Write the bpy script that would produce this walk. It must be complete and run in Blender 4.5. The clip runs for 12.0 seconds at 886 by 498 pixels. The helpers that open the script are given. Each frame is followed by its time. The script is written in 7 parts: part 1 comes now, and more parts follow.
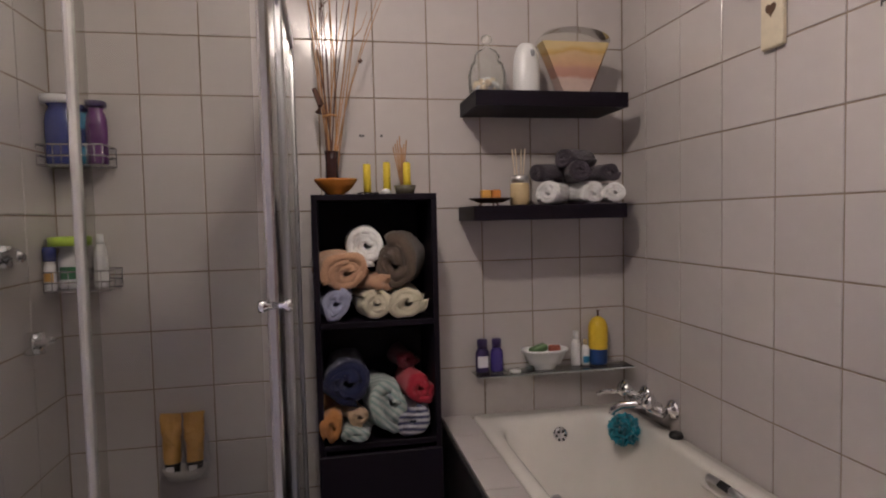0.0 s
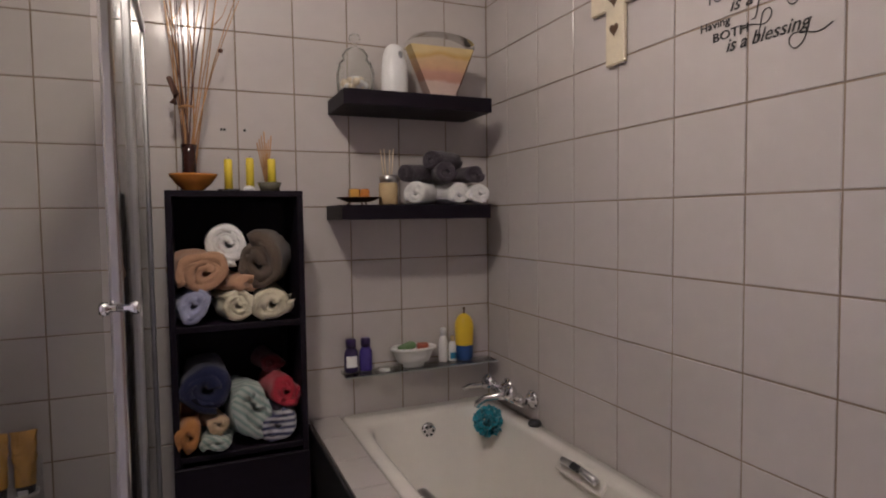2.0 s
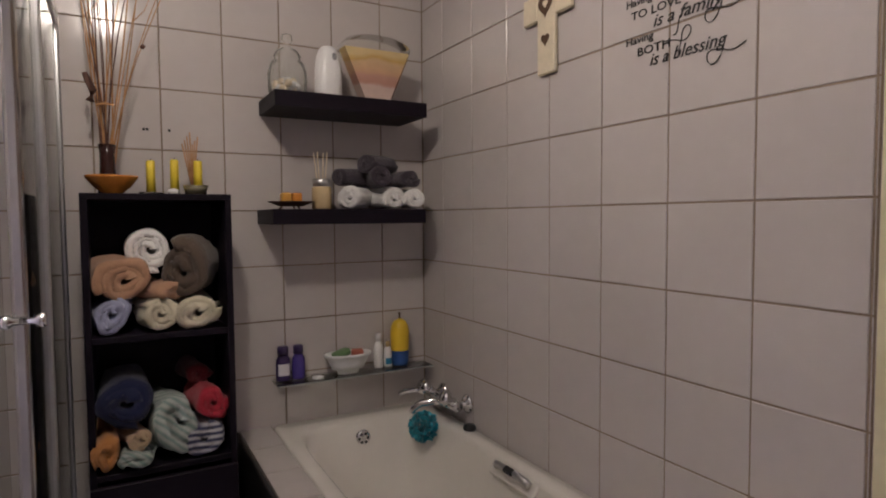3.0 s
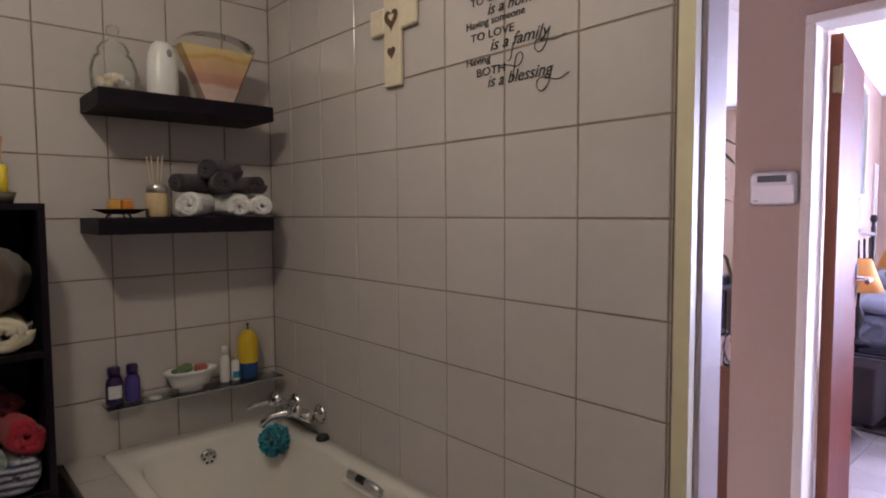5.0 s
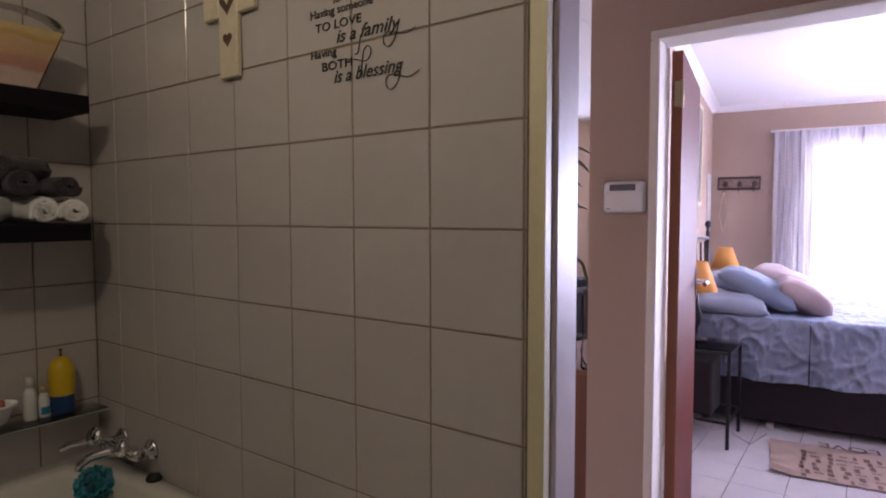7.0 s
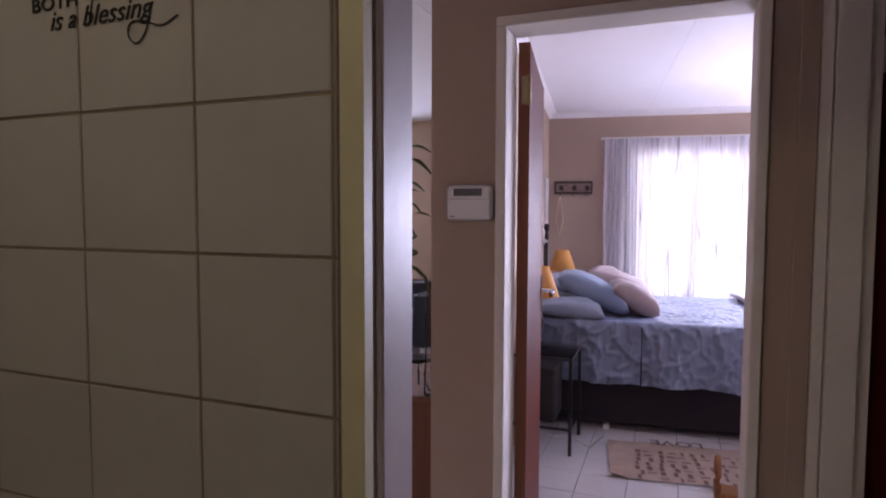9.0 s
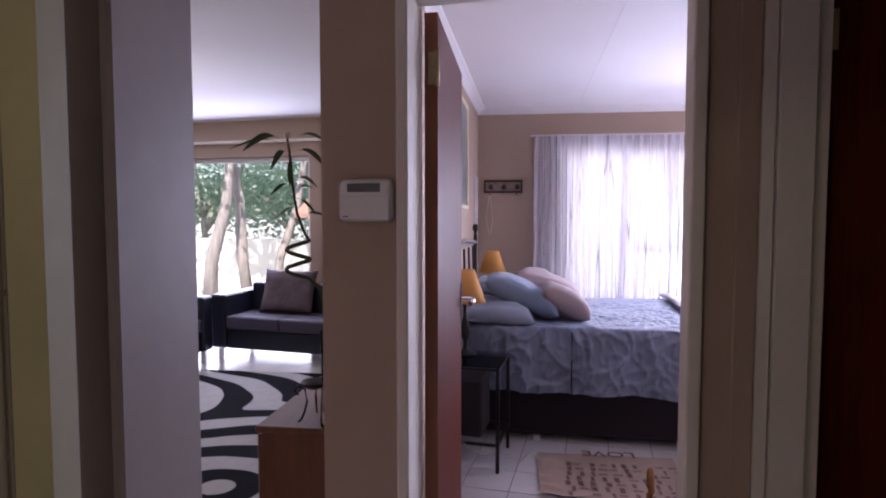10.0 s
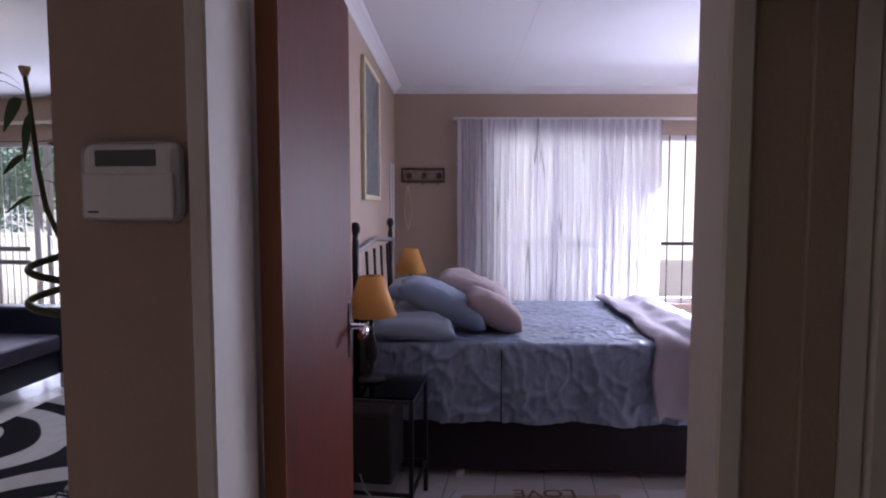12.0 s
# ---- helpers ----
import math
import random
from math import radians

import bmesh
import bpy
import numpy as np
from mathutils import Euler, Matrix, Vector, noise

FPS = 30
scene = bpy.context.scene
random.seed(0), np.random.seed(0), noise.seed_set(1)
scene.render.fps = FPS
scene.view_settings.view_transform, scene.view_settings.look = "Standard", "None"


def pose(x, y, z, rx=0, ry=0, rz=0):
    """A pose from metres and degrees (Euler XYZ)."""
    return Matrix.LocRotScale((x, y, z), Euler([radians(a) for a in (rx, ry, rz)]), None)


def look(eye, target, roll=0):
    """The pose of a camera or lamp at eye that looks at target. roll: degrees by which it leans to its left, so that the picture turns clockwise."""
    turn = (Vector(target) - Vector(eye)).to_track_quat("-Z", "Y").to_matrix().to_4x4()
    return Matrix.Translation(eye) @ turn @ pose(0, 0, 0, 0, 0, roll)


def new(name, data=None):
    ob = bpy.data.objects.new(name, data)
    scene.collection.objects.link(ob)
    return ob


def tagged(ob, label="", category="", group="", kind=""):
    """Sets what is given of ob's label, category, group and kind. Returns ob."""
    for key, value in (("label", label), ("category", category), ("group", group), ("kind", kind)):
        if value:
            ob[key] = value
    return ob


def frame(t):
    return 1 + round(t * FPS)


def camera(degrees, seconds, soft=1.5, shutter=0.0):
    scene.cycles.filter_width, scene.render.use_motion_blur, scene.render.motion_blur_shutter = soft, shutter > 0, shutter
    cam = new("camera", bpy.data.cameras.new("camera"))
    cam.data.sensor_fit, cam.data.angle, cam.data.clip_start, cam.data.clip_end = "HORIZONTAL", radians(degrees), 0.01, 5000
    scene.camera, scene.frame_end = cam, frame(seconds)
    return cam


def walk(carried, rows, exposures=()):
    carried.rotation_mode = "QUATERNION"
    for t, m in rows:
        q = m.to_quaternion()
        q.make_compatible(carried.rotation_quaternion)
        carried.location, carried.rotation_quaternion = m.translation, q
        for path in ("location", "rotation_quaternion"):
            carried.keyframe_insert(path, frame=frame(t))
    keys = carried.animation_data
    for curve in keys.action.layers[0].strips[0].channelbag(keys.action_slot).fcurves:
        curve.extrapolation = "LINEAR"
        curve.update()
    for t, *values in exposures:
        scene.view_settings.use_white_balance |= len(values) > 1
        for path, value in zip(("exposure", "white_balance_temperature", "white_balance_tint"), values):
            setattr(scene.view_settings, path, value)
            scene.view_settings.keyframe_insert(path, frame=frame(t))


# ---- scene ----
cam = camera(73.5, 12.0, soft=2.0)
PATH = [
    (0, (0.068, -0.04, 1.368), (0.447, 1.921, 1.262), -1.3),
    (0.5, (0.079, -0.044, 1.363), (0.563, 1.894, 1.26), -1.1),
    (1, (0.079, -0.048, 1.362), (0.662, 1.862, 1.255), -1.0),
    (1.5, (0.075, -0.054, 1.357), (0.768, 1.819, 1.25), -0.7),
    (2, (0.083, -0.054, 1.361), (0.866, 1.783, 1.252), -0.7),
    (2.5, (0.086, -0.05, 1.368), (0.964, 1.744, 1.26), -0.6),
    (3, (0.101, -0.053, 1.371), (1.067, 1.695, 1.267), -0.4),
    (5, (0.125, -0.08, 1.416), (1.468, 1.397, 1.292), -0.3),
    (5.5, (0.162, -0.074, 1.411), (1.579, 1.333, 1.302), -0.2),
    (6, (0.189, -0.06, 1.416), (1.682, 1.265, 1.305), -0.1),
    (6.5, (0.224, -0.038, 1.42), (1.784, 1.208, 1.307), -0.1),
    (7, (0.256, -0.037, 1.428), (1.879, 1.127, 1.314), -0.1),
    (7.2, (0.268, -0.033, 1.429), (1.918, 1.093, 1.319), -0.1),
    (9, (0.579, 0.083, 1.454), (2.444, 0.797, 1.339), 0.2),
    (9.5, (0.722, 0.076, 1.455), (2.626, 0.678, 1.34), 0.1),
    (10, (0.895, 0.074, 1.453), (2.825, 0.589, 1.339), 0.0),
    (10.5, (1.047, 0.077, 1.453), (2.993, 0.52, 1.325), 0.1),
    (11, (1.238, 0.101, 1.467), (3.197, 0.482, 1.339), 0.0),
    (11.5, (1.407, 0.122, 1.466), (3.376, 0.448, 1.339), 0.1),
    (12, (1.586, 0.121, 1.456), (3.561, 0.397, 1.316), 0.0),
]
EXPOSURES = [
    (0.0, 2.80, 5700, 31), (2.0, 2.72, 5700, 30), (3.0, 2.60, 5750, 29), (5.5, 2.18, 6050, 24), (6.5, 1.82, 6250, 24), (7.0, 1.62, 6300, 23),
    (9.0, 0.84, 6500, 21), (9.5, 0.60, 6500, 21), (10.5, 0.46, 6400, 19), (11.5, 0.05, 6350, 16), (12.0, -0.17, 6350, 15),
]
walk(cam, [(t, look(eye, target, roll)) for t, eye, target, roll in PATH], EXPOSURES)

# ---- light ----
SUN_ELEV, SUN_AZ = 48.0, 255.0
world = bpy.data.worlds.new("sky")
scene.world = world
world.use_nodes = True
wn = world.node_tree
sky = wn.nodes.new("ShaderNodeTexSky")
sky.sky_type = "NISHITA"
sky.sun_disc = False
sky.sun_elevation = radians(SUN_ELEV)
sky.sun_rotation = radians(SUN_AZ)
wn.links.new(sky.outputs[0], wn.nodes["Background"].inputs[0])
wn.nodes["Background"].inputs[1].default_value = 0.15


def lamp(name, kind, power, colour, m, size=0.1, size_y=None, angle=None):
    d = bpy.data.lights.new(name, kind)
    d.energy, d.color = power, colour
    if kind == "AREA":
        d.shape, d.size, d.size_y = "RECTANGLE", size, size_y or size
    elif kind == "POINT":
        d.shadow_soft_size = size
    elif kind == "SUN":
        d.angle = radians(angle)
    ob = new(name, d)
    ob.matrix_world = m
    return ob


sun_dir = Vector((math.sin(radians(SUN_AZ)) * math.cos(radians(SUN_ELEV)), math.cos(radians(SUN_AZ)) * math.cos(radians(SUN_ELEV)), math.sin(radians(SUN_ELEV))))
lamp("sun", "SUN", 5.0, (1.0, 0.95, 0.88), look(sun_dir * 20, (0, 0, 0)), angle=0.6)
# the bathroom's ceiling globe and the lounge's ceiling bowl
lamp("bathroom_bulb", "POINT", 3.75, (1.0, 0.90, 0.61), pose(0.08, 0.80, 2.375), size=0.055)
lamp("lounge_bulb", "POINT", 10.0, (1.0, 0.86, 0.68), pose(4.2, 3.4, 2.33), size=0.08)
# daylight in the two large openings; the bedroom's window wall stands eight degrees askew
AWRY = Matrix.Translation((6.70, 1.265, 0)) @ Matrix.Rotation(radians(8.0), 4, "Z") @ Matrix.Translation((-6.70, -1.265, 0))
lamp("lounge_daylight", "AREA", 100.0, (0.73, 0.76, 1.0), pose(6.80, 4.05, 1.05, 0, 80, 0), 2.0, 2.4)
lamp("bedroom_daylight", "AREA", 260.0, (0.70, 0.74, 1.0), AWRY @ pose(6.82, -1.77, 1.35, 0, 52, 0), 1.40, 1.42)
lamp("curtained_daylight", "AREA", 22.0, (0.86, 0.90, 1.0), AWRY @ pose(6.82, -0.30, 1.35, 0, 90, 0), 1.42, 1.38)


# ---- materials ----
def mat(name, colour, rough=0.5, metal=0.0, vary=0.06, scale=6.0, fine=60.0, bump=0.0, bump_scale=None, random_piece=0.0, spec=0.5, coat=0.0, alpha=1.0, sheen=0.0, stretch=(1, 1, 1)):
    """Principled surface with variation at two scales and a fine relief."""
    m = bpy.data.materials.new(name)
    m.use_nodes = True
    t = m.node_tree
    p = t.nodes["Principled BSDF"]
    p.inputs["Roughness"].default_value = rough
    p.inputs["Metallic"].default_value = metal
    p.inputs["Specular IOR Level"].default_value = spec
    p.inputs["Coat Weight"].default_value = coat
    p.inputs["Alpha"].default_value = alpha
    p.inputs["Sheen Weight"].default_value = sheen
    co = t.nodes.new("ShaderNodeTexCoord")
    mp = t.nodes.new("ShaderNodeMapping")
    mp.inputs["Scale"].default_value = stretch
    t.links.new(co.outputs["Object"], mp.inputs["Vector"])
    big = t.nodes.new("ShaderNodeTexNoise")
    big.inputs["Scale"].default_value, big.inputs["Detail"].default_value = scale, 3
    small = t.nodes.new("ShaderNodeTexNoise")
    small.inputs["Scale"].default_value, small.inputs["Detail"].default_value = fine, 4
    for n in (big, small):
        t.links.new(mp.outputs[0], n.inputs["Vector"])
    mix = t.nodes.new("ShaderNodeMix")
    mix.inputs[0].default_value = 0.4
    t.links.new(big.outputs["Fac"], mix.inputs[2])
    t.links.new(small.outputs["Fac"], mix.inputs[3])
    ramp = t.nodes.new("ShaderNodeMapRange")
    ramp.inputs[1].default_value, ramp.inputs[2].default_value = 0.3, 0.7
    ramp.inputs[3].default_value, ramp.inputs[4].default_value = 1 - vary, 1 + vary
    t.links.new(mix.outputs[0], ramp.inputs[0])
    val = ramp.outputs[0]
    if random_piece:
        info = t.nodes.new("ShaderNodeObjectInfo")
        r2 = t.nodes.new("ShaderNodeMapRange")
        r2.inputs[3].default_value, r2.inputs[4].default_value = 1 - random_piece, 1 + random_piece
        t.links.new(info.outputs["Random"], r2.inputs[0])
        mul = t.nodes.new("ShaderNodeMath")
        mul.operation = "MULTIPLY"
        t.links.new(val, mul.inputs[0])
        t.links.new(r2.outputs[0], mul.inputs[1])
        val = mul.outputs[0]
    hsv = t.nodes.new("ShaderNodeHueSaturation")
    hsv.inputs["Color"].default_value = (*colour, 1)
    t.links.new(val, hsv.inputs["Value"])
    t.links.new(hsv.outputs[0], p.inputs["Base Color"])
    rr = t.nodes.new("ShaderNodeMapRange")
    rr.inputs[3].default_value, rr.inputs[4].default_value = max(0.02, rough * 0.85), min(1, rough * 1.15)
    t.links.new(big.outputs["Fac"], rr.inputs[0])
    t.links.new(rr.outputs[0], p.inputs["Roughness"])
    if bump:
        bn = t.nodes.new("ShaderNodeTexNoise")
        bn.inputs["Scale"].default_value, bn.inputs["Detail"].default_value = bump_scale or fine, 5
        t.links.new(mp.outputs[0], bn.inputs["Vector"])
        b = t.nodes.new("ShaderNodeBump")
        b.inputs["Strength"].default_value, b.inputs["Distance"].default_value = bump, 0.01
        t.links.new(bn.outputs["Fac"], b.inputs["Height"])
        t.links.new(b.outputs[0], p.inputs["Normal"])
    return m


def glass_mat(name, colour=(1, 1, 1), rough=0.0, ior=1.45, thin=False):
    m = bpy.data.materials.new(name)
    m.use_nodes = True
    t = m.node_tree
    t.nodes.remove(t.nodes["Principled BSDF"])
    out = t.nodes["Material Output"]
    if thin:
        tr = t.nodes.new("ShaderNodeBsdfTransparent")
        tr.inputs[0].default_value = (*colour, 1)
        gl = t.nodes.new("ShaderNodeBsdfGlossy")
        gl.inputs["Roughness"].default_value = rough
        fr = t.nodes.new("ShaderNodeFresnel")
        fr.inputs[0].default_value = ior
        mx = t.nodes.new("ShaderNodeMixShader")
        t.links.new(fr.outputs[0], mx.inputs[0])
        t.links.new(tr.outputs[0], mx.inputs[1])
        t.links.new(gl.outputs[0], mx.inputs[2])
        t.links.new(mx.outputs[0], out.inputs[0])
    else:
        g = t.nodes.new("ShaderNodeBsdfGlass")
        g.inputs["Color"].default_value = (*colour, 1)
        g.inputs["Roughness"].default_value, g.inputs["IOR"].default_value = rough, ior
        t.links.new(g.outputs[0], out.inputs[0])
    return m


def glow_mat(name, colour, strength):
    m = bpy.data.materials.new(name)
    m.use_nodes = True
    p = m.node_tree.nodes["Principled BSDF"]
    p.inputs["Base Color"].default_value = (0.9, 0.88, 0.84, 1)
    p.inputs["Emission Color"].default_value = (*colour, 1)
    p.inputs["Emission Strength"].default_value = strength
    return m


def sheer_mat(name, colour, through_share):
    """Thin woven cloth: light passes partly straight and is partly spread."""
    m = bpy.data.materials.new(name)
    m.use_nodes = True
    t = m.node_tree
    t.nodes.remove(t.nodes["Principled BSDF"])
    out = t.nodes["Material Output"]
    co = t.nodes.new("ShaderNodeTexCoord")
    mp = t.nodes.new("ShaderNodeMapping")
    mp.inputs["Scale"].default_value = (1, 16, 0.7)
    t.links.new(co.outputs["Object"], mp.inputs["Vector"])
    nz = t.nodes.new("ShaderNodeTexNoise")
    nz.inputs["Scale"].default_value, nz.inputs["Detail"].default_value = 3, 5
    t.links.new(mp.outputs[0], nz.inputs["Vector"])
    rng = t.nodes.new("ShaderNodeMapRange")
    rng.inputs[1].default_value, rng.inputs[2].default_value = 0.35, 0.65
    rng.inputs[3].default_value, rng.inputs[4].default_value = through_share * 0.55, through_share * 1.5
    t.links.new(nz.outputs["Fac"], rng.inputs[0])
    dif = t.nodes.new("ShaderNodeBsdfDiffuse")
    tl = t.nodes.new("ShaderNodeBsdfTranslucent")
    tr = t.nodes.new("ShaderNodeBsdfTransparent")
    m2 = t.nodes.new("ShaderNodeMapping")
    m2.inputs["Scale"].default_value = (1, 17, 0.40)
    t.links.new(co.outputs["Object"], m2.inputs["Vector"])
    st = t.nodes.new("ShaderNodeTexNoise")
    st.inputs["Scale"].default_value, st.inputs["Detail"].default_value = 1.0, 1
    t.links.new(m2.outputs[0], st.inputs["Vector"])
    cr = t.nodes.new("ShaderNodeValToRGB")                # dark stripes: thick woven threads, and the shade of doubled folds painted in
    dark = tuple(0.45 * c for c in colour)
    for e, (pos, c) in zip([cr.color_ramp.elements[0], cr.color_ramp.elements[1], cr.color_ramp.elements.new(0.5), cr.color_ramp.elements.new(0.5)], ((0.482, colour), (0.496, dark), (0.504, dark), (0.518, colour))):
        e.position, e.color = pos, (*c, 1)
    t.links.new(st.outputs["Fac"], cr.inputs[0])
    for n in (dif, tl):
        t.links.new(cr.outputs[0], n.inputs[0])
    a = t.nodes.new("ShaderNodeMixShader")
    a.inputs[0].default_value = 0.50
    t.links.new(dif.outputs[0], a.inputs[1])
    t.links.new(tl.outputs[0], a.inputs[2])
    b = t.nodes.new("ShaderNodeMixShader")
    t.links.new(rng.outputs[0], b.inputs[0])
    t.links.new(a.outputs[0], b.inputs[1])
    t.links.new(tr.outputs[0], b.inputs[2])
    t.links.new(b.outputs[0], out.inputs[0])
    return m


M_TILE = mat("wall_tile_glaze", (0.53, 0.49, 0.475), 0.15, vary=0.03, scale=3, fine=25, bump=0.03, bump_scale=9, random_piece=0.025, spec=0.5)
M_GROUT = mat("grout", (0.26, 0.195, 0.14), 0.9, vary=0.2, scale=7, fine=90, bump=0.2)
M_FLOORTILE = mat("floor_tile_glaze", (0.72, 0.72, 0.74), 0.22, vary=0.05, scale=5, fine=40, bump=0.02, bump_scale=12, random_piece=0.03)
M_FLOORGROUT = mat("floor_grout", (0.26, 0.24, 0.23), 0.9, vary=0.2)
M_TAUPE = mat("taupe_paint", (0.425, 0.325, 0.255), 0.75, vary=0.05, scale=2.5, fine=120, bump=0.12, bump_scale=160)
M_WHITE = mat("white_ceiling_paint", (0.80, 0.80, 0.81), 0.8, vary=0.02, scale=2, fine=80, bump=0.05, bump_scale=120)
M_FRAME = mat("cream_gloss_paint", (0.76, 0.72, 0.65), 0.62, spec=0.2, vary=0.05, scale=5, fine=60, bump=0.06, bump_scale=40)
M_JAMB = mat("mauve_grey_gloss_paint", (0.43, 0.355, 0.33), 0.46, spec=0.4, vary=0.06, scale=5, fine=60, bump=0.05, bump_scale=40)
# door edge has the lamp's yellow light in its colour; picture frame shares it
M_FRAMEYEL = mat("yellow_and_lamplit_cream_paint", (0.66, 0.60, 0.40), 0.5, vary=0.06, scale=6, fine=50, bump=0.05)
M_DOOR = mat("red_brown_wood_veneer", (0.098, 0.019, 0.010), 0.45, spec=0.06, vary=0.4, scale=3, fine=16, bump=0.06, bump_scale=30, stretch=(9, 9, 0.55))
M_DOOREDGE = mat("orange_brown_wood_edge", (0.30, 0.10, 0.04), 0.5, vary=0.2, scale=4, fine=30, stretch=(9, 9, 0.6))
M_CHROME = mat("chrome", (0.78, 0.78, 0.80), 0.12, metal=1.0, vary=0.03)
M_POST = mat("dull_anodised_aluminium", (0.60, 0.59, 0.57), 0.20, metal=1.0, vary=0.1, fine=120, stretch=(1, 1, 0.1))
M_STEEL = mat("brushed_aluminium", (0.62, 0.62, 0.63), 0.32, metal=1.0, vary=0.06, fine=120)
M_BLACKWOOD = mat("black_brown_laminate", (0.0080, 0.0052, 0.0105), 0.5, spec=0.16, vary=0.25, scale=4, fine=60, bump=0.04, stretch=(1, 1, 8))
M_TUB = mat("white_bath_acrylic", (0.78, 0.75, 0.70), 0.14, vary=0.025, scale=3, fine=30)
M_GLASS = glass_mat("clear_glass", (0.96, 0.98, 0.97))
M_PANE = glass_mat("thin_pane", (0.985, 0.99, 0.985), thin=True, ior=1.35)
M_SHOWERPANE = glass_mat("shower_pane", (0.90, 0.90, 0.885), thin=True, ior=1.4, rough=0.02)
M_LEATHER = mat("black_leather", (0.010, 0.012, 0.024), 0.36, vary=0.2, scale=6, fine=90, bump=0.15, bump_scale=140)
M_CREAMWALL = mat("cream_plaster", (0.88, 0.85, 0.80), 0.9, vary=0.06, scale=1.5, fine=30, bump=0.15)
M_PAVE = mat("pale_paving", (0.70, 0.67, 0.62), 0.9, vary=0.12, scale=1.2, fine=30, bump=0.2)


# ---- mesh helpers ----
def box(bm, x0, x1, y0, y1, z0, z1, bevel=0.0, seg=1):
    r = bmesh.ops.create_cube(bm, size=1.0)
    vs = r["verts"]
    bmesh.ops.scale(bm, vec=(abs(x1 - x0), abs(y1 - y0), abs(z1 - z0)), verts=vs)
    bmesh.ops.translate(bm, vec=((x0 + x1) / 2, (y0 + y1) / 2, (z0 + z1) / 2), verts=vs)
    if bevel:
        es = list({e for v in vs for e in v.link_edges})
        r = bmesh.ops.bevel(bm, geom=es, offset=bevel, segments=seg, profile=0.5, affect="EDGES")
        vs = list({v for f in r["faces"] for v in f.verts} | {v for v in vs if v.is_valid})
    return [v for v in vs if v.is_valid]


def new_box(x0, x1, y0, y1, z0, z1, bevel=0.0, seg=1):
    bm = bmesh.new()
    box(bm, x0, x1, y0, y1, z0, z1, bevel, seg)
    return bm


def lathe(bm, prof, n=24, at=(0, 0, 0), squash=1.0):
    """Turns a profile of (radius, height) about the upright axis."""
    rings = []
    for r, z in prof:
        if r < 1e-5:
            rings.append([bm.verts.new((at[0], at[1], at[2] + z))])
        else:
            rings.append([bm.verts.new((at[0] + r * math.cos(2 * math.pi * i / n), at[1] + squash * r * math.sin(2 * math.pi * i / n), at[2] + z)) for i in range(n)])
    for a, b in zip(rings, rings[1:]):
        for i in range(n):
            j = (i + 1) % n
            if len(a) == 1 and len(b) == 1:
                continue
            if len(a) == 1:
                bm.faces.new((a[0], b[j], b[i]))
            elif len(b) == 1:
                bm.faces.new((a[i], a[j], b[0]))
            else:
                bm.faces.new((a[i], a[j], b[j], b[i]))
    for f in bm.faces:
        f.smooth = True
    return bm


def tube(bm, pts, radius, n=8, taper=None):
    """A round rod along points; taper gives the end radius."""
    pts = [Vector(p) for p in pts]
    rings = []
    prev = Vector((0.0, 0.0, 1.0))
    for k, p in enumerate(pts):
        d = (pts[min(k + 1, len(pts) - 1)] - pts[max(k - 1, 0)]).normalized()
        u = d.cross(prev)
        if u.length < 1e-3:
            u = d.cross(Vector((1, 0, 0)))
        if u.length < 1e-3:
            u = d.cross(Vector((0, 1, 0)))
        u.normalize()
        w = d.cross(u)
        r = radius if taper is None else radius + (taper - radius) * k / (len(pts) - 1)
        rings.append([bm.verts.new(p + r * (math.cos(2 * math.pi * i / n) * u + math.sin(2 * math.pi * i / n) * w)) for i in range(n)])
    for a, b in zip(rings, rings[1:]):
        for i in range(n):
            f = bm.faces.new((a[i], a[(i + 1) % n], b[(i + 1) % n], b[i]))
            f.smooth = True
    bm.faces.new(rings[0][::-1])
    bm.faces.new(rings[-1])
    return bm


def mesh_of(name, bm, material, smooth=False):
    bmesh.ops.recalc_face_normals(bm, faces=bm.faces)
    me = bpy.data.meshes.new(name)
    bm.to_mesh(me)
    bm.free()
    if smooth:
        me.polygons.foreach_set("use_smooth", [True] * len(me.polygons))
    me.materials.append(material)
    return me


def part(name, bm, material, parent, label="", smooth=False):
    ob = new(name, mesh_of(name, bm, material, smooth))
    ob.parent = parent
    return tagged(ob, label)


def thing(name, x, y, z, label, category, group="", rz=0.0):
    ob = new(name)
    ob.empty_display_size = 0.05
    ob.matrix_world = pose(x, y, z, 0, 0, rz)
    return tagged(ob, label, category, group)


def solid(name, bm, material, label, category, group="", at=(0, 0, 0), rz=0.0, smooth=False, rx=0.0, ry=0.0):
    ob = new(name, mesh_of(name, bm, material, smooth))
    ob.matrix_world = pose(*at, rx, ry, rz)
    return tagged(ob, label, category, group)


def structure(name, bm, material, label, category="wall"):
    ob = new(name, mesh_of(name, bm, material))
    return tagged(ob, label, category, kind="structure")


def joined(boxes, bevel=0.0):
    bm = bmesh.new()
    for b in boxes:
        box(bm, *b, bevel)
    return bm


# ---- setting ----
CEIL = 2.49
BX0, BX1, BY0, BY1 = -0.80, 1.20, -0.95, 2.10      # bathroom, faces of its tiles
HX = 1.356                                          # hall face of the bathroom's door wall
KX, KX2 = 2.385, 2.50                               # wall with the bedroom door
FX, FX2 = 6.70, 6.95                                # outer wall with the windows
DY0, DY1 = -0.36, 0.439                             # bathroom door opening
EY0, EY1 = -0.125, 0.565                            # bedroom door opening
DOOR_H = 2.03
LW0, LW1 = 3.10, 5.43                               # lounge sliding door
BW0, BW1 = -2.50, 0.42                              # bedroom window
G = 0.0024

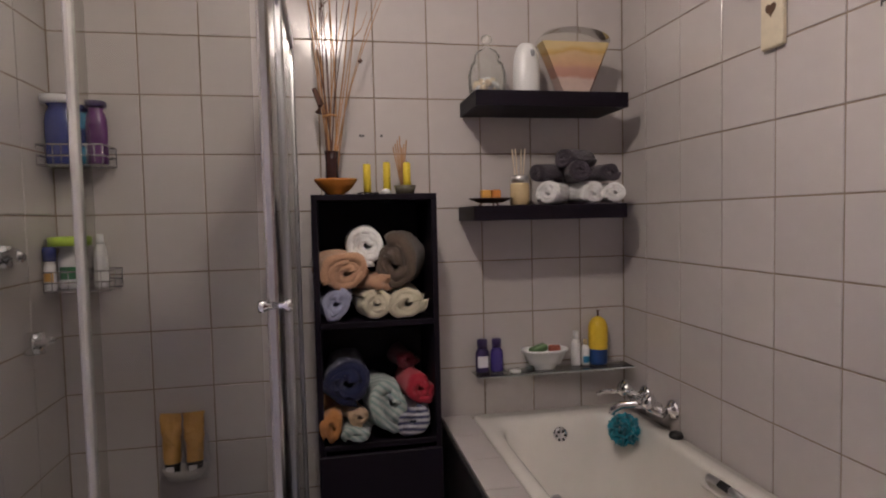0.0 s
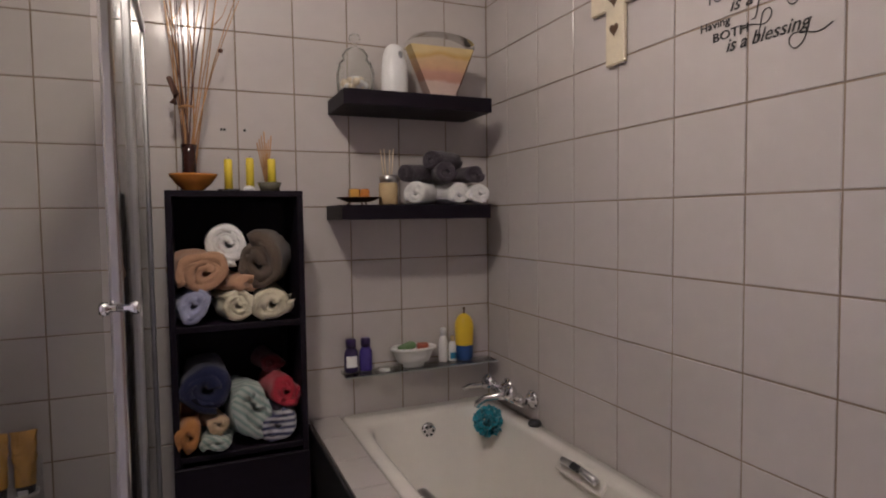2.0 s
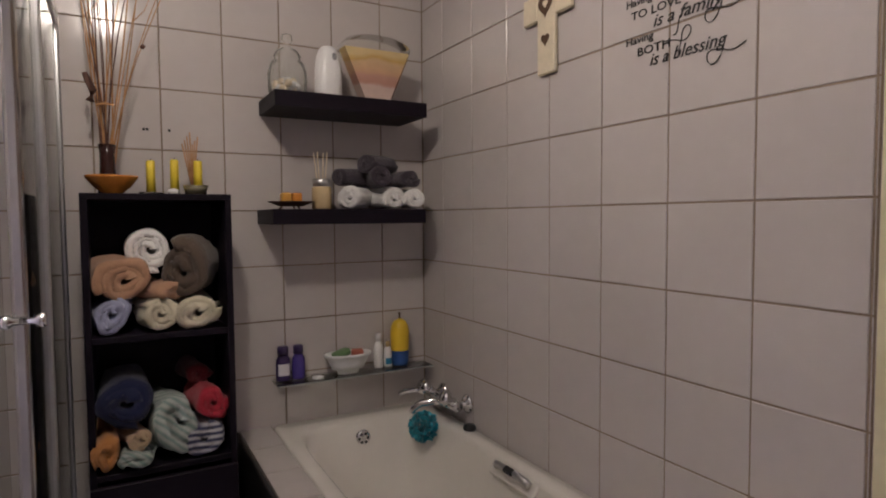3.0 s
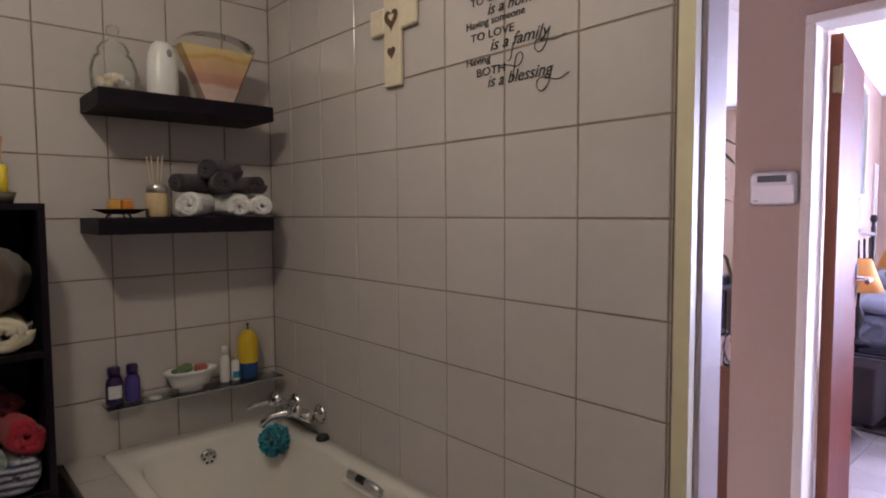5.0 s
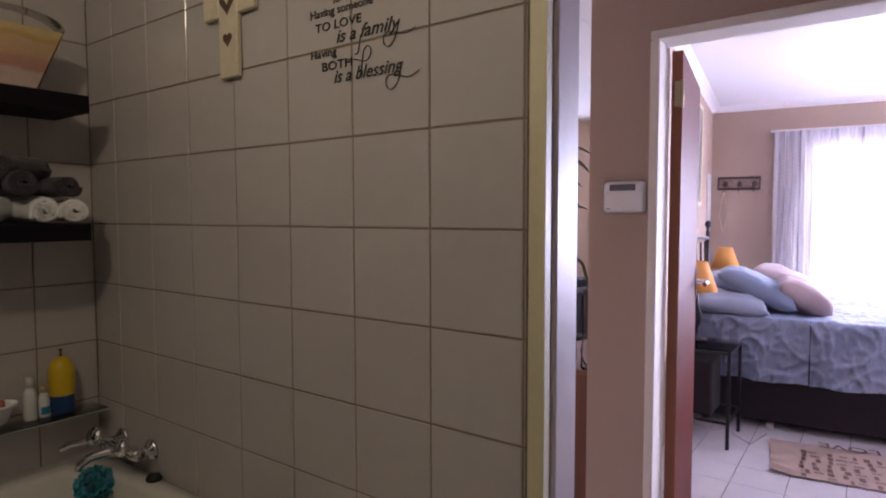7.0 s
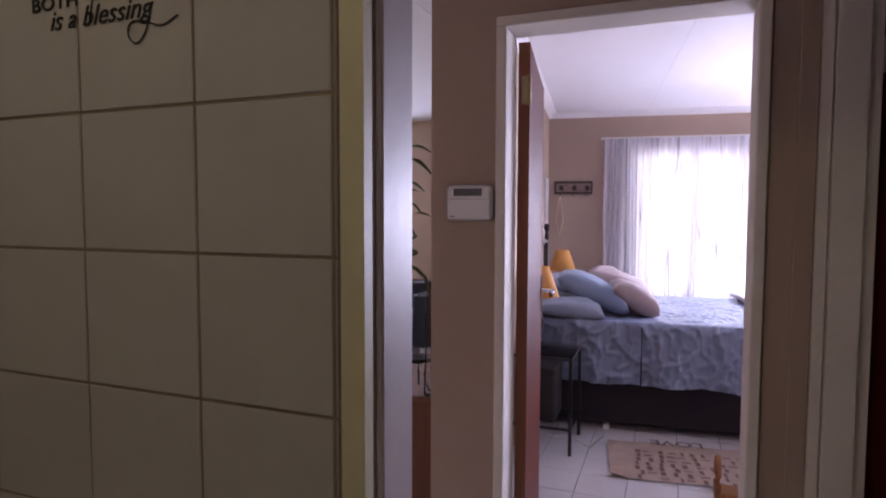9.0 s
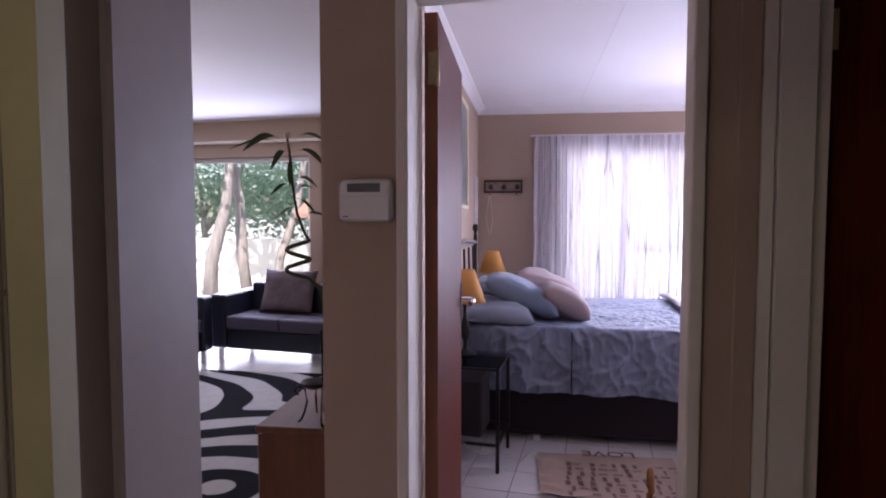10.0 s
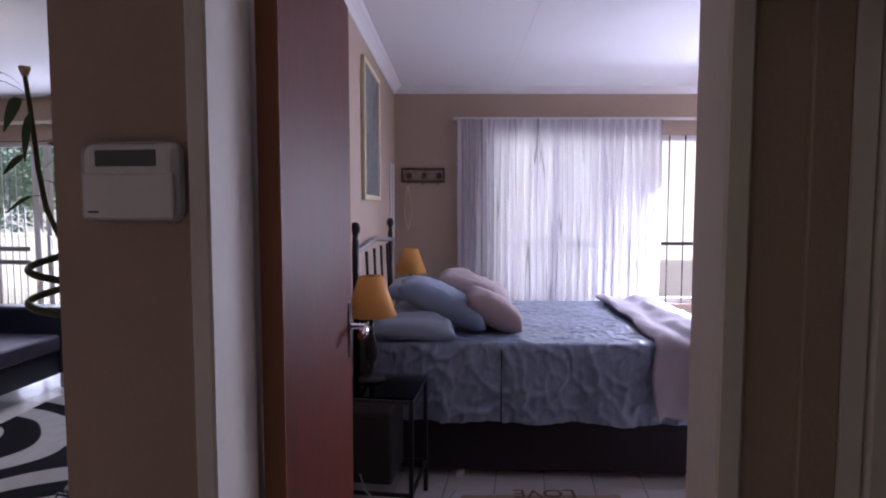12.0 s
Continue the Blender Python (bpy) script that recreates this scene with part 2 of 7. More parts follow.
wall_bath_back = structure("wall_north", new_box(-0.95, 1.35, BY1 + G, BY1 + 0.16, 0, CEIL), M_GROUT, "grout bed of the grey tiled bathroom wall")
wall_bath_door = structure("wall_east", joined([
    (BX1 + G, HX - 0.012, DY1 + 0.017, BY1 + 0.006, 0, CEIL), (BX1 + G, HX - 0.012, DY0, DY1 + 0.017, DOOR_H + 0.04, CEIL), (BX1 + G, HX - 0.012, BY0, DY0 - 0.03, 0, CEIL)]), M_GROUT, "grout bed of the tiled wall beside the bathroom door")
structure("wall_hall", joined([
    (HX - 0.012, HX, DY1 + 0.017, 6.9, 0, CEIL), (HX - 0.012, HX, DY0 - 0.03, DY1 + 0.017, DOOR_H + 0.04, CEIL), (HX - 0.012, HX, -1.4, DY0 - 0.03, 0, CEIL)]), M_TAUPE, "taupe painted hall face of the bathroom wall")
wall_bath_left = structure("wall_west", new_box(BX0 - 0.15, BX0 - G, BY0, BY1 + G, 0, CEIL), M_GROUT, "grout bed of the tiled shower wall")
structure("wall_south", new_box(-0.95, HX - 0.012, BY0 - 0.15, BY0, 0, CEIL), M_TILE, "grey bathroom wall behind the entrance")
structure("wall_bedroom_door", joined([
    (KX, KX2, EY1 + 0.035, 0.816, 0, CEIL), (KX, KX2, EY0 - 0.035, EY1 + 0.035, DOOR_H + 0.035, CEIL), (KX, KX2, -0.27, EY0 - 0.035, 0, CEIL),
    (KX, KX2, -1.10, -0.27, DOOR_H + 0.035, CEIL), (KX, KX2, -1.4, -1.10, 0, CEIL), (KX2, KX2 + 1.4, -1.4, -1.3, 0, CEIL)]), M_TAUPE, "taupe painted wall with two door openings")
PX, PY = (KX2, 3.80, FX + 0.02), (0.70, 0.93, 1.267)  # bedroom face of the partition


def partition_y(x):
    return float(np.interp(x, PX, PY))


pb = bmesh.new()
for i in (0, 1):
    plan = [(PX[i], PY[i]), (PX[i + 1], PY[i + 1]), (PX[i + 1], PY[i + 1] + 0.107), (PX[i], PY[i] + (0.116 if i == 0 else 0.107))]
    lo, hi = [pb.verts.new((*q, 0)) for q in plan], [pb.verts.new((*q, CEIL)) for q in plan]
    for k in range(4):
        pb.faces.new((lo[k], lo[(k + 1) % 4], hi[(k + 1) % 4], hi[k]))
    pb.faces.new(lo[::-1])
    pb.faces.new(hi)
structure("wall_partition", pb, M_TAUPE, "taupe painted wall between bedroom and lounge")
structure("wall_facade", joined([
    (FX, FX2, LW1, 7.0, 0, CEIL), (FX, FX2, LW0, LW1, 2.09, CEIL), (FX, FX2, 1.30, LW0, 0, CEIL)]), M_TAUPE, "taupe outer wall with sliding door")
structure("wall_bedroom_window", joined([
    (FX, FX2, BW1, 1.29, 0, CEIL), (FX, FX2, BW0, BW1, 2.09, CEIL), (FX, FX2, BW0, BW1, 0, 0.60), (FX, FX2, -4.2, BW0, 0, CEIL)]), M_TAUPE, "taupe outer wall with the bedroom window").matrix_world = AWRY
structure("wall_bedroom_south", joined([(KX2, FX + 0.85, -2.95, -2.8, 0, CEIL), (KX2, KX2 + 0.1, -2.8, -1.4, 0, CEIL)]), M_TAUPE, "plain taupe bedroom wall")
structure("wall_lounge_north", new_box(HX - 0.012, FX, 6.9, 7.0, 0, CEIL), M_TAUPE, "plain taupe lounge wall")
structure("wall_hall_south", new_box(HX, KX, -1.5, -1.4, 0, CEIL), M_TAUPE, "plain taupe hall wall")
structure("ceiling_bathroom", new_box(-0.95, HX, BY0 - 0.15, BY1 + 0.16, CEIL, CEIL + 0.1), M_WHITE, "white painted bathroom ceiling", "ceiling")
structure("ceiling_lounge", joined([(HX, KX, -1.5, 7.0, CEIL, CEIL + 0.1), (KX, FX2, 1.27, 7.0, CEIL, CEIL + 0.1), (KX, KX2 - 0.001, 0.76, 1.268, CEIL, CEIL + 0.1)]), M_WHITE, "white painted lounge and hall ceiling", "ceiling")
structure("ceiling_bedroom", joined([(KX, FX2 + 0.7, -3.0, 0.755, CEIL, CEIL + 0.1), (KX2, FX2, 0.755, 1.265, CEIL, CEIL + 0.1)]), M_WHITE, "white painted bedroom ceiling", "ceiling")
strip = structure("ceiling_strip", new_box(-1.75, 1.55, -0.004, 0.004, -0.002, -0.0005), mat("grey_cover_strip", (0.74, 0.74, 0.75), 0.7), "thin cover strip along the bedroom ceiling", "trim")
strip.matrix_world = pose(5.0, 0.095, CEIL, 0, 0, 6.8)
floor_bath = structure("floor_bathroom", new_box(-0.95, HX, BY0 - 0.15, BY1 + 0.16, -0.1, 0), M_FLOORTILE, "pale tiled bathroom floor", "floor")
floor_bed = structure("floor_bedroom", joined([(KX, FX2 + 0.7, -3.0, 0.755, -0.1, -0.004), (3.25, FX2, 0.755, 1.275, -0.1, -0.004)]), M_FLOORGROUT, "pale tiled bedroom floor with dark joints", "floor")
floor_lounge = structure("floor_lounge", joined([(HX, KX, -1.5, 7.0, -0.1, -0.004), (KX, FX2, 1.275, 7.0, -0.1, -0.004), (KX, 3.25, 0.755, 1.275, -0.1, -0.004)]), M_FLOORGROUT, "pale tiled lounge floor with dark joints", "floor")


def cornice(name, a, b, inward):
    """Coved cornice from a to b along the top of a wall."""
    a, b, n = Vector(a), Vector(b), Vector(inward)
    bm = bmesh.new()
    prof = [(0.0, -0.052), (0.006, -0.052), (0.012, -0.044), (0.026, -0.028), (0.046, -0.014), (0.066, -0.005), (0.072, 0.0), (0.0, 0.0)]
    ra = [bm.verts.new(a + n * u + Vector((0, 0, CEIL - 0.001 + w))) for u, w in prof]
    rb = [bm.verts.new(b + n * u + Vector((0, 0, CEIL - 0.001 + w))) for u, w in prof]
    for i in range(len(prof)):
        j = (i + 1) % len(prof)
        bm.faces.new((ra[i], ra[j], rb[j], rb[i]))
    bm.faces.new(ra)
    bm.faces.new(rb[::-1])
    return structure(name, bm, M_WHITE, "white coved plaster cornice", "cornice")


cornice("cornice_1", (PX[1], PY[1], 0), (FX, partition_y(FX), 0), (0.115, -0.993, 0))
cornice("cornice_2", (FX, 1.265, 0), (FX, -3.4, 0), (-1, 0, 0)).matrix_world = AWRY
cornice("cornice_3", (PX[0], PY[0], 0), (PX[1], PY[1], 0), (0.174, -0.985, 0))


def door_frame(name, y0, y1, x0, x1, head, material, w=0.032, stop=None, lip=0.012, deep=0.012):
    """Door frame through a wall: jambs, head and, between the two x of stop, a rebate stop."""
    fr = new(name)
    tagged(fr, "cream gloss painted door frame", "door frame", kind="structure")
    for b in ((x0 - lip, x1 + lip, y1, y1 + w), (x0 - lip, x1 + lip, y0 - w, y0)):
        part("jamb", new_box(*b, 0, head, 0.004), material, fr)
    part("head", new_box(x0 - lip, x1 + lip, y0 - w, y1 + w, head + 0.001, head + w, 0.004), material, fr)
    if stop:
        a, b = stop
        for q in ((a, b, y1 - deep, y1 - 0.0005, 0, head - 0.015), (a, b, y0 + 0.0005, y0 + deep, 0, head - 0.015), (a, b, y0 + 0.001, y1 - 0.001, head - 0.014, head)):
            part("stop", new_box(*q, 0.003), material, fr)
    return fr


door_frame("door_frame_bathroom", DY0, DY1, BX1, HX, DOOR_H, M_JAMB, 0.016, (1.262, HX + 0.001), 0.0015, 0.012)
door_frame("door_frame_bedroom", EY0, EY1, KX, KX2, DOOR_H, M_FRAME)
door_frame("door_frame_side", -1.06, -0.30, KX, KX2, DOOR_H, M_FRAME)

# ---- bathroom materials ----
def cloth(name, colour, vary=0.12):
    return mat(name, colour, 0.95, vary=vary, scale=14, fine=220, bump=0.55, bump_scale=260, sheen=0.25, spec=0.1)


M_TW_WHITE = cloth("white_terry", (0.85, 0.84, 0.84))
M_TW_GREY = cloth("charcoal_terry", (0.060, 0.048, 0.062))
M_TW_TAN = cloth("tan_terry", (0.50, 0.29, 0.18))
M_TW_BROWN = cloth("brown_terry", (0.115, 0.085, 0.065))
M_TW_LILAC = cloth("pale_blue_terry", (0.36, 0.38, 0.55))
M_TW_CREAM = cloth("cream_terry", (0.66, 0.60, 0.46))
M_TW_NAVY = cloth("navy_terry", (0.018, 0.022, 0.065))
M_TW_ORANGE = cloth("orange_terry", (0.52, 0.23, 0.07))
M_TW_BEIGE = cloth("beige_terry", (0.60, 0.43, 0.28))
M_TW_RED = cloth("red_terry", (0.45, 0.03, 0.05))
M_TW_DKRED = cloth("dark_red_cloth", (0.12, 0.012, 0.02))


def striped_cloth(name, a, b, width, axis=0):
    m = cloth(name, a)
    t = m.node_tree
    hsv = [n for n in t.nodes if n.bl_idname == "ShaderNodeHueSaturation"][0]
    co = t.nodes.new("ShaderNodeTexCoord")
    wv = t.nodes.new("ShaderNodeTexWave")
    wv.bands_direction = ("X", "Y", "Z", "DIAGONAL")[axis]
    wv.inputs["Scale"].default_value, wv.inputs["Distortion"].default_value, wv.inputs["Detail"].default_value = 1 / width, 1.5, 2
    t.links.new(co.outputs["Object"], wv.inputs["Vector"])
    mx = t.nodes.new("ShaderNodeMix")
    mx.data_type = "RGBA"
    mx.inputs[6].default_value, mx.inputs[7].default_value = (*a, 1), (*b, 1)
    t.links.new(wv.outputs["Fac"], mx.inputs[0])
    t.links.new(mx.outputs[2], hsv.inputs["Color"])
    return m


M_TW_MINT = striped_cloth("mint_striped_terry", (0.52, 0.57, 0.54), (0.27, 0.37, 0.34), 0.045, 3)
M_TW_NAVYWHITE = striped_cloth("navy_white_terry", (0.55, 0.55, 0.60), (0.04, 0.045, 0.12), 0.06, 2)
M_AMBERGLASS = mat("amber_bowl_glass", (0.58, 0.22, 0.03), 0.12, vary=0.2, scale=12, coat=0.6)
M_YELLOWWAX = mat("yellow_candle_wax", (0.80, 0.62, 0.03), 0.5, vary=0.06)
M_REED = mat("dry_reed", (0.42, 0.22, 0.09), 0.75, vary=0.3, scale=20)
M_REEDDARK = mat("dark_dry_stem", (0.10, 0.045, 0.03), 0.7, vary=0.3, scale=20)
M_PALEREED = mat("pale_reed", (0.70, 0.58, 0.42), 0.7, vary=0.15, scale=20)
M_WHITEPLASTIC = mat("white_plastic", (0.78, 0.78, 0.78), 0.3, vary=0.02)
M_PURPLE = mat("violet_bottle_plastic", (0.075, 0.05, 0.28), 0.25, vary=0.1, coat=0.3)
M_DKPURPLE = mat("dark_violet_plastic", (0.035, 0.018, 0.09), 0.3, vary=0.1)
M_SOAPGREEN = mat("green_soap", (0.13, 0.23, 0.10), 0.45, vary=0.15)
M_SOAPRED = mat("red_brown_soap", (0.42, 0.11, 0.06), 0.45, vary=0.15)
M_TOYYELLOW = mat("yellow_vinyl", (0.80, 0.54, 0.02), 0.35, vary=0.03)
M_TEAL = mat("teal_mesh_sponge", (0.018, 0.32, 0.42), 0.8, vary=0.3, scale=40, sheen=0.3)
M_BLACKRUBBER = mat("black_rubber", (0.015, 0.015, 0.016), 0.5)
M_GOLD = mat("gold_tube_foil", (0.80, 0.45, 0.11), 0.28, metal=0.65, vary=0.15, bump=0.8, bump_scale=55)
M_PALEWOOD = mat("cream_painted_wood", (0.70, 0.62, 0.46), 0.6, vary=0.1, scale=10, fine=60, bump=0.08, stretch=(1, 6, 1))
M_INK = mat("black_vinyl_lettering", (0.012, 0.012, 0.013), 0.5)
M_BROWNMOTIF = mat("brown_motif", (0.10, 0.055, 0.03), 0.7, vary=0.25, scale=60)
M_LABEL = mat("white_label", (0.72, 0.72, 0.74), 0.45, vary=0.03)
M_BLUEBOTTLE = mat("deep_blue_bottle", (0.02, 0.035, 0.19), 0.25, vary=0.1)
M_TURQ = mat("turquoise_bottle", (0.03, 0.26, 0.48), 0.28, vary=0.08)
M_MAGENTA = mat("plum_bottle", (0.10, 0.014, 0.13), 0.28, vary=0.1)
M_LIME = mat("lime_plastic", (0.42, 0.62, 0.04), 0.4)
M_DKGREEN = mat("dark_green_print", (0.03, 0.16, 0.06), 0.4)
M_SEAL = mat("milky_seal_strip", (0.44, 0.42, 0.40), 0.45, vary=0.06)
M_GREYCERAMIC = mat("grey_ceramic", (0.45, 0.43, 0.42), 0.3, vary=0.06)
M_BEIGEWAX = mat("beige_diffuser_glass", (0.62, 0.47, 0.26), 0.25, vary=0.08, coat=0.4)
M_THINGLASS = glass_mat("jar_glass", (0.97, 0.97, 0.96), thin=True, ior=1.22)
M_JARGLASS = glass_mat("milky_jar_glass", (0.97, 0.97, 0.95), thin=True, ior=1.15)
jt = M_JARGLASS.node_tree
jm, jd = jt.nodes.new("ShaderNodeMixShader"), jt.nodes.new("ShaderNodeBsdfDiffuse")
jm.inputs[0].default_value, jd.inputs[0].default_value = 0.16, (0.8, 0.8, 0.78, 1)
jsrc = jt.nodes["Material Output"].inputs[0].links[0].from_socket
jt.links.new(jsrc, jm.inputs[1])
jt.links.new(jd.outputs[0], jm.inputs[2])
jt.links.new(jm.outputs[0], jt.nodes["Material Output"].inputs[0])
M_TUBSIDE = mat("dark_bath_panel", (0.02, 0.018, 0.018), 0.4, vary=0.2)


# ---- bathroom: bath ----
def superellipse(cx, cy, hx, hy, z, n, p):
    out = []
    for i in range(n):
        a = 2 * math.pi * i / n
        c, s = math.cos(a), math.sin(a)
        out.append((cx + hx * math.copysign(abs(c) ** (2 / p), c), cy + hy * math.copysign(abs(s) ** (2 / p), s), z))
    return out


def build_bath():
    b = thing("bathtub", 0.885, 1.28, 0.016, "white built-in acrylic bath with rounded inside and moulded grip", "bath")
    cx, cy, n = 0.0, 0.0, 96
    bm = bmesh.new()
    rings = [superellipse(cx, cy, 0.309, 0.814, 0.56, n, 40), superellipse(cx, cy, 0.309, 0.814, 0.602, n, 40), superellipse(cx, cy, 0.304, 0.809, 0.610, n, 36)]
    for hx, hy, z, p in ((0.262, 0.735, 0.611, 9), (0.252, 0.726, 0.606, 8), (0.247, 0.718, 0.592, 7), (0.238, 0.69, 0.50, 6), (0.225, 0.655, 0.38, 5), (0.205, 0.62, 0.28, 4.5), (0.17, 0.57, 0.225, 4), (0.09, 0.40, 0.205, 3), (0.0, 0.0, 0.20, 3)):
        rings.append(superellipse(cx - 0.008, cy - 0.01, hx, hy, z, n, p) if hx else None)
    prev = None
    for r in rings:
        cur = [bm.verts.new(v) for v in r] if r else [bm.verts.new((cx, cy, 0.20))]
        if prev:
            for i in range(n):
                j = (i + 1) % n
                f = bm.faces.new((prev[i], prev[j], cur[j], cur[i])) if len(cur) > 1 else bm.faces.new((prev[i], prev[j], cur[0]))
                f.smooth = True
        prev = cur
    part("tub", bm, M_TUB, b)
    bm = bmesh.new()                                   # moulded arm rest step at the left inside
    for k in range(2):
        box(bm, -0.246, -0.20 + 0.02 * k, -0.25, 0.46, 0.36 - 0.06 * k, 0.40 - 0.05 * k, 0.018, 3)
    part("arm_rest", bm, M_TUB, b, smooth=True)
    bm = bmesh.new()                                   # overflow rose with holes
    lathe(bm, [(0, 0.010), (0.02, 0.010), (0.029, 0.006), (0.031, 0.0)], 24)
    ov = part("overflow", bm, M_CHROME, b, "round chrome overflow rose")
    ov.matrix_basis = pose(-0.005, 0.700, 0.545, 82, 0, 0)
    for k in range(6):
        a = k * math.pi / 3
        bm = bmesh.new()
        lathe(bm, [(0, 0.0112), (0.0052, 0.0112), (0.0052, 0.0)], 10)
        o = part("hole", bm, M_BLACKRUBBER, ov, "dark drain hole")
        o.matrix_basis = pose(0.0165 * math.cos(a), 0.0165 * math.sin(a), 0)
    g = bmesh.new()                                    # moulded recess and grip bar
    box(g, -0.028, 0.028, -0.11, 0.11, -0.012, 0.002, 0.006, 3)
    o = part("grip_recess", g, M_TUB, b, smooth=True)
    o.matrix_basis = pose(0.232, 0.08, 0.585, 0, -50, 0)
    g = bmesh.new()
    tube(g, [(0, -0.082, 0.006), (0.002, -0.074, 0.017), (0.003, -0.03, 0.022), (0.003, 0.03, 0.022), (0.002, 0.074, 0.017), (0, 0.082, 0.006)], 0.011, 10)
    o = part("grip_bar", g, M_STEEL, b, "chrome grip bar")
    g = bmesh.new()
    box(g, -0.010, 0.012, -0.022, 0.022, 0.020, 0.034, 0.005, 2)
    part("grip_sleeve", g, M_BLACKRUBBER, o, "dark rubber sleeve")
    g = bmesh.new()
    tube(g, [(0, -0.082, 0.006), (0.0, -0.074, 0.017), (0.0, 0.0, 0.022), (0.0, 0.074, 0.017), (0, 0.082, 0.006)], 0.011, 10)
    part("grip_bar", g, M_STEEL, b, "chrome grip bar").matrix_basis = pose(-0.240, 0.10, 0.57, 0, 50, 0)
    o.matrix_basis = pose(0.224, 0.07, 0.590, 0, -40, 0)
    return b


build_bath()
ledge = structure("bath_ledge", joined([(0.462, 0.574, 0.47, 2.098, 0.0, 0.616)]), M_GROUT, "grey tiled ledge along the bath", "ledge")
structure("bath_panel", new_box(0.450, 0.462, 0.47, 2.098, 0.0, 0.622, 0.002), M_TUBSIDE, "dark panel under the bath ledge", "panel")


def build_taps():
    t = thing("bath_mixer", 1.2, 1.84, 0.70, "chrome wall-mounted bath mixer with two knobs and a spout", "tap")
    for k, (y, rz) in enumerate(((0.095, 10), (-0.085, -15))):
        bm = bmesh.new()
        lathe(bm, [(0.0, 0.0), (0.034, 0.0), (0.034, 0.005), (0.024, 0.014), (0.013, 0.018), (0.013, 0.052), (0, 0.052)], 20)
        o = part("wall_flange", bm, M_CHROME, t)
        o.matrix_basis = pose(-0.001, y, 0, 0, -90, 0)
        bm = bmesh.new()
        lathe(bm, [(0.0, 0.0), (0.013, 0.0), (0.016, 0.01), (0.012, 0.024), (0.026, 0.034), (0.030, 0.046), (0.026, 0.058), (0.0, 0.064)], 12)
        o = part("knob", bm, M_CHROME, t)
        o.matrix_basis = pose(-0.052, y, 0.01, 0, -60, rz)
    bm = bmesh.new()
    tube(bm, [(-0.05, -0.10, 0), (-0.055, -0.03, -0.002), (-0.055, 0.04, -0.002), (-0.05, 0.11, 0)], 0.019, 14)
    part("body", bm, M_CHROME, t, smooth=True)
    bm = bmesh.new()
    tube(bm, [(-0.055, 0.0, -0.005), (-0.09, 0.02, -0.004), (-0.13, 0.04, -0.012), (-0.155, 0.05, -0.03), (-0.16, 0.052, -0.045)], 0.015, 12, 0.012)
    part("spout", bm, M_CHROME, t, smooth=True)
    bm = bmesh.new()
    tube(bm, [(-0.05, 0.06, 0.012), (-0.10, 0.10, 0.02), (-0.15, 0.135, 0.012), (-0.17, 0.145, 0.0)], 0.009, 10)
    part("handset_arm", bm, M_CHROME, t, smooth=True)


build_taps()


def puff(name, radius, material, label, category, at):
    bm = bmesh.new()
    rnd = random.Random(5)
    core = bm.verts.new((0, 0, 0))
    for k in range(46):                                # crumpled loops of netting
        c = Vector((rnd.gauss(0, 1), rnd.gauss(0, 1), rnd.gauss(0, 1))).normalized()
        u = c.orthogonal().normalized()
        w = c.cross(u)
        n = 14
        ra, rb = [], []
        for i in range(n):
            a = 2 * math.pi * i / n
            rr = radius * (0.42 + 0.12 * math.sin(5 * a + k))
            mid = c * radius * (0.62 + 0.14 * math.sin(3 * a + 2 * k))
            p = mid + rr * (math.cos(a) * u + math.sin(a) * w)
            ra.append(bm.verts.new(p))
            rb.append(bm.verts.new(p + c * radius * 0.22 + u * radius * 0.06 * math.sin(7 * a)))
        for i in range(n):
            j = (i + 1) % n
            bm.faces.new((ra[i], ra[j], rb[j], rb[i]))
        bm.faces.new((core, ra[0], ra[1]))             # each loop is tied at the heart
    return solid(name, bm, material, label, category, at=at, smooth=True)


puff("bath_puff", 0.056, M_TEAL, "teal netted bath puff hanging from the mixer", "sponge", (1.075, 1.865, 0.605))
bm = bmesh.new()
lathe(bm, [(0, 0.0), (0.022, 0.0), (0.024, 0.006), (0.018, 0.018), (0.0, 0.02)], 18)
solid("bath_plug", bm, M_BLACKRUBBER, "black rubber bath plug on the rim", "plug", at=(1.172, 1.70, 0.627))


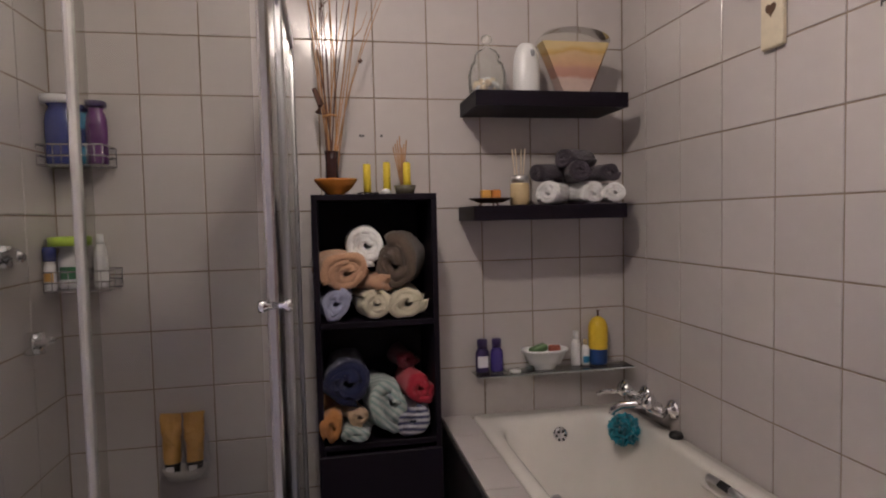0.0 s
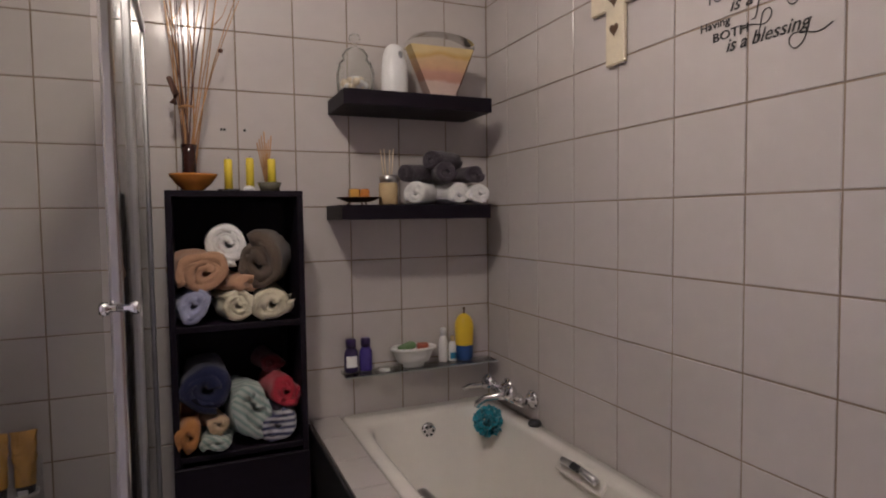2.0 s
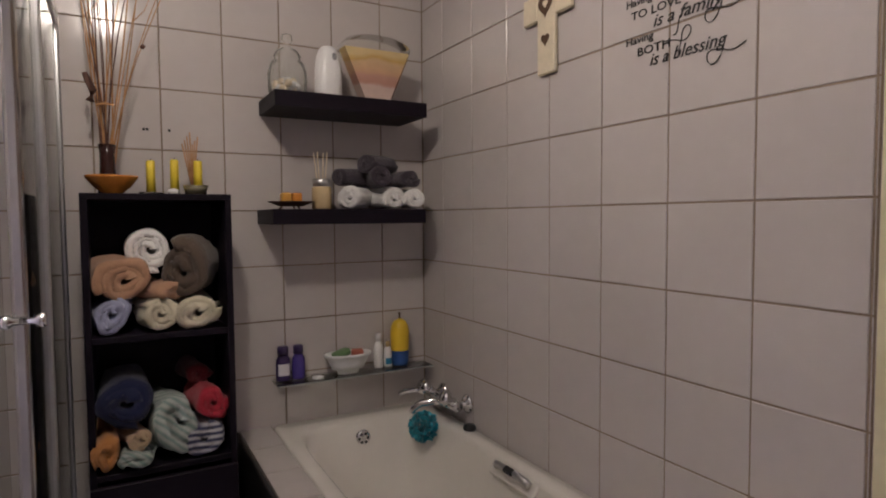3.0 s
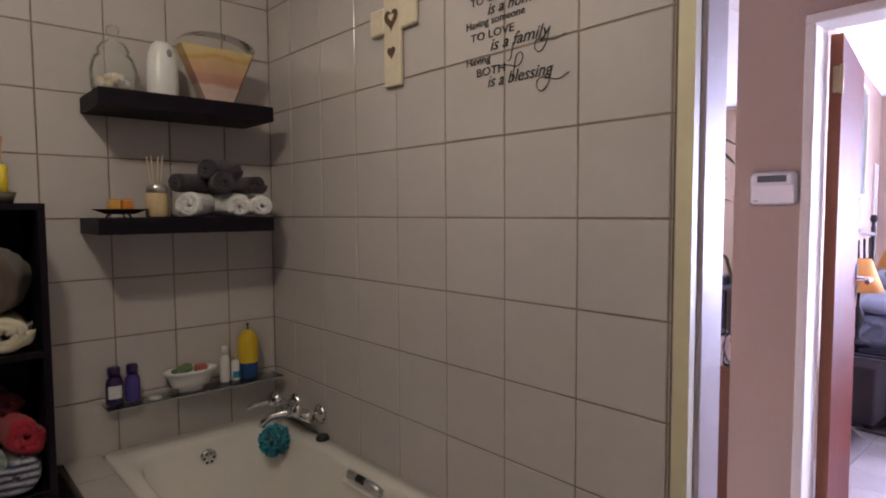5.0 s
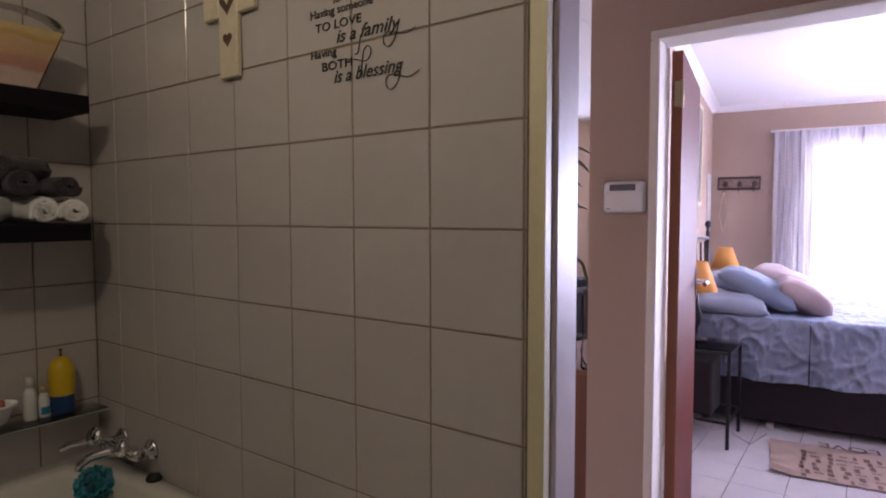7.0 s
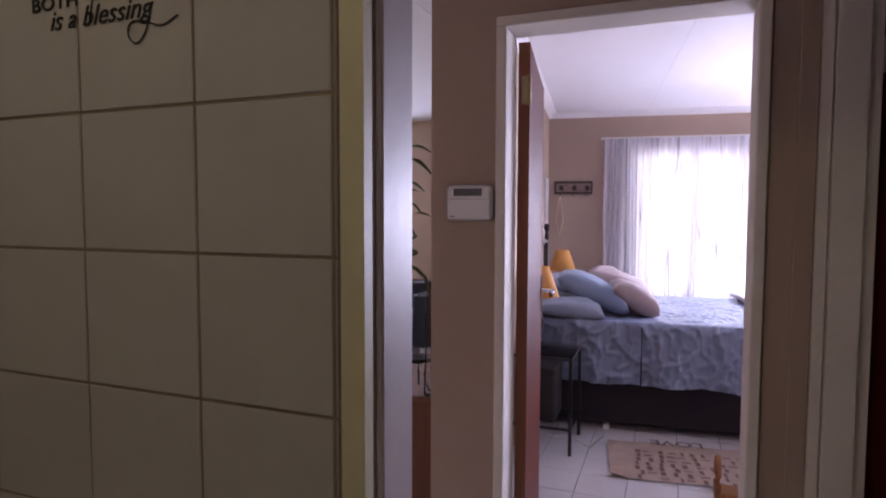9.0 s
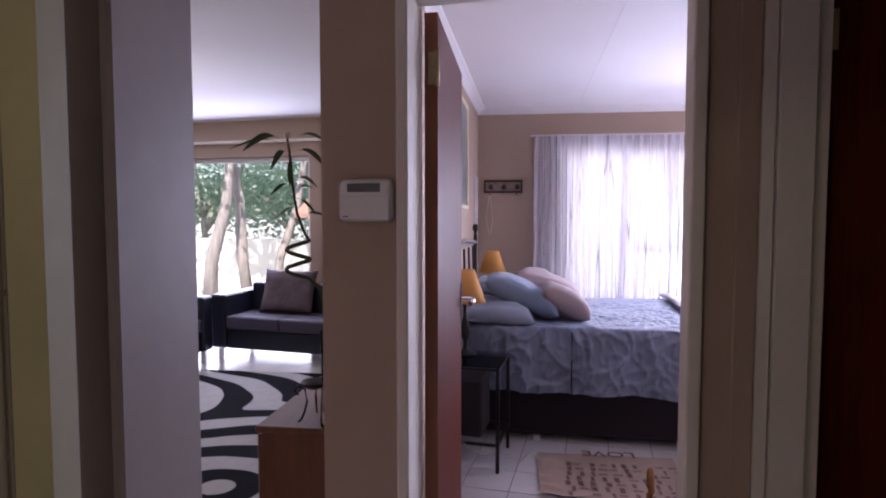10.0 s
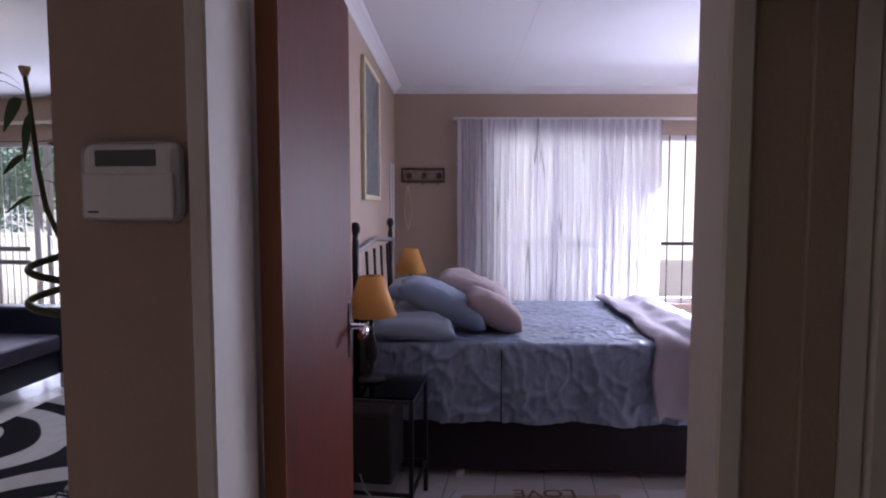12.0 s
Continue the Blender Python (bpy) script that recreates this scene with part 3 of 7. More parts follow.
# ---- bathroom: shower ----
def build_shower():
    s = thing("shower_enclosure", -0.04, 1.15, 0, "corner shower enclosure with clear glass and aluminium frame", "shower")
    H = 1.99
    bm = joined([(-0.752, -0.02, 0.0, 0.03, 0.0, 0.16), (-0.03, 0.0, 0.03, 0.942, 0.0, 0.16)])
    part("kerb", bm, M_GREYCERAMIC, s)
    for nm, b in (("top_rail", (-0.75, 0.012, -0.012, 0.022, H - 0.035, H)), ("top_rail", (-0.022, 0.012, 0.024, 0.942, H - 0.035, H)),
                  ("bottom_rail", (-0.75, 0.012, -0.012, 0.022, 0.162, 0.19)), ("bottom_rail", (-0.022, 0.012, 0.024, 0.942, 0.162, 0.19))):
        part(nm, new_box(*b, 0.004), M_STEEL, s)
    part("corner_post", new_box(-0.013, 0.010, -0.010, 0.016, 0.19, H - 0.036, 0.006, 2), M_POST, s)
    part("wall_channel", new_box(-0.024, 0.012, 0.912, 0.942, 0.19, H - 0.036, 0.004), M_STEEL, s)
    part("wall_channel", new_box(-0.752, -0.728, -0.010, 0.020, 0.19, H - 0.036, 0.004), M_STEEL, s)
    part("side_upright", new_box(-0.012, 0.008, 0.42, 0.45, 0.19, H - 0.036, 0.004), M_STEEL, s)
    for nm, b in (("fixed_pane", (-0.728, -0.315, 0.010, 0.015, 0.19, H - 0.036)), ("sliding_pane", (-0.335, -0.024, -0.004, 0.001, 0.19, H - 0.036)),
                  ("side_pane", (-0.007, -0.002, 0.02, 0.42, 0.19, H - 0.036)), ("side_pane", (0.000, 0.005, 0.45, 0.912, 0.19, H - 0.036))):
        o = part(nm, new_box(*b), M_SHOWERPANE, s, "clear glass pane")
        o.visible_shadow = False
    part("seal_strip", new_box(-0.345, -0.331, -0.008, 0.018, 0.19, H - 0.036, 0.004), M_SEAL, s, "milky plastic seal strip")
    for x, ry in ((0.004, -90), (0.006, 90)):
        bm = bmesh.new()
        lathe(bm, [(0, -0.007), (0.006, -0.007), (0.006, 0.014), (0.012, 0.018), (0.013, 0.026), (0.010, 0.031), (0, 0.032)], 16)
        o = part("knob", bm, M_CHROME, s, "round chrome door knob")
        o.matrix_basis = pose(x, -0.020, 1.206, 0, ry, 0)


build_shower()


def wire_basket(z, label):
    b = thing("wire_basket", -0.70, 2.02, z, label, "shower basket", "baskets in the shower")
    x0, x1, y0, y1 = -0.09, 0.095, -0.055, 0.068
    for k, h in enumerate((0.0, 0.028, 0.062)):
        bm = bmesh.new()
        tube(bm, [(x0, y1, h), (x0, y0, h), (x1, y0, h), (x1, y1, h), (x0, y1, h)], 0.0026, 6)
        part("ring_wire", bm, M_CHROME, b)
    for i in range(9):
        x = x0 + (x1 - x0) * i / 8
        bm = bmesh.new()
        tube(bm, [(x, y0, 0.062), (x, y0, 0.0), (x, y1, 0.0), (x, y1, 0.062)], 0.0018, 5)
        part("cross_wire", bm, M_CHROME, b)
    return b


wire_basket(1.555, "chrome wire basket holding shampoo bottles on the shower wall")
wire_basket(1.165, "chrome wire basket holding tubes on the shower wall")


def bottle(name, x, y, z, w, d, h, body, cap, label, neck=0.35, cap_h=0.03, rz=0.0, band=None, flip=False):
    """Oval bottle with shoulders and a cap; flip stands it on its cap."""
    b = thing(name, x, y, z, label, "bottle", rz=rz)
    bm = bmesh.new()
    hb = h - cap_h
    prof = [(0, 0), (0.44, 0), (0.5, 0.04), (0.5, 0.70), (0.46, 0.84), (0.34, 0.94), (neck / 2, 1.0), (0, 1.0)]
    lathe(bm, [(r * w, t * hb) for r, t in prof], 20, squash=d / w)
    bo = part("body", bm, body, b)
    bm = bmesh.new()
    cw = w * neck * 0.62
    lathe(bm, [(0, 0), (cw, 0), (cw * 1.02, cap_h * 0.85), (cw * 0.85, cap_h), (0, cap_h)], 16)
    ca = part("cap", bm, cap, b)
    if flip:
        bo.matrix_basis = pose(0, 0, h, 180, 0, 0)
        ca.matrix_basis = pose(0, 0, cap_h, 180, 0, 0)
    else:
        ca.matrix_basis = pose(0, 0, hb)
    if band:
        z0, z1, m = band
        bm = bmesh.new()
        n = 9
        lo = [bm.verts.new((0.5 * w * 1.02 * math.sin(a), -0.5 * d * 1.02 * math.cos(a), z0 * h)) for a in [radians(-50 + 100 * i / (n - 1)) for i in range(n)]]
        hi = [bm.verts.new((v.co.x, v.co.y, z1 * h)) for v in lo]
        for i in range(n - 1):
            bm.faces.new((lo[i], lo[i + 1], hi[i + 1], hi[i]))
        part("print", bm, m, b, "printed label")
    return b


bottle("shampoo_bottle", -0.745, 2.03, 1.560, 0.090, 0.05, 0.215, M_BLUEBOTTLE, M_LABEL, "deep blue shampoo bottle with white cap in the basket", 0.9, 0.024)
bottle("shower_gel", -0.688, 2.055, 1.560, 0.052, 0.035, 0.19, M_TURQ, M_BLUEBOTTLE, "turquoise shower gel bottle in the basket", 0.5, 0.02, band=(0.3, 0.6, M_BLUEBOTTLE))
bottle("conditioner_bottle", -0.640, 2.03, 1.560, 0.062, 0.045, 0.20, M_MAGENTA, M_DKPURPLE, "plum coloured conditioner bottle in the basket", 0.8, 0.02)
bottle("cream_tube", -0.735, 2.03, 1.170, 0.075, 0.035, 0.165, M_WHITEPLASTIC, M_LIME, "white cream tube with lime cap and green print", 1.3, 0.03, band=(0.18, 0.42, M_DKGREEN))
bottle("lotion_bottle", -0.648, 2.03, 1.170, 0.042, 0.035, 0.17, M_WHITEPLASTIC, M_WHITEPLASTIC, "slim white lotion bottle in the basket", 0.4, 0.03, band=(0.3, 0.6, M_LABEL))
bottle("roll_on", -0.800 + 0.022, 1.985, 1.170, 0.034, 0.034, 0.135, M_WHITEPLASTIC, M_BLUEBOTTLE, "small white bottle with deep blue cap", 0.9, 0.045, band=(0.2, 0.4, M_GOLD))


def build_soap_holder():
    s = thing("soap_dish", -0.43, 2.10, 0.515, "grey ceramic soap dish fixed to the shower tiles", "soap dish")
    bm = bmesh.new()
    box(bm, -0.07, 0.07, -0.012, -0.001, -0.03, 0.13, 0.008, 2)
    part("back_plate", bm, M_GREYCERAMIC, s, smooth=True)
    bm = bmesh.new()
    lathe(bm, [(0, 0), (0.052, 0.0), (0.066, 0.018), (0.070, 0.036), (0.064, 0.036), (0.056, 0.02), (0, 0.014)], 28, squash=0.66)
    o = part("tray", bm, M_GREYCERAMIC, s)
    o.matrix_basis = pose(0, -0.052, 0.0)


build_soap_holder()
for x, lb in ((-0.468, "gold foil tube standing on its black cap"), (-0.396, "gold foil tube with crumpled end on black cap")):
    t = thing("cosmetic_tube", x, 2.05, 0.530, lb, "tube", "gold tubes on the soap dish")
    bm = bmesh.new()
    for k in range(9):
        f = k / 8
        ring = []
        for i in range(16):
            a = 2 * math.pi * i / 16
            ring.append(bm.verts.new(((0.027 + 0.008 * f + 0.0015 * math.sin(23 * f + 40 * x)) * math.cos(a), (0.019 * (1 - f) + 0.0015) * math.sin(a) + 0.005 * math.sin(11 * f + 30 * x + 2 * math.cos(a)), 0.04 + 0.165 * f)))
        if k:
            for i in range(16):
                bm.faces.new((prev[i], prev[(i + 1) % 16], ring[(i + 1) % 16], ring[i]))
        prev = ring
    part("body", bm, M_GOLD, t, smooth=True)
    bm = bmesh.new()
    lathe(bm, [(0, 0), (0.023, 0), (0.025, 0.036), (0.022, 0.04), (0, 0.04)], 18)
    part("cap", bm, M_BLACKRUBBER, t, "black screw cap")
    part("print", new_box(-0.016, 0.010, -0.0265, -0.0252, 0.008, 0.032), M_LABEL, t, "pale printed label")
bm = bmesh.new()
tube(bm, [(0, 0, 0), (0.03, -0.01, 0.0), (0.07, -0.05, 0.012), (0.10, -0.075, 0.02)], 0.013, 10, 0.009)
lathe(bm, [(0, -0.03), (0.028, -0.03), (0.028, 0.03), (0, 0.03)], 18, at=(0.02, 0, 0))
solid("shower_mixer", bm, M_CHROME, "chrome lever mixer on the shower wall", "tap", at=(-0.798, 1.86, 1.03))
bm = bmesh.new()
tube(bm, [(0, 0, 0), (0.02, 0, 0), (0.06, -0.03, 0.01), (0.09, -0.06, 0.0)], 0.014, 10)
lathe(bm, [(0, -0.03), (0.026, -0.03), (0.026, 0.03), (0, 0.03)], 18, at=(0.014, 0, 0))
solid("shower_bracket", bm, M_CHROME, "chrome hand shower bracket on the shower wall", "bracket", at=(-0.798, 1.72, 1.29))


# ---- bathroom: storage tower and towels ----
def build_tower():
    t = thing("storage_tower", 0.212, 1.94, 0, "black-brown open storage tower stuffed with towels", "shelf unit")
    w, d, h, p = 0.192, 0.155, 1.445, 0.018
    part("side_panel", new_box(-w, -w + p, -d, d, 0, h - p, 0.0015), M_BLACKWOOD, t)
    part("side_panel", new_box(w - p, w, -d, d, 0, h - p, 0.0015), M_BLACKWOOD, t)
    part("top", new_box(-w, w, -d, d, h - p, h, 0.0015), M_BLACKWOOD, t)
    part("back_panel", new_box(-w + p, w - p, d - 0.008, d, 0.06, h - p), M_BLACKWOOD, t)
    for z in (1.052, 0.672, 0.06):
        part("shelf", new_box(-w + p, w - p, -d + 0.003, d - 0.008, z - p, z, 0.0015), M_BLACKWOOD, t)
    dr = part("door", new_box(-w + 0.001, w - 0.001, -d - 0.019, -d - 0.001, 0.06, 0.645, 0.002), M_BLACKWOOD, t)
    bm = bmesh.new()
    lathe(bm, [(0, 0), (0.005, 0), (0.005, 0.012), (0.011, 0.018), (0.009, 0.026), (0, 0.028)], 14)
    o = part("knob", bm, M_STEEL, dr, "small steel knob")
    o.matrix_basis = pose(0.152, -d - 0.019, 0.475, 90, 0, 0)


build_tower()


def towel_roll(name, x, y, z, length, radius, material, label, rz=0.0, squash=1.0, turns=3.2, lump=0.05, group="", seed=1, tilt=0.0):
    """A rolled towel: a spiral sheet of cloth, its end facing -y; it rests on z."""
    rnd = random.Random(seed)
    off = Vector((rnd.uniform(0, 50), rnd.uniform(0, 50), rnd.uniform(0, 50)))
    bm = bmesh.new()
    na = int(26 * turns)
    ny = 7
    th = radius / (turns + 0.1) * 0.97
    grid = []
    for k in range(ny + 1):
        f = k / ny
        yy = -length / 2 + length * f
        rows = []
        for side in (0, 1):
            row = []
            for i in range(na + 1):
                a = 2 * math.pi * turns * i / na
                r = 0.015 * radius + (radius * 0.985 - th) * i / na + side * th
                edge = 1.0 - (0.05 if k in (0, ny) else 0.0)
                v = Vector((r * edge * math.cos(a), yy + 0.03 * radius * math.sin(2 * a + seed), r * edge * squash * math.sin(a)))
                v += lump * radius * 1.6 * noise.noise_vector(v * (0.55 / radius) + off)
                if lump > 0.12:                        # deep folds of a stuffed towel
                    v += 0.22 * radius * (0.5 - abs(noise.noise(Vector((v.x * 1.1, v.y * 0.35, v.z * 1.1)) * (1.5 / radius) + off))) * Vector((v.x, 0, v.z)) / radius
                    v += lump * 0.5 * radius * noise.noise_vector(v * (1.6 / radius) - off)
                v += 0.03 * radius * noise.noise_vector(v * (3.0 / radius) + off)
                row.append(bm.verts.new(v))
            rows.append(row)
        grid.append(rows)
    for k in range(ny):
        for i in range(na):
            for side in (0, 1):
                a, b = grid[k][side], grid[k + 1][side]
                q = (a[i], a[i + 1], b[i + 1], b[i])
                bm.faces.new(q if side else q[::-1])
        for i in (0, na):
            bm.faces.new((grid[k][0][i], grid[k][1][i], grid[k + 1][1][i], grid[k + 1][0][i]))
    for k in (0, ny):
        for i in range(na):
            bm.faces.new((grid[k][0][i], grid[k][0][i + 1], grid[k][1][i + 1], grid[k][1][i]))
    low = min(v.co.z for v in bm.verts)
    return solid(name, bm, material, label, "towel", group, at=(x, y, z - low + 0.001 if not tilt else z + radius * squash), rz=rz, smooth=True, ry=tilt)


GU, GL = "towels in the upper compartment", "towels in the lower compartment"
towel_roll("towel", 0.080, 1.89, 1.053, 0.20, 0.054, M_TW_LILAC, "crumpled pale blue towel stuffed on the shelf", 0, 0.88, 2.2, 0.22, GU, 3)
towel_roll("towel", 0.195, 1.89, 1.053, 0.21, 0.054, M_TW_CREAM, "cream rolled towel on the black shelf", 6, 0.9, 2.4, 0.13, GU, 4)
towel_roll("towel", 0.312, 1.89, 1.053, 0.21, 0.060, M_TW_CREAM, "cream folded towel squeezed against the side", -8, 0.82, 2.0, 0.22, GU, 5)
towel_roll("towel", 0.105, 1.885, 1.148, 0.19, 0.078, M_TW_TAN, "thick tan rolled towel slumped on others", 8, 0.88, 2.6, 0.13, GU, 6)
towel_roll("towel", 0.205, 1.90, 1.140, 0.20, 0.058, M_TW_TAN, "end of a tan towel lying under a roll", 30, 0.5, 1.6, 0.14, GU, 16)
towel_roll("towel", 0.186, 1.925, 1.215, 0.18, 0.071, M_TW_WHITE, "white rolled towel on top of the pile", 0, 0.95, 2.8, 0.09, GU, 7)
towel_roll("towel", 0.298, 1.90, 1.145, 0.20, 0.076, M_TW_BROWN, "dark brown rolled towel beside the white one", -18, 1.12, 2.3, 0.14, GU, 8)
towel_roll("towel", 0.060, 1.88, 0.673, 0.20, 0.038, M_TW_ORANGE, "orange towel hanging over the shelf edge", 0, 1.5, 1.6, 0.25, GL, 9)
towel_roll("towel", 0.122, 1.89, 0.712, 0.18, 0.040, M_TW_BEIGE, "beige hand towel under the navy one", 20, 0.8, 1.8, 0.2, GL, 10)
towel_roll("towel", 0.140, 1.86, 0.673, 0.18, 0.046, M_TW_MINT, "pale mint striped cloth lying on the shelf", -10, 0.55, 1.6, 0.25, GL, 15)
towel_roll("towel", 0.112, 1.90, 0.784, 0.20, 0.079, M_TW_NAVY, "plump navy towel bundled on top", 0, 0.92, 1.8, 0.14, GL, 11)
towel_roll("towel", 0.228, 1.885, 0.674, 0.19, 0.058, M_TW_MINT, "mint striped towel crumpled into a bundle", 14, 1.62, 1.9, 0.24, GL, 12)
towel_roll("towel", 0.322, 1.89, 0.673, 0.20, 0.056, M_TW_NAVYWHITE, "navy and white rolled towel", -6, 0.9, 2.2, 0.14, GL, 13)
towel_roll("towel", 0.330, 1.90, 0.774, 0.19, 0.048, M_TW_RED, "bright red rolled towel on top of the navy one", 10, 1.15, 2.0, 0.16, GL, 14)
towel_roll("towel", 0.305, 1.97, 0.86, 0.14, 0.040, M_TW_DKRED, "dark red cloth at the back of the shelf", 10, 0.9, 2.0, 0.16, GL, 17)


# on top of the tower
TOP = 1.446
bm = bmesh.new()
lathe(bm, [(0, 0), (0.026, 0), (0.028, 0.004), (0.05, 0.022), (0.068, 0.046), (0.070, 0.052), (0.066, 0.051), (0.046, 0.026), (0.02, 0.01), (0, 0.008)], 36)
solid("bowl", bm, M_AMBERGLASS, "shallow amber glass bowl on the black tower", "bowl", at=(0.098, 1.90, TOP))


def build_reeds():
    v = thing("dried_reeds", 0.088, 1.985, TOP, "tall bunch of dried reeds and stems in a slim dark vase", "dried plant")
    bm = bmesh.new()
    lathe(bm, [(0, 0), (0.026, 0), (0.028, 0.01), (0.022, 0.06), (0.020, 0.12), (0.024, 0.15), (0.020, 0.15), (0.017, 0.12), (0, 0.02)], 20)
    part("vase", bm, mat("dark_red_brown_glaze", (0.035, 0.012, 0.010), 0.2, vary=0.2, scale=20), v, "slim dark brown vase")
    rnd = random.Random(11)
    for k in range(19):
        dark = k % 3 == 0
        tx = rnd.uniform(-0.11, 0.21) if k > 1 else -0.105 + 0.03 * k
        ty = rnd.uniform(-0.07, 0.06)
        H = rnd.uniform(0.66, 0.96)
        x0, y0 = rnd.uniform(-0.012, 0.012), rnd.uniform(-0.012, 0.012)
        bend = rnd.uniform(-0.02, 0.02)
        pts = []
        for i in range(7):
            f = i / 6
            g = f ** 1.35
            pts.append((x0 + tx * g + bend * math.sin(math.pi * f), y0 + ty * g, 0.03 + H * f))
        bm = bmesh.new()
        tube(bm, pts, rnd.uniform(0.0017, 0.0031), 6, 0.0012)
        if k in (5, 9, 14):                            # a side twig
            p = Vector(pts[4])
            tube(bm, [p, p + Vector((0.03, 0, 0.035)), p + Vector((0.05, 0.0, 0.09))], 0.0014, 5, 0.0008)
        part("stem", bm, M_REEDDARK if dark else (M_PALEREED if k % 3 == 0 else M_REED), v)
    bm = bmesh.new()
    pts = [(-0.038, -0.03, 0.27), (-0.03, -0.03, 0.30), (-0.044, -0.03, 0.335), (-0.05, -0.03, 0.35)]
    tube(bm, pts, 0.012, 8, 0.007)
    part("seed_pod", bm, M_REEDDARK, v, "dark dried seed pod")
    bm = bmesh.new()
    tube(bm, [(0.10, -0.02, 0.44), (0.106, -0.02, 0.45)], 0.006, 8)
    part("bud", bm, M_REEDDARK, v)
    bm = bmesh.new()
    tube(bm, [(-0.022, -0.02, 0.262), (0.0, -0.024, 0.268), (0.022, -0.02, 0.264)], 0.004, 6)
    part("tie", bm, M_REED, v, "twisted raffia tie")


build_reeds()


def candle(x, y, z, h, label):
    c = thing("candle", x, y, z, label, "candle", "yellow candles on the tower")
    bm = bmesh.new()
    lathe(bm, [(0, 0), (0.0125, 0), (0.012, h - 0.003), (0.0095, h), (0, h - 0.002)], 18)
    part("wax", bm, M_YELLOWWAX, c)
    bm = bmesh.new()
    tube(bm, [(0, 0, h - 0.003), (0.001, 0, h + 0.006)], 0.001, 5)
    part("wick", bm, M_BLACKRUBBER, c, "dark wick")


def dish(name, x, y, z, r, h, label, material):
    bm = bmesh.new()
    lathe(bm, [(0, 0), (r * 0.75, 0), (r, h), (r * 0.95, h), (r * 0.7, h * 0.3), (0, h * 0.25)], 26)
    return solid(name, bm, material, label, "dish", at=(x, y, z))


dish("glass_dish", 0.200, 1.91, TOP, 0.036, 0.008, "flat clear glass dish under a candle", M_THINGLASS)
candle(0.199, 1.91, TOP + 0.003, 0.098, "yellow taper candle on a flat glass dish")
candle(0.265, 1.93, TOP, 0.108, "yellow taper candle standing on the tower")
dish("candle_dish", 0.322, 1.91, TOP, 0.038, 0.030, "round glass candle dish with thick rim", mat("smoked_glass", (0.10, 0.09, 0.06), 0.1, coat=0.6))
candle(0.328, 1.90, TOP + 0.009, 0.095, "yellow taper candle in a round glass dish")
bm = bmesh.new()
lathe(bm, [(0, 0), (0.014, 0.001), (0.018, 0.009), (0.013, 0.017), (0, 0.02)], 18)
solid("tealight", bm, M_WHITEPLASTIC, "small white tealight beside the candles", "candle", at=(0.258, 1.895, TOP))
inc = thing("incense_sticks", 0.318, 1.945, TOP + 0.009, "fan of thin tan incense sticks in the dish", "incense")
for k in range(7):
    bm = bmesh.new()
    tube(bm, [(0, 0, 0), (-0.028 + 0.0075 * k, 0.004 * (k % 3), 0.15 + 0.012 * (k % 4))], 0.0021, 5)
    part("stick", bm, M_REED, inc)


# ---- bathroom: floating shelves ----
for z, x0, x1, lb in ((1.783, 0.556, 1.096, "black-brown floating shelf carrying a jar and sand vase"), (1.404, 0.543, 1.089, "black-brown floating shelf carrying rolled towels")):
    fs = thing("floating_shelf", (x0 + x1) / 2, 2.0995, z, lb, "shelf", "floating shelves")
    hw = (x1 - x0) / 2
    part("board", new_box(-hw, hw, -0.2375, 0.0, -0.05, 0.0, 0.0012), M_BLACKWOOD, fs)
    part("edge_band", new_box(-hw, hw, -0.2395, -0.2378, -0.05, 0.0, 0.0006), M_BLACKWOOD, fs)
S1, S2 = 1.784, 1.405


def build_jar():
    j = thing("glass_jar", 0.628, 1.98, S1, "clear lidded glass jar with pale stones inside", "jar")
    bm = bmesh.new()
    lathe(bm, [(0, 0.003), (0.042, 0.003), (0.05, 0.012), (0.052, 0.06), (0.044, 0.088), (0.032, 0.10)], 30)
    part("body", bm, M_JARGLASS, j)
    bm = bmesh.new()
    lathe(bm, [(0.033, 0.10), (0.036, 0.108), (0.026, 0.124), (0.008, 0.132), (0.006, 0.142), (0.015, 0.152), (0.013, 0.164), (0, 0.170)], 26)
    part("lid", bm, M_JARGLASS, j, "domed glass lid with a knob")
    rnd = random.Random(3)
    for k in range(16):
        bm = bmesh.new()
        r = rnd.uniform(0.008, 0.013)
        bmesh.ops.create_icosphere(bm, subdivisions=2, radius=r)
        for v in bm.verts:
            v.co += 0.25 * r * noise.noise_vector(v.co * 70 + Vector((k, 0, 0)))
        a, q = rnd.uniform(0, 6.3), rnd.uniform(0, 0.032)
        o = part("stone", bm, M_PALEREED if k % 2 else M_LABEL, j, smooth=True)
        o.matrix_basis = pose(q * math.cos(a), q * math.sin(a), 0.02 + 0.012 * (k // 6))
    return j


build_jar().scale = (1.27, 1.27, 1.25)


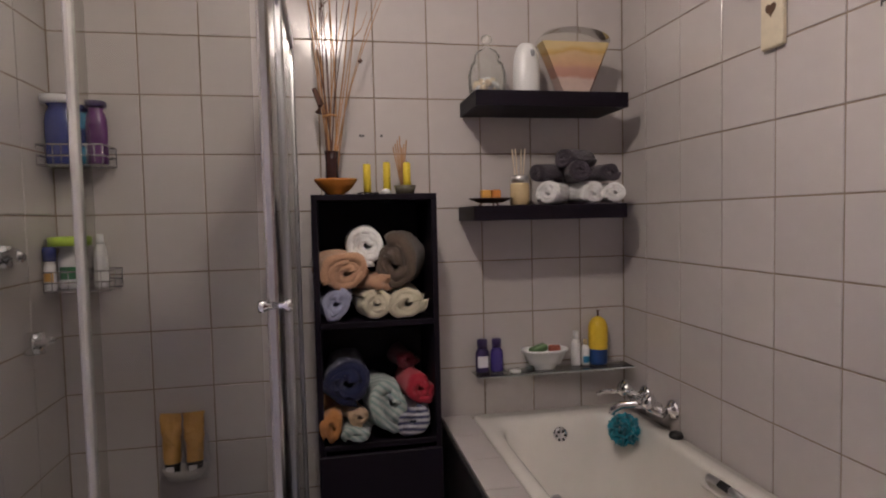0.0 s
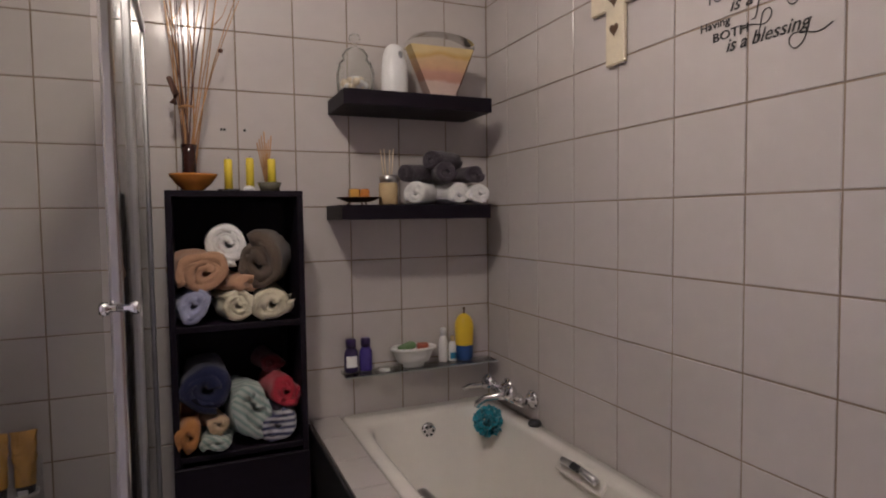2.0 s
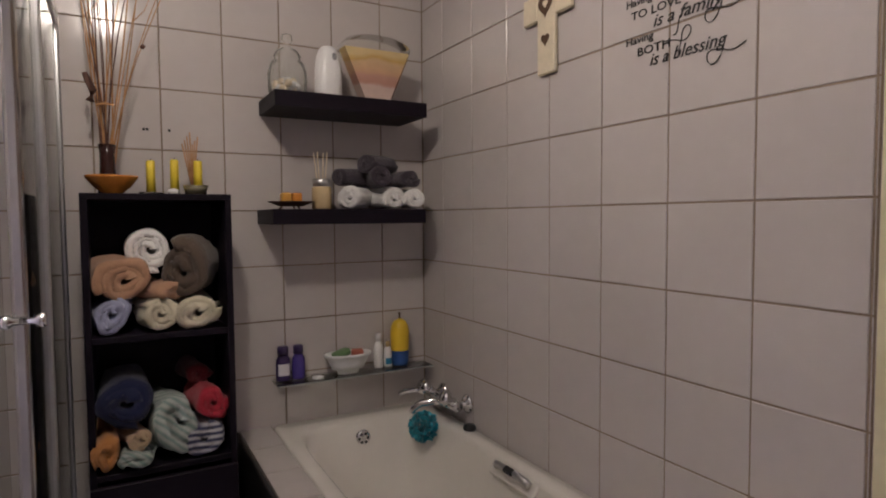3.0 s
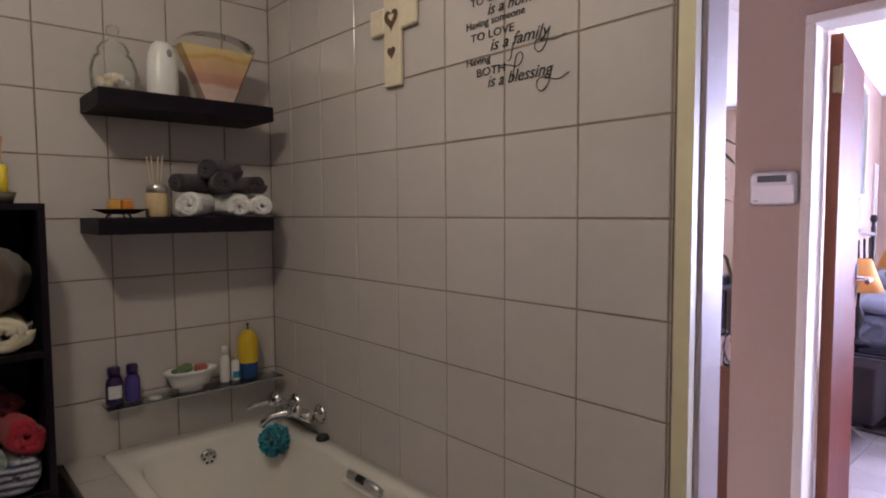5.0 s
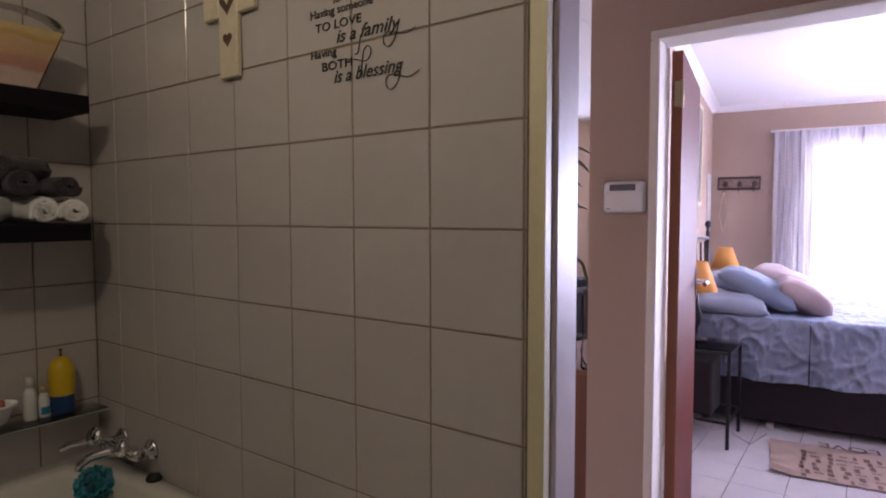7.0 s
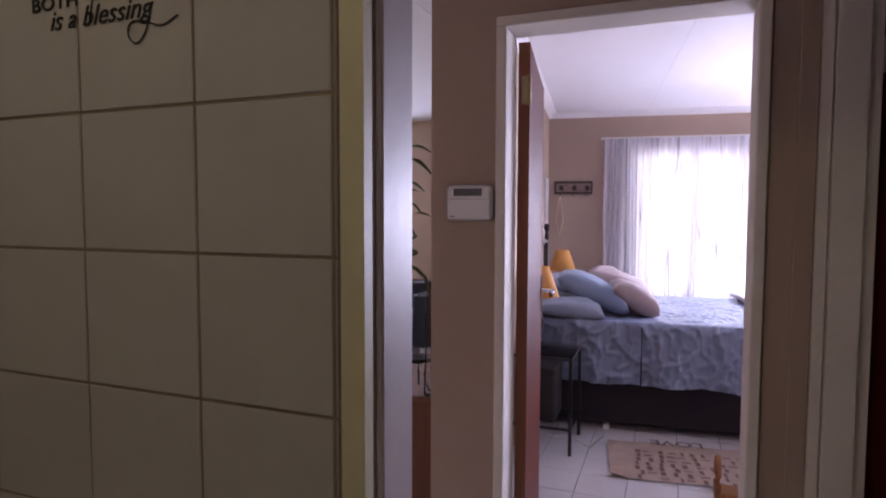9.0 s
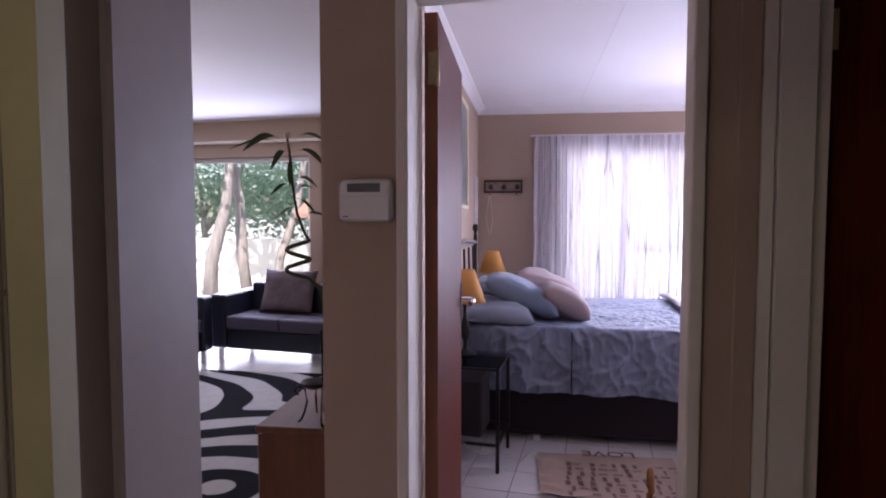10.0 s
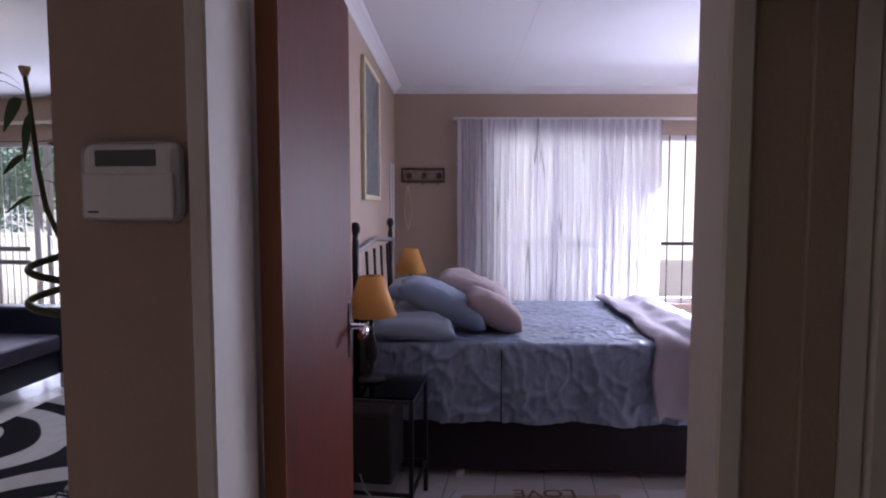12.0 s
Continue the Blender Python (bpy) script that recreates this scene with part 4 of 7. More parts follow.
def build_dispenser():
    d = thing("air_freshener", 0.766, 1.965, S1, "white plastic automatic air freshener dispenser", "air freshener")
    bm = bmesh.new()
    prof = [(0.90, 0.0), (0.98, 0.01), (1.0, 0.06), (0.97, 0.11), (0.86, 0.145), (0.66, 0.17), (0.4, 0.181), (0.0, 0.184)]
    lathe(bm, [(0, 0)] + [(0.048 * r, z) for r, z in prof], 32, squash=0.8)
    part("shell", bm, M_WHITEPLASTIC, d)
    bm = bmesh.new()
    lathe(bm, [(0.0, 0.006), (0.009, 0.006), (0.011, 0.0)], 20)
    o = part("nozzle", bm, mat("grey_plastic", (0.25, 0.25, 0.26), 0.4), d, "grey recessed spray nozzle")
    o.matrix_basis = pose(0.012, -0.029, 0.143, 68, 0, 0) @ Matrix.Diagonal((0.8, 1.3, 1, 1))


build_dispenser()


def sand_mat():
    m = mat("layered_sand", (0.6, 0.4, 0.25), 0.85, vary=0.1, scale=30, fine=200, bump=0.2, bump_scale=200)
    t = m.node_tree
    hsv = [n for n in t.nodes if n.bl_idname == "ShaderNodeHueSaturation"][0]
    co = t.nodes.new("ShaderNodeTexCoord")
    sep = t.nodes.new("ShaderNodeSeparateXYZ")
    t.links.new(co.outputs["Object"], sep.inputs[0])
    nz = t.nodes.new("ShaderNodeTexNoise")
    nz.inputs["Scale"].default_value, nz.inputs["Detail"].default_value = 9, 4
    t.links.new(co.outputs["Object"], nz.inputs["Vector"])
    ad = t.nodes.new("ShaderNodeMath")
    ad.operation = "MULTIPLY_ADD"
    ad.inputs[1].default_value = 0.05
    t.links.new(nz.outputs["Fac"], ad.inputs[0])
    t.links.new(sep.outputs["Z"], ad.inputs[2])
    rg = t.nodes.new("ShaderNodeMapRange")
    rg.inputs[1].default_value, rg.inputs[2].default_value = 0.025, 0.205
    t.links.new(ad.outputs[0], rg.inputs[0])
    cr = t.nodes.new("ShaderNodeValToRGB")
    stops = [(0.0, (0.62, 0.50, 0.44)), (0.30, (0.58, 0.44, 0.40)), (0.36, (0.46, 0.25, 0.19)), (0.50, (0.50, 0.29, 0.22)), (0.58, (0.58, 0.36, 0.22)), (0.78, (0.60, 0.42, 0.24)), (0.84, (0.56, 0.36, 0.12)), (0.93, (0.66, 0.52, 0.26))]
    while len(cr.color_ramp.elements) < len(stops):
        cr.color_ramp.elements.new(0.5)
    for e, (p, c) in zip(cr.color_ramp.elements, stops):
        e.position, e.color = p, (*c, 1)
    t.links.new(rg.outputs[0], cr.inputs[0])
    t.links.new(cr.outputs[0], hsv.inputs["Color"])
    return m


def wedge(w0, w1, d, z0, z1):
    bm = bmesh.new()
    a = [bm.verts.new((sx * w0, sy * d, z0)) for sx, sy in ((-1, -1), (1, -1), (1, 1), (-1, 1))]
    b = [bm.verts.new((sx * w1, sy * d, z1)) for sx, sy in ((-1, -1), (1, -1), (1, 1), (-1, 1))]
    for i in range(4):
        bm.faces.new((a[i], a[(i + 1) % 4], b[(i + 1) % 4], b[i]))
    bm.faces.new(a[::-1])
    bm.faces.new(b)
    return bm


def fan(w0, w1, d, z0, z1, rise, n=14):
    """A fan-shaped slab, narrow below, with an arched top."""
    bm = bmesh.new()
    outline = [(-w0, z0), (w0, z0)] + [(w1 * math.cos(math.pi * i / n), z1 + rise * math.sin(math.pi * i / n)) for i in range(n + 1)]
    a = [bm.verts.new((x, -d, z)) for x, z in outline]
    b = [bm.verts.new((x, d, z)) for x, z in outline]
    for i in range(len(outline)):
        j = (i + 1) % len(outline)
        bm.faces.new((a[i], b[i], b[j], a[j]))
    bm.faces.new(a)
    bm.faces.new(b[::-1])
    return bm


sv = thing("sand_vase", 0.938, 1.962, S1, "fan-shaped glass vase filled with layered coloured sand", "vase")
part("sand", wedge(0.045, 0.122, 0.030, 0.006, 0.186), sand_mat(), sv, "layered pink, orange and yellow sand")
o = part("glass", fan(0.047, 0.127, 0.034, 0.0, 0.194, 0.042), M_THINGLASS, sv, "clear glass walls with an arched top")
o.visible_shadow = False

th = thing("tealight_holder", 0.628, 1.965, S2, "amber glass tealight holder on a dark wire dish", "candle holder")
bm = bmesh.new()
lathe(bm, [(0, 0.010), (0.04, 0.010), (0.075, 0.024), (0.078, 0.026), (0.04, 0.013), (0, 0.013)], 30)
part("dish", bm, M_REEDDARK, th, "dark shallow dish")
for a in (30, 150, 270):
    bm = bmesh.new()
    tube(bm, [(0.03 * math.cos(radians(a)), 0.03 * math.sin(radians(a)), 0.011), (0.042 * math.cos(radians(a)), 0.042 * math.sin(radians(a)), 0)], 0.003, 6)
    part("foot", bm, M_REEDDARK, th)
for x in (-0.018, 0.018):
    part("glass_cube", new_box(x - 0.017, x + 0.017, -0.018, 0.018, 0.014, 0.056, 0.006, 2), M_AMBERGLASS if x > 0 else mat("honey_glass", (0.62, 0.33, 0.06), 0.15, coat=0.5), th, "amber glass cube")

rd = thing("reed_diffuser", 0.737, 1.97, S2, "beige glass reed diffuser with metal collar and reeds", "diffuser")
bm = bmesh.new()
lathe(bm, [(0, 0), (0.031, 0), (0.034, 0.004), (0.034, 0.070), (0.030, 0.079), (0, 0.079)], 28)
part("bottle", bm, M_BEIGEWAX, rd)
bm = bmesh.new()
lathe(bm, [(0, 0.078), (0.031, 0.078), (0.031, 0.102), (0.027, 0.104), (0.027, 0.096), (0, 0.096)], 24)
part("collar", bm, M_STEEL, rd, "brushed metal collar")
for k, (dx, dy) in enumerate(((-0.027, 0.0), (-0.010, 0.012), (0.006, -0.004), (0.024, 0.008), (0.014, 0.02))):
    bm = bmesh.new()
    tube(bm, [(0.3 * dx, 0.3 * dy, 0.02), (dx, dy, 0.195 + 0.004 * (k % 2))], 0.0021, 6)
    part("reed", bm, M_PALEREED, rd)

GW, GG = "white towels on the shelf", "charcoal towels on the shelf"
towel_roll("towel", 0.862, 1.965, S2, 0.17, 0.047, M_TW_WHITE, "white rolled face towel on the floating shelf", -38, 0.95, 2.6, 0.10, GW, 21)
towel_roll("towel", 0.975, 1.965, S2, 0.18, 0.047, M_TW_WHITE, "white rolled face towel facing into the room", 2, 0.96, 2.6, 0.10, GW, 22)
towel_roll("towel", 1.068, 1.955, S2, 0.18, 0.046, M_TW_WHITE, "white rolled face towel at the shelf end", -14, 0.88, 2.6, 0.10, GW, 23)
towel_roll("towel", 0.858, 1.985, S2 + 0.078, 0.15, 0.037, M_TW_GREY, "charcoal rolled face towel lying crosswise", -62, 0.95, 2.8, 0.09, GG, 24)
towel_roll("towel", 0.938, 1.955, S2 + 0.076, 0.17, 0.043, M_TW_GREY, "charcoal rolled face towel on the white rolls", -10, 0.95, 3.0, 0.09, GG, 25)
towel_roll("towel", 1.035, 1.965, S2 + 0.076, 0.17, 0.040, M_TW_GREY, "charcoal rolled face towel on the white rolls", 4, 0.90, 3.0, 0.09, GG, 26)
towel_roll("towel", 0.950, 1.975, S2 + 0.126, 0.16, 0.042, M_TW_GREY, "charcoal rolled face towel on top of the stack", -56, 0.90, 3.0, 0.09, GG, 27)


# ---- bathroom: glass shelf ----
gs = thing("glass_shelf", 0.875, 2.04, 0.788, "narrow clear glass shelf over the bath", "shelf")
o = part("pane", new_box(-0.298, 0.306, -0.055, 0.050, 0.001, 0.007, 0.0015), glass_mat("green_edge_glass", (0.94, 0.965, 0.955), thin=True, ior=1.45), gs, "clear glass pane with green edge")
part("front_edge", new_box(-0.298, 0.306, -0.0575, -0.0552, 0.002, 0.007), mat("glass_edge", (0.36, 0.38, 0.37), 0.15, vary=0.05, coat=0.5), gs, "greenish ground edge")
for x in (-0.24, 0.24):
    part("bracket", new_box(x - 0.012, x + 0.012, 0.028, 0.058, -0.012, 0.0, 0.003), M_CHROME, gs, "chrome bracket")
GZ = 0.7955
bottle("violet_bottle", 0.612, 2.058, GZ, 0.052, 0.034, 0.122, M_DKPURPLE, M_DKPURPLE, "dark violet bottle with pale label on the glass shelf", 0.6, 0.03, band=(0.16, 0.5, M_LABEL))
bottle("violet_bottle", 0.667, 2.058, GZ, 0.048, 0.034, 0.122, M_PURPLE, M_DKPURPLE, "violet bottle with dark cap on the glass shelf", 0.6, 0.03)
bottle("pump_bottle", 0.980, 2.06, GZ, 0.036, 0.036, 0.132, M_WHITEPLASTIC, M_LABEL, "slim white spray bottle on the glass shelf", 0.5, 0.03)
bottle("small_bottle", 1.018, 2.058, GZ, 0.032, 0.028, 0.098, M_WHITEPLASTIC, M_BEIGEWAX, "small white bottle with turquoise label", 0.4, 0.02, band=(0.1, 0.35, M_TURQ))
bm = bmesh.new()
lathe(bm, [(0, 0), (0.040, 0), (0.042, 0.012), (0.060, 0.018), (0.070, 0.036), (0.079, 0.060), (0.090, 0.066), (0.092, 0.073), (0.088, 0.076), (0.076, 0.070), (0.058, 0.036), (0, 0.030)], 40, squash=0.6)
solid("soap_bowl", bm, M_WHITEPLASTIC, "white footed soap bowl on the glass shelf", "soap dish", at=(0.850, 2.044, GZ))
solid("soap_bar", new_box(-0.033, 0.033, -0.02, 0.02, 0, 0.026, 0.009, 3), M_SOAPGREEN, "green bar of soap in the white bowl", "soap", at=(0.822, 2.03, GZ + 0.066), rz=12, smooth=True, ry=-14)
solid("soap_bar", new_box(-0.022, 0.022, -0.018, 0.018, 0, 0.024, 0.006, 3), M_SOAPRED, "red-brown bar of soap in the white bowl", "soap", at=(0.882, 2.03, GZ + 0.064), rz=-15, smooth=True)
bm = bmesh.new()
lathe(bm, [(0, 0), (0.020, 0), (0.021, 0.005), (0, 0.007)], 22)
solid("white_disc", bm, M_WHITEPLASTIC, "small flat white soap disc", "soap", at=(0.728, 2.025, GZ))
bm = bmesh.new()
lathe(bm, [(0, 0), (0.030, 0), (0.034, 0.012), (0.035, 0.06), (0.037, 0.10), (0.037, 0.135), (0.033, 0.156), (0.024, 0.172), (0.011, 0.181), (0.004, 0.183), (0.003, 0.198), (0.007, 0.204), (0, 0.208)], 28)
toy = solid("toy_bottle", bm, M_TOYYELLOW, "yellow and blue rounded bath toy bottle", "toy", at=(1.070, 2.058, GZ), smooth=True)
toy.data.materials.append(mat("blue_vinyl", (0.02, 0.07, 0.24), 0.4, vary=0.05))
toy.data.materials.append(M_BROWNMOTIF)
for p in toy.data.polygons:
    zc = p.center.z
    p.material_index = 1 if zc < 0.055 else (2 if 0.128 < zc < 0.133 or zc > 0.1825 else 0)


# ---- bathroom: cross and lettering on the tiles ----
cr = thing("wall_cross", 1.199, 1.298, 1.896, "cream wooden cross with brown cut hearts", "cross", rz=-90)
part("upright", new_box(-0.038, 0.038, -0.016, -0.001, -0.118, 0.225, 0.003), M_PALEWOOD, cr)
for x0, x1 in ((-0.105, -0.0385), (0.0385, 0.105)):
    part("arm", new_box(x0, x1, -0.016, -0.001, 0.038, 0.112, 0.003), M_PALEWOOD, cr)


def heart(w, t=0.0015):
    bm = bmesh.new()
    pts = []
    for i in range(28):
        a = 2 * math.pi * i / 28
        pts.append((w * math.sin(a) ** 3, 0.066 * w * (13 * math.cos(a) - 5 * math.cos(2 * a) - 2 * math.cos(3 * a) - math.cos(4 * a))))
    f = [bm.verts.new((x, -t, z)) for x, z in pts]
    b = [bm.verts.new((x, 0, z)) for x, z in pts]
    bm.faces.new(f)
    for i in range(28):
        bm.faces.new((f[i], f[(i + 1) % 28], b[(i + 1) % 28], b[i]))
    return bm


hb = part("heart", heart(0.031), M_BROWNMOTIF, cr, "dark brown cut heart")
hb.matrix_basis = pose(0, -0.0165, 0.072)
h2 = part("heart", heart(0.011), M_PALEWOOD, hb, "small pale heart inside")
h2.matrix_basis = pose(0.002, -0.0016, 0.004)
h3 = part("heart", heart(0.018), M_BROWNMOTIF, cr, "dark brown cut heart")
h3.matrix_basis = pose(0, -0.0165, -0.022)
h4 = part("heart", heart(0.013), M_BROWNMOTIF, cr, "dark brown cut heart")
h4.matrix_basis = pose(0, -0.0165, 0.165)


def words(text, size, shear=0.0, squeeze=1.0, bold=0.0):
    """Built-in lettering as a thin mesh in the xz plane, facing -y."""
    cu = bpy.data.curves.new("lettering", "FONT")
    cu.body, cu.size, cu.shear, cu.extrude, cu.offset = text, size, shear, 0.0004, bold
    cu.resolution_u = 3
    tmp = new("lettering", cu)
    me = bpy.data.meshes.new_from_object(tmp)
    bpy.data.objects.remove(tmp)
    bpy.data.curves.remove(cu)
    me.transform(Matrix.Rotation(radians(90), 4, "X") @ Matrix.Diagonal((squeeze, 1, 1, 1)))
    return me


quote = thing("wall_lettering", 1.1985, 0.989, 1.693, "black vinyl lettering of a family quote on the tiles", "lettering", rz=-90)


def put_words(text, x, x1, z, size, shear=0.0):
    """A line of lettering from x to x1, one object for each letter."""
    me = words(text, size, shear, 1.0, 0.0002)
    u0, u1 = min(v.co.x for v in me.vertices), max(v.co.x for v in me.vertices)
    me.transform(Matrix.Diagonal(((x1 - x) / (u1 - u0), 1, 1, 1)) @ Matrix.Translation((-u0, 0, 0)))
    bm = bmesh.new()
    bm.from_mesh(me)
    bpy.data.meshes.remove(me)
    left = set(bm.faces)
    groups = []
    while left:
        stack, isle = [left.pop()], []
        while stack:
            f = stack.pop()
            isle.append(f)
            for e in f.edges:
                for g in e.link_faces:
                    if g in left:
                        left.discard(g)
                        stack.append(g)
        groups.append(isle)
    for isle in groups:
        out = bmesh.new()
        seen = {}
        for f in isle:
            vs = []
            for v in f.verts:
                if v not in seen:
                    seen[v] = out.verts.new(v.co)
                vs.append(seen[v])
            try:
                out.faces.new(vs)
            except ValueError:
                pass
        o = part("letter", out, M_INK, quote)
        o.matrix_basis = pose(x, 0, z)
    bm.free()


put_words("TO GO", -0.004, 0.098, 0.231, 0.027)
put_words("is a home", 0.054, 0.212, 0.200, 0.038, 0.32)
put_words("Having someone", -0.019, 0.171, 0.177, 0.026)
put_words("TO LOVE", -0.004, 0.138, 0.145, 0.027)
put_words("is a family", 0.063, 0.245, 0.113, 0.040, 0.32)
put_words("Having", -0.019, 0.063, 0.088, 0.026)
put_words("BOTH", 0.017, 0.110, 0.057, 0.028)
put_words("is a blessing", 0.054, 0.252, 0.027, 0.040, 0.32)


def curl(points, radius=0.0011):
    """A pen stroke through points of the wall, smoothed."""
    for _ in range(3):
        q = [points[0]]
        for (x0, z0), (x1, z1) in zip(points, points[1:]):
            q += [(0.75 * x0 + 0.25 * x1, 0.75 * z0 + 0.25 * z1), (0.25 * x0 + 0.75 * x1, 0.25 * z0 + 0.75 * z1)]
        points = q + [points[-1]]
    bm = bmesh.new()
    tube(bm, [(x, -0.0006, z) for x, z in points], radius, 5)
    part("flourish", bm, M_INK, quote)


curl([(0.242, 0.128), (0.232, 0.094), (0.214, 0.078), (0.198, 0.090), (0.202, 0.112), (0.228, 0.108), (0.258, 0.098), (0.285, 0.108)])
curl([(0.249, 0.044), (0.240, 0.006), (0.220, -0.010), (0.204, 0.004), (0.208, 0.024), (0.236, 0.022), (0.266, 0.010), (0.294, 0.023)])
curl([(0.136, 0.118), (0.132, 0.098), (0.128, 0.080), (0.118, 0.080)])
curl([(0.089, 0.073), (0.120, 0.070), (0.152, 0.058), (0.168, 0.078), (0.160, 0.094), (0.144, 0.088), (0.140, 0.060), (0.133, 0.030)])
for x, z in ((0.262, 1.664), (0.272, 1.664), (0.337, 1.664)):
    solid("drill_hole", new_box(-0.004, 0.004, -0.0012, 0.001, -0.004, 0.004), M_BLACKRUBBER, "small dark drill hole in the tile", "hole", "holes in the tiles", at=(x - 0.07, 2.0985, z))
lamp_base = bmesh.new()
lathe(lamp_base, [(0, 0.0), (0.07, 0.0), (0.075, 0.03), (0.05, 0.045), (0, 0.05)], 24)
solid("lamp_holder", lamp_base, M_WHITEPLASTIC, "white round lamp holder on the ceiling", "lamp", at=(0.08, 0.80, CEIL - 0.05))

# ---- hall, bedroom, lounge and garden materials ----
M_QUILT = mat("blue_satin_quilt", (0.22, 0.27, 0.39), 0.30, vary=0.2, scale=5, fine=26, bump=0.8, bump_scale=14, spec=0.7, stretch=(1.2, 2.2, 0.8))
M_PILLOWBLUE = mat("pale_blue_cotton", (0.25, 0.30, 0.40), 0.8, vary=0.08, scale=6, fine=160, bump=0.15, bump_scale=180, sheen=0.2)
M_CUSHIONBLUE = mat("slate_blue_cotton", (0.19, 0.25, 0.36), 0.8, vary=0.1, scale=6, fine=160, bump=0.15, bump_scale=180, sheen=0.2)
M_PILLOWMAUVE = mat("mauve_cotton", (0.38, 0.30, 0.31), 0.8, vary=0.12, scale=8, fine=160, bump=0.15, bump_scale=180, sheen=0.2)
M_THROW = mat("grey_mauve_throw", (0.33, 0.28, 0.33), 0.9, vary=0.12, scale=10, fine=180, bump=0.3, bump_scale=120, sheen=0.3)
M_BEDBASE = mat("dark_bed_valance", (0.020, 0.014, 0.022), 0.9, vary=0.2)
M_IRON = mat("black_iron", (0.015, 0.014, 0.016), 0.4, metal=0.3, vary=0.2)
M_GREYMETAL = mat("grey_metal", (0.30, 0.30, 0.33), 0.4, metal=0.6, vary=0.1)
M_SHADE = mat("mustard_lampshade", (0.62, 0.30, 0.08), 0.85, vary=0.08, scale=6, fine=140, bump=0.1)
M_SHEER = sheer_mat("sheer_curtain", (0.74, 0.72, 0.78), 0.07)
M_BLUECURTAIN = mat("slate_blue_curtain", (0.10, 0.115, 0.185), 0.85, vary=0.15, scale=5, fine=120, bump=0.15, sheen=0.2)
M_RACK = mat("dark_wood_rack", (0.06, 0.035, 0.03), 0.6, vary=0.25, scale=8)
M_MAT = mat("tan_woven_mat", (0.45, 0.35, 0.29), 0.95, vary=0.14, scale=9, fine=160, bump=0.35, bump_scale=200)
M_MATINK = mat("dark_mat_print", (0.20, 0.125, 0.11), 0.95, vary=0.2, scale=60)
M_WICKER = mat("orange_brown_cane", (0.30, 0.125, 0.035), 0.55, vary=0.3, scale=30, bump=0.2)
M_ALU = mat("white_powder_coated_aluminium", (0.72, 0.71, 0.71), 0.4, vary=0.04)
M_SOFACUSHION = mat("dark_mauve_seat_cloth", (0.050, 0.044, 0.075), 0.5, vary=0.15, scale=6, fine=140, bump=0.15)
M_CABINET = mat("orange_brown_cabinet_wood", (0.16, 0.055, 0.023), 0.35, vary=0.25, scale=4, fine=20, bump=0.04, stretch=(7, 7, 0.7))
M_CABTOP = mat("polished_cabinet_top", (0.20, 0.10, 0.06), 0.55, spec=0.12, vary=0.2, scale=4, fine=30, stretch=(0.7, 7, 1))
M_STEM = mat("green_brown_stem", (0.055, 0.060, 0.022), 0.5, vary=0.25, scale=30)
M_LEAF = mat("dark_green_leaf", (0.035, 0.075, 0.02), 0.4, vary=0.25, scale=20)
M_BOOKSHELF = mat("cream_laminate", (0.66, 0.54, 0.40), 0.5, vary=0.06)
M_SPEAKER = mat("black_box_cloth", (0.018, 0.014, 0.018), 0.8, vary=0.2)
M_PINK = mat("pink_cloth", (0.55, 0.17, 0.22), 0.85, vary=0.1, bump=0.1)
M_BARK = mat("grey_brown_bark", (0.40, 0.36, 0.34), 0.95, vary=0.3, scale=6, fine=40, bump=0.6, bump_scale=20, stretch=(3, 3, 0.6))
M_FOLIAGE = mat("garden_leaves", (0.10, 0.16, 0.12), 0.5, vary=0.45, scale=3, fine=20)
ft = M_FOLIAGE.node_tree
fm, fl = ft.nodes.new("ShaderNodeMixShader"), ft.nodes.new("ShaderNodeBsdfTranslucent")
fm.inputs[0].default_value, fl.inputs[0].default_value = 0.6, (0.34, 0.50, 0.38, 1)
fs = ft.nodes["Material Output"].inputs[0].links[0].from_socket
ft.links.new(fs, fm.inputs[1])
ft.links.new(fl.outputs[0], fm.inputs[2])
ft.links.new(fm.outputs[0], ft.nodes["Material Output"].inputs[0])
M_TERRACOTTA = mat("faded_roof_tile", (0.46, 0.27, 0.21), 0.85, vary=0.15, scale=5, fine=40, bump=0.2)
M_PINKWALL = mat("pink_plaster", (0.58, 0.40, 0.35), 0.9, vary=0.08, scale=3, bump=0.2)
M_LCD = mat("grey_lcd", (0.10, 0.11, 0.12), 0.25, vary=0.04)
M_BRASS = mat("painted_brass", (0.45, 0.36, 0.20), 0.45, metal=0.5, vary=0.15)


def floral_mat():
    m = mat("floral_cushion_cloth", (0.5, 0.48, 0.54), 0.85, vary=0.06, bump=0.15, bump_scale=180)
    t = m.node_tree
    hsv = [n for n in t.nodes if n.bl_idname == "ShaderNodeHueSaturation"][0]
    co = t.nodes.new("ShaderNodeTexCoord")
    vo = t.nodes.new("ShaderNodeTexVoronoi")
    vo.inputs["Scale"].default_value = 11
    t.links.new(co.outputs["Object"], vo.inputs["Vector"])
    cr = t.nodes.new("ShaderNodeValToRGB")
    cr.color_ramp.elements[0].position, cr.color_ramp.elements[0].color = 0.30, (0.20, 0.18, 0.24, 1)
    cr.color_ramp.elements[1].position, cr.color_ramp.elements[1].color = 0.52, (0.40, 0.39, 0.45, 1)
    t.links.new(vo.outputs["Distance"], cr.inputs[0])
    t.links.new(cr.outputs[0], hsv.inputs["Color"])
    return m


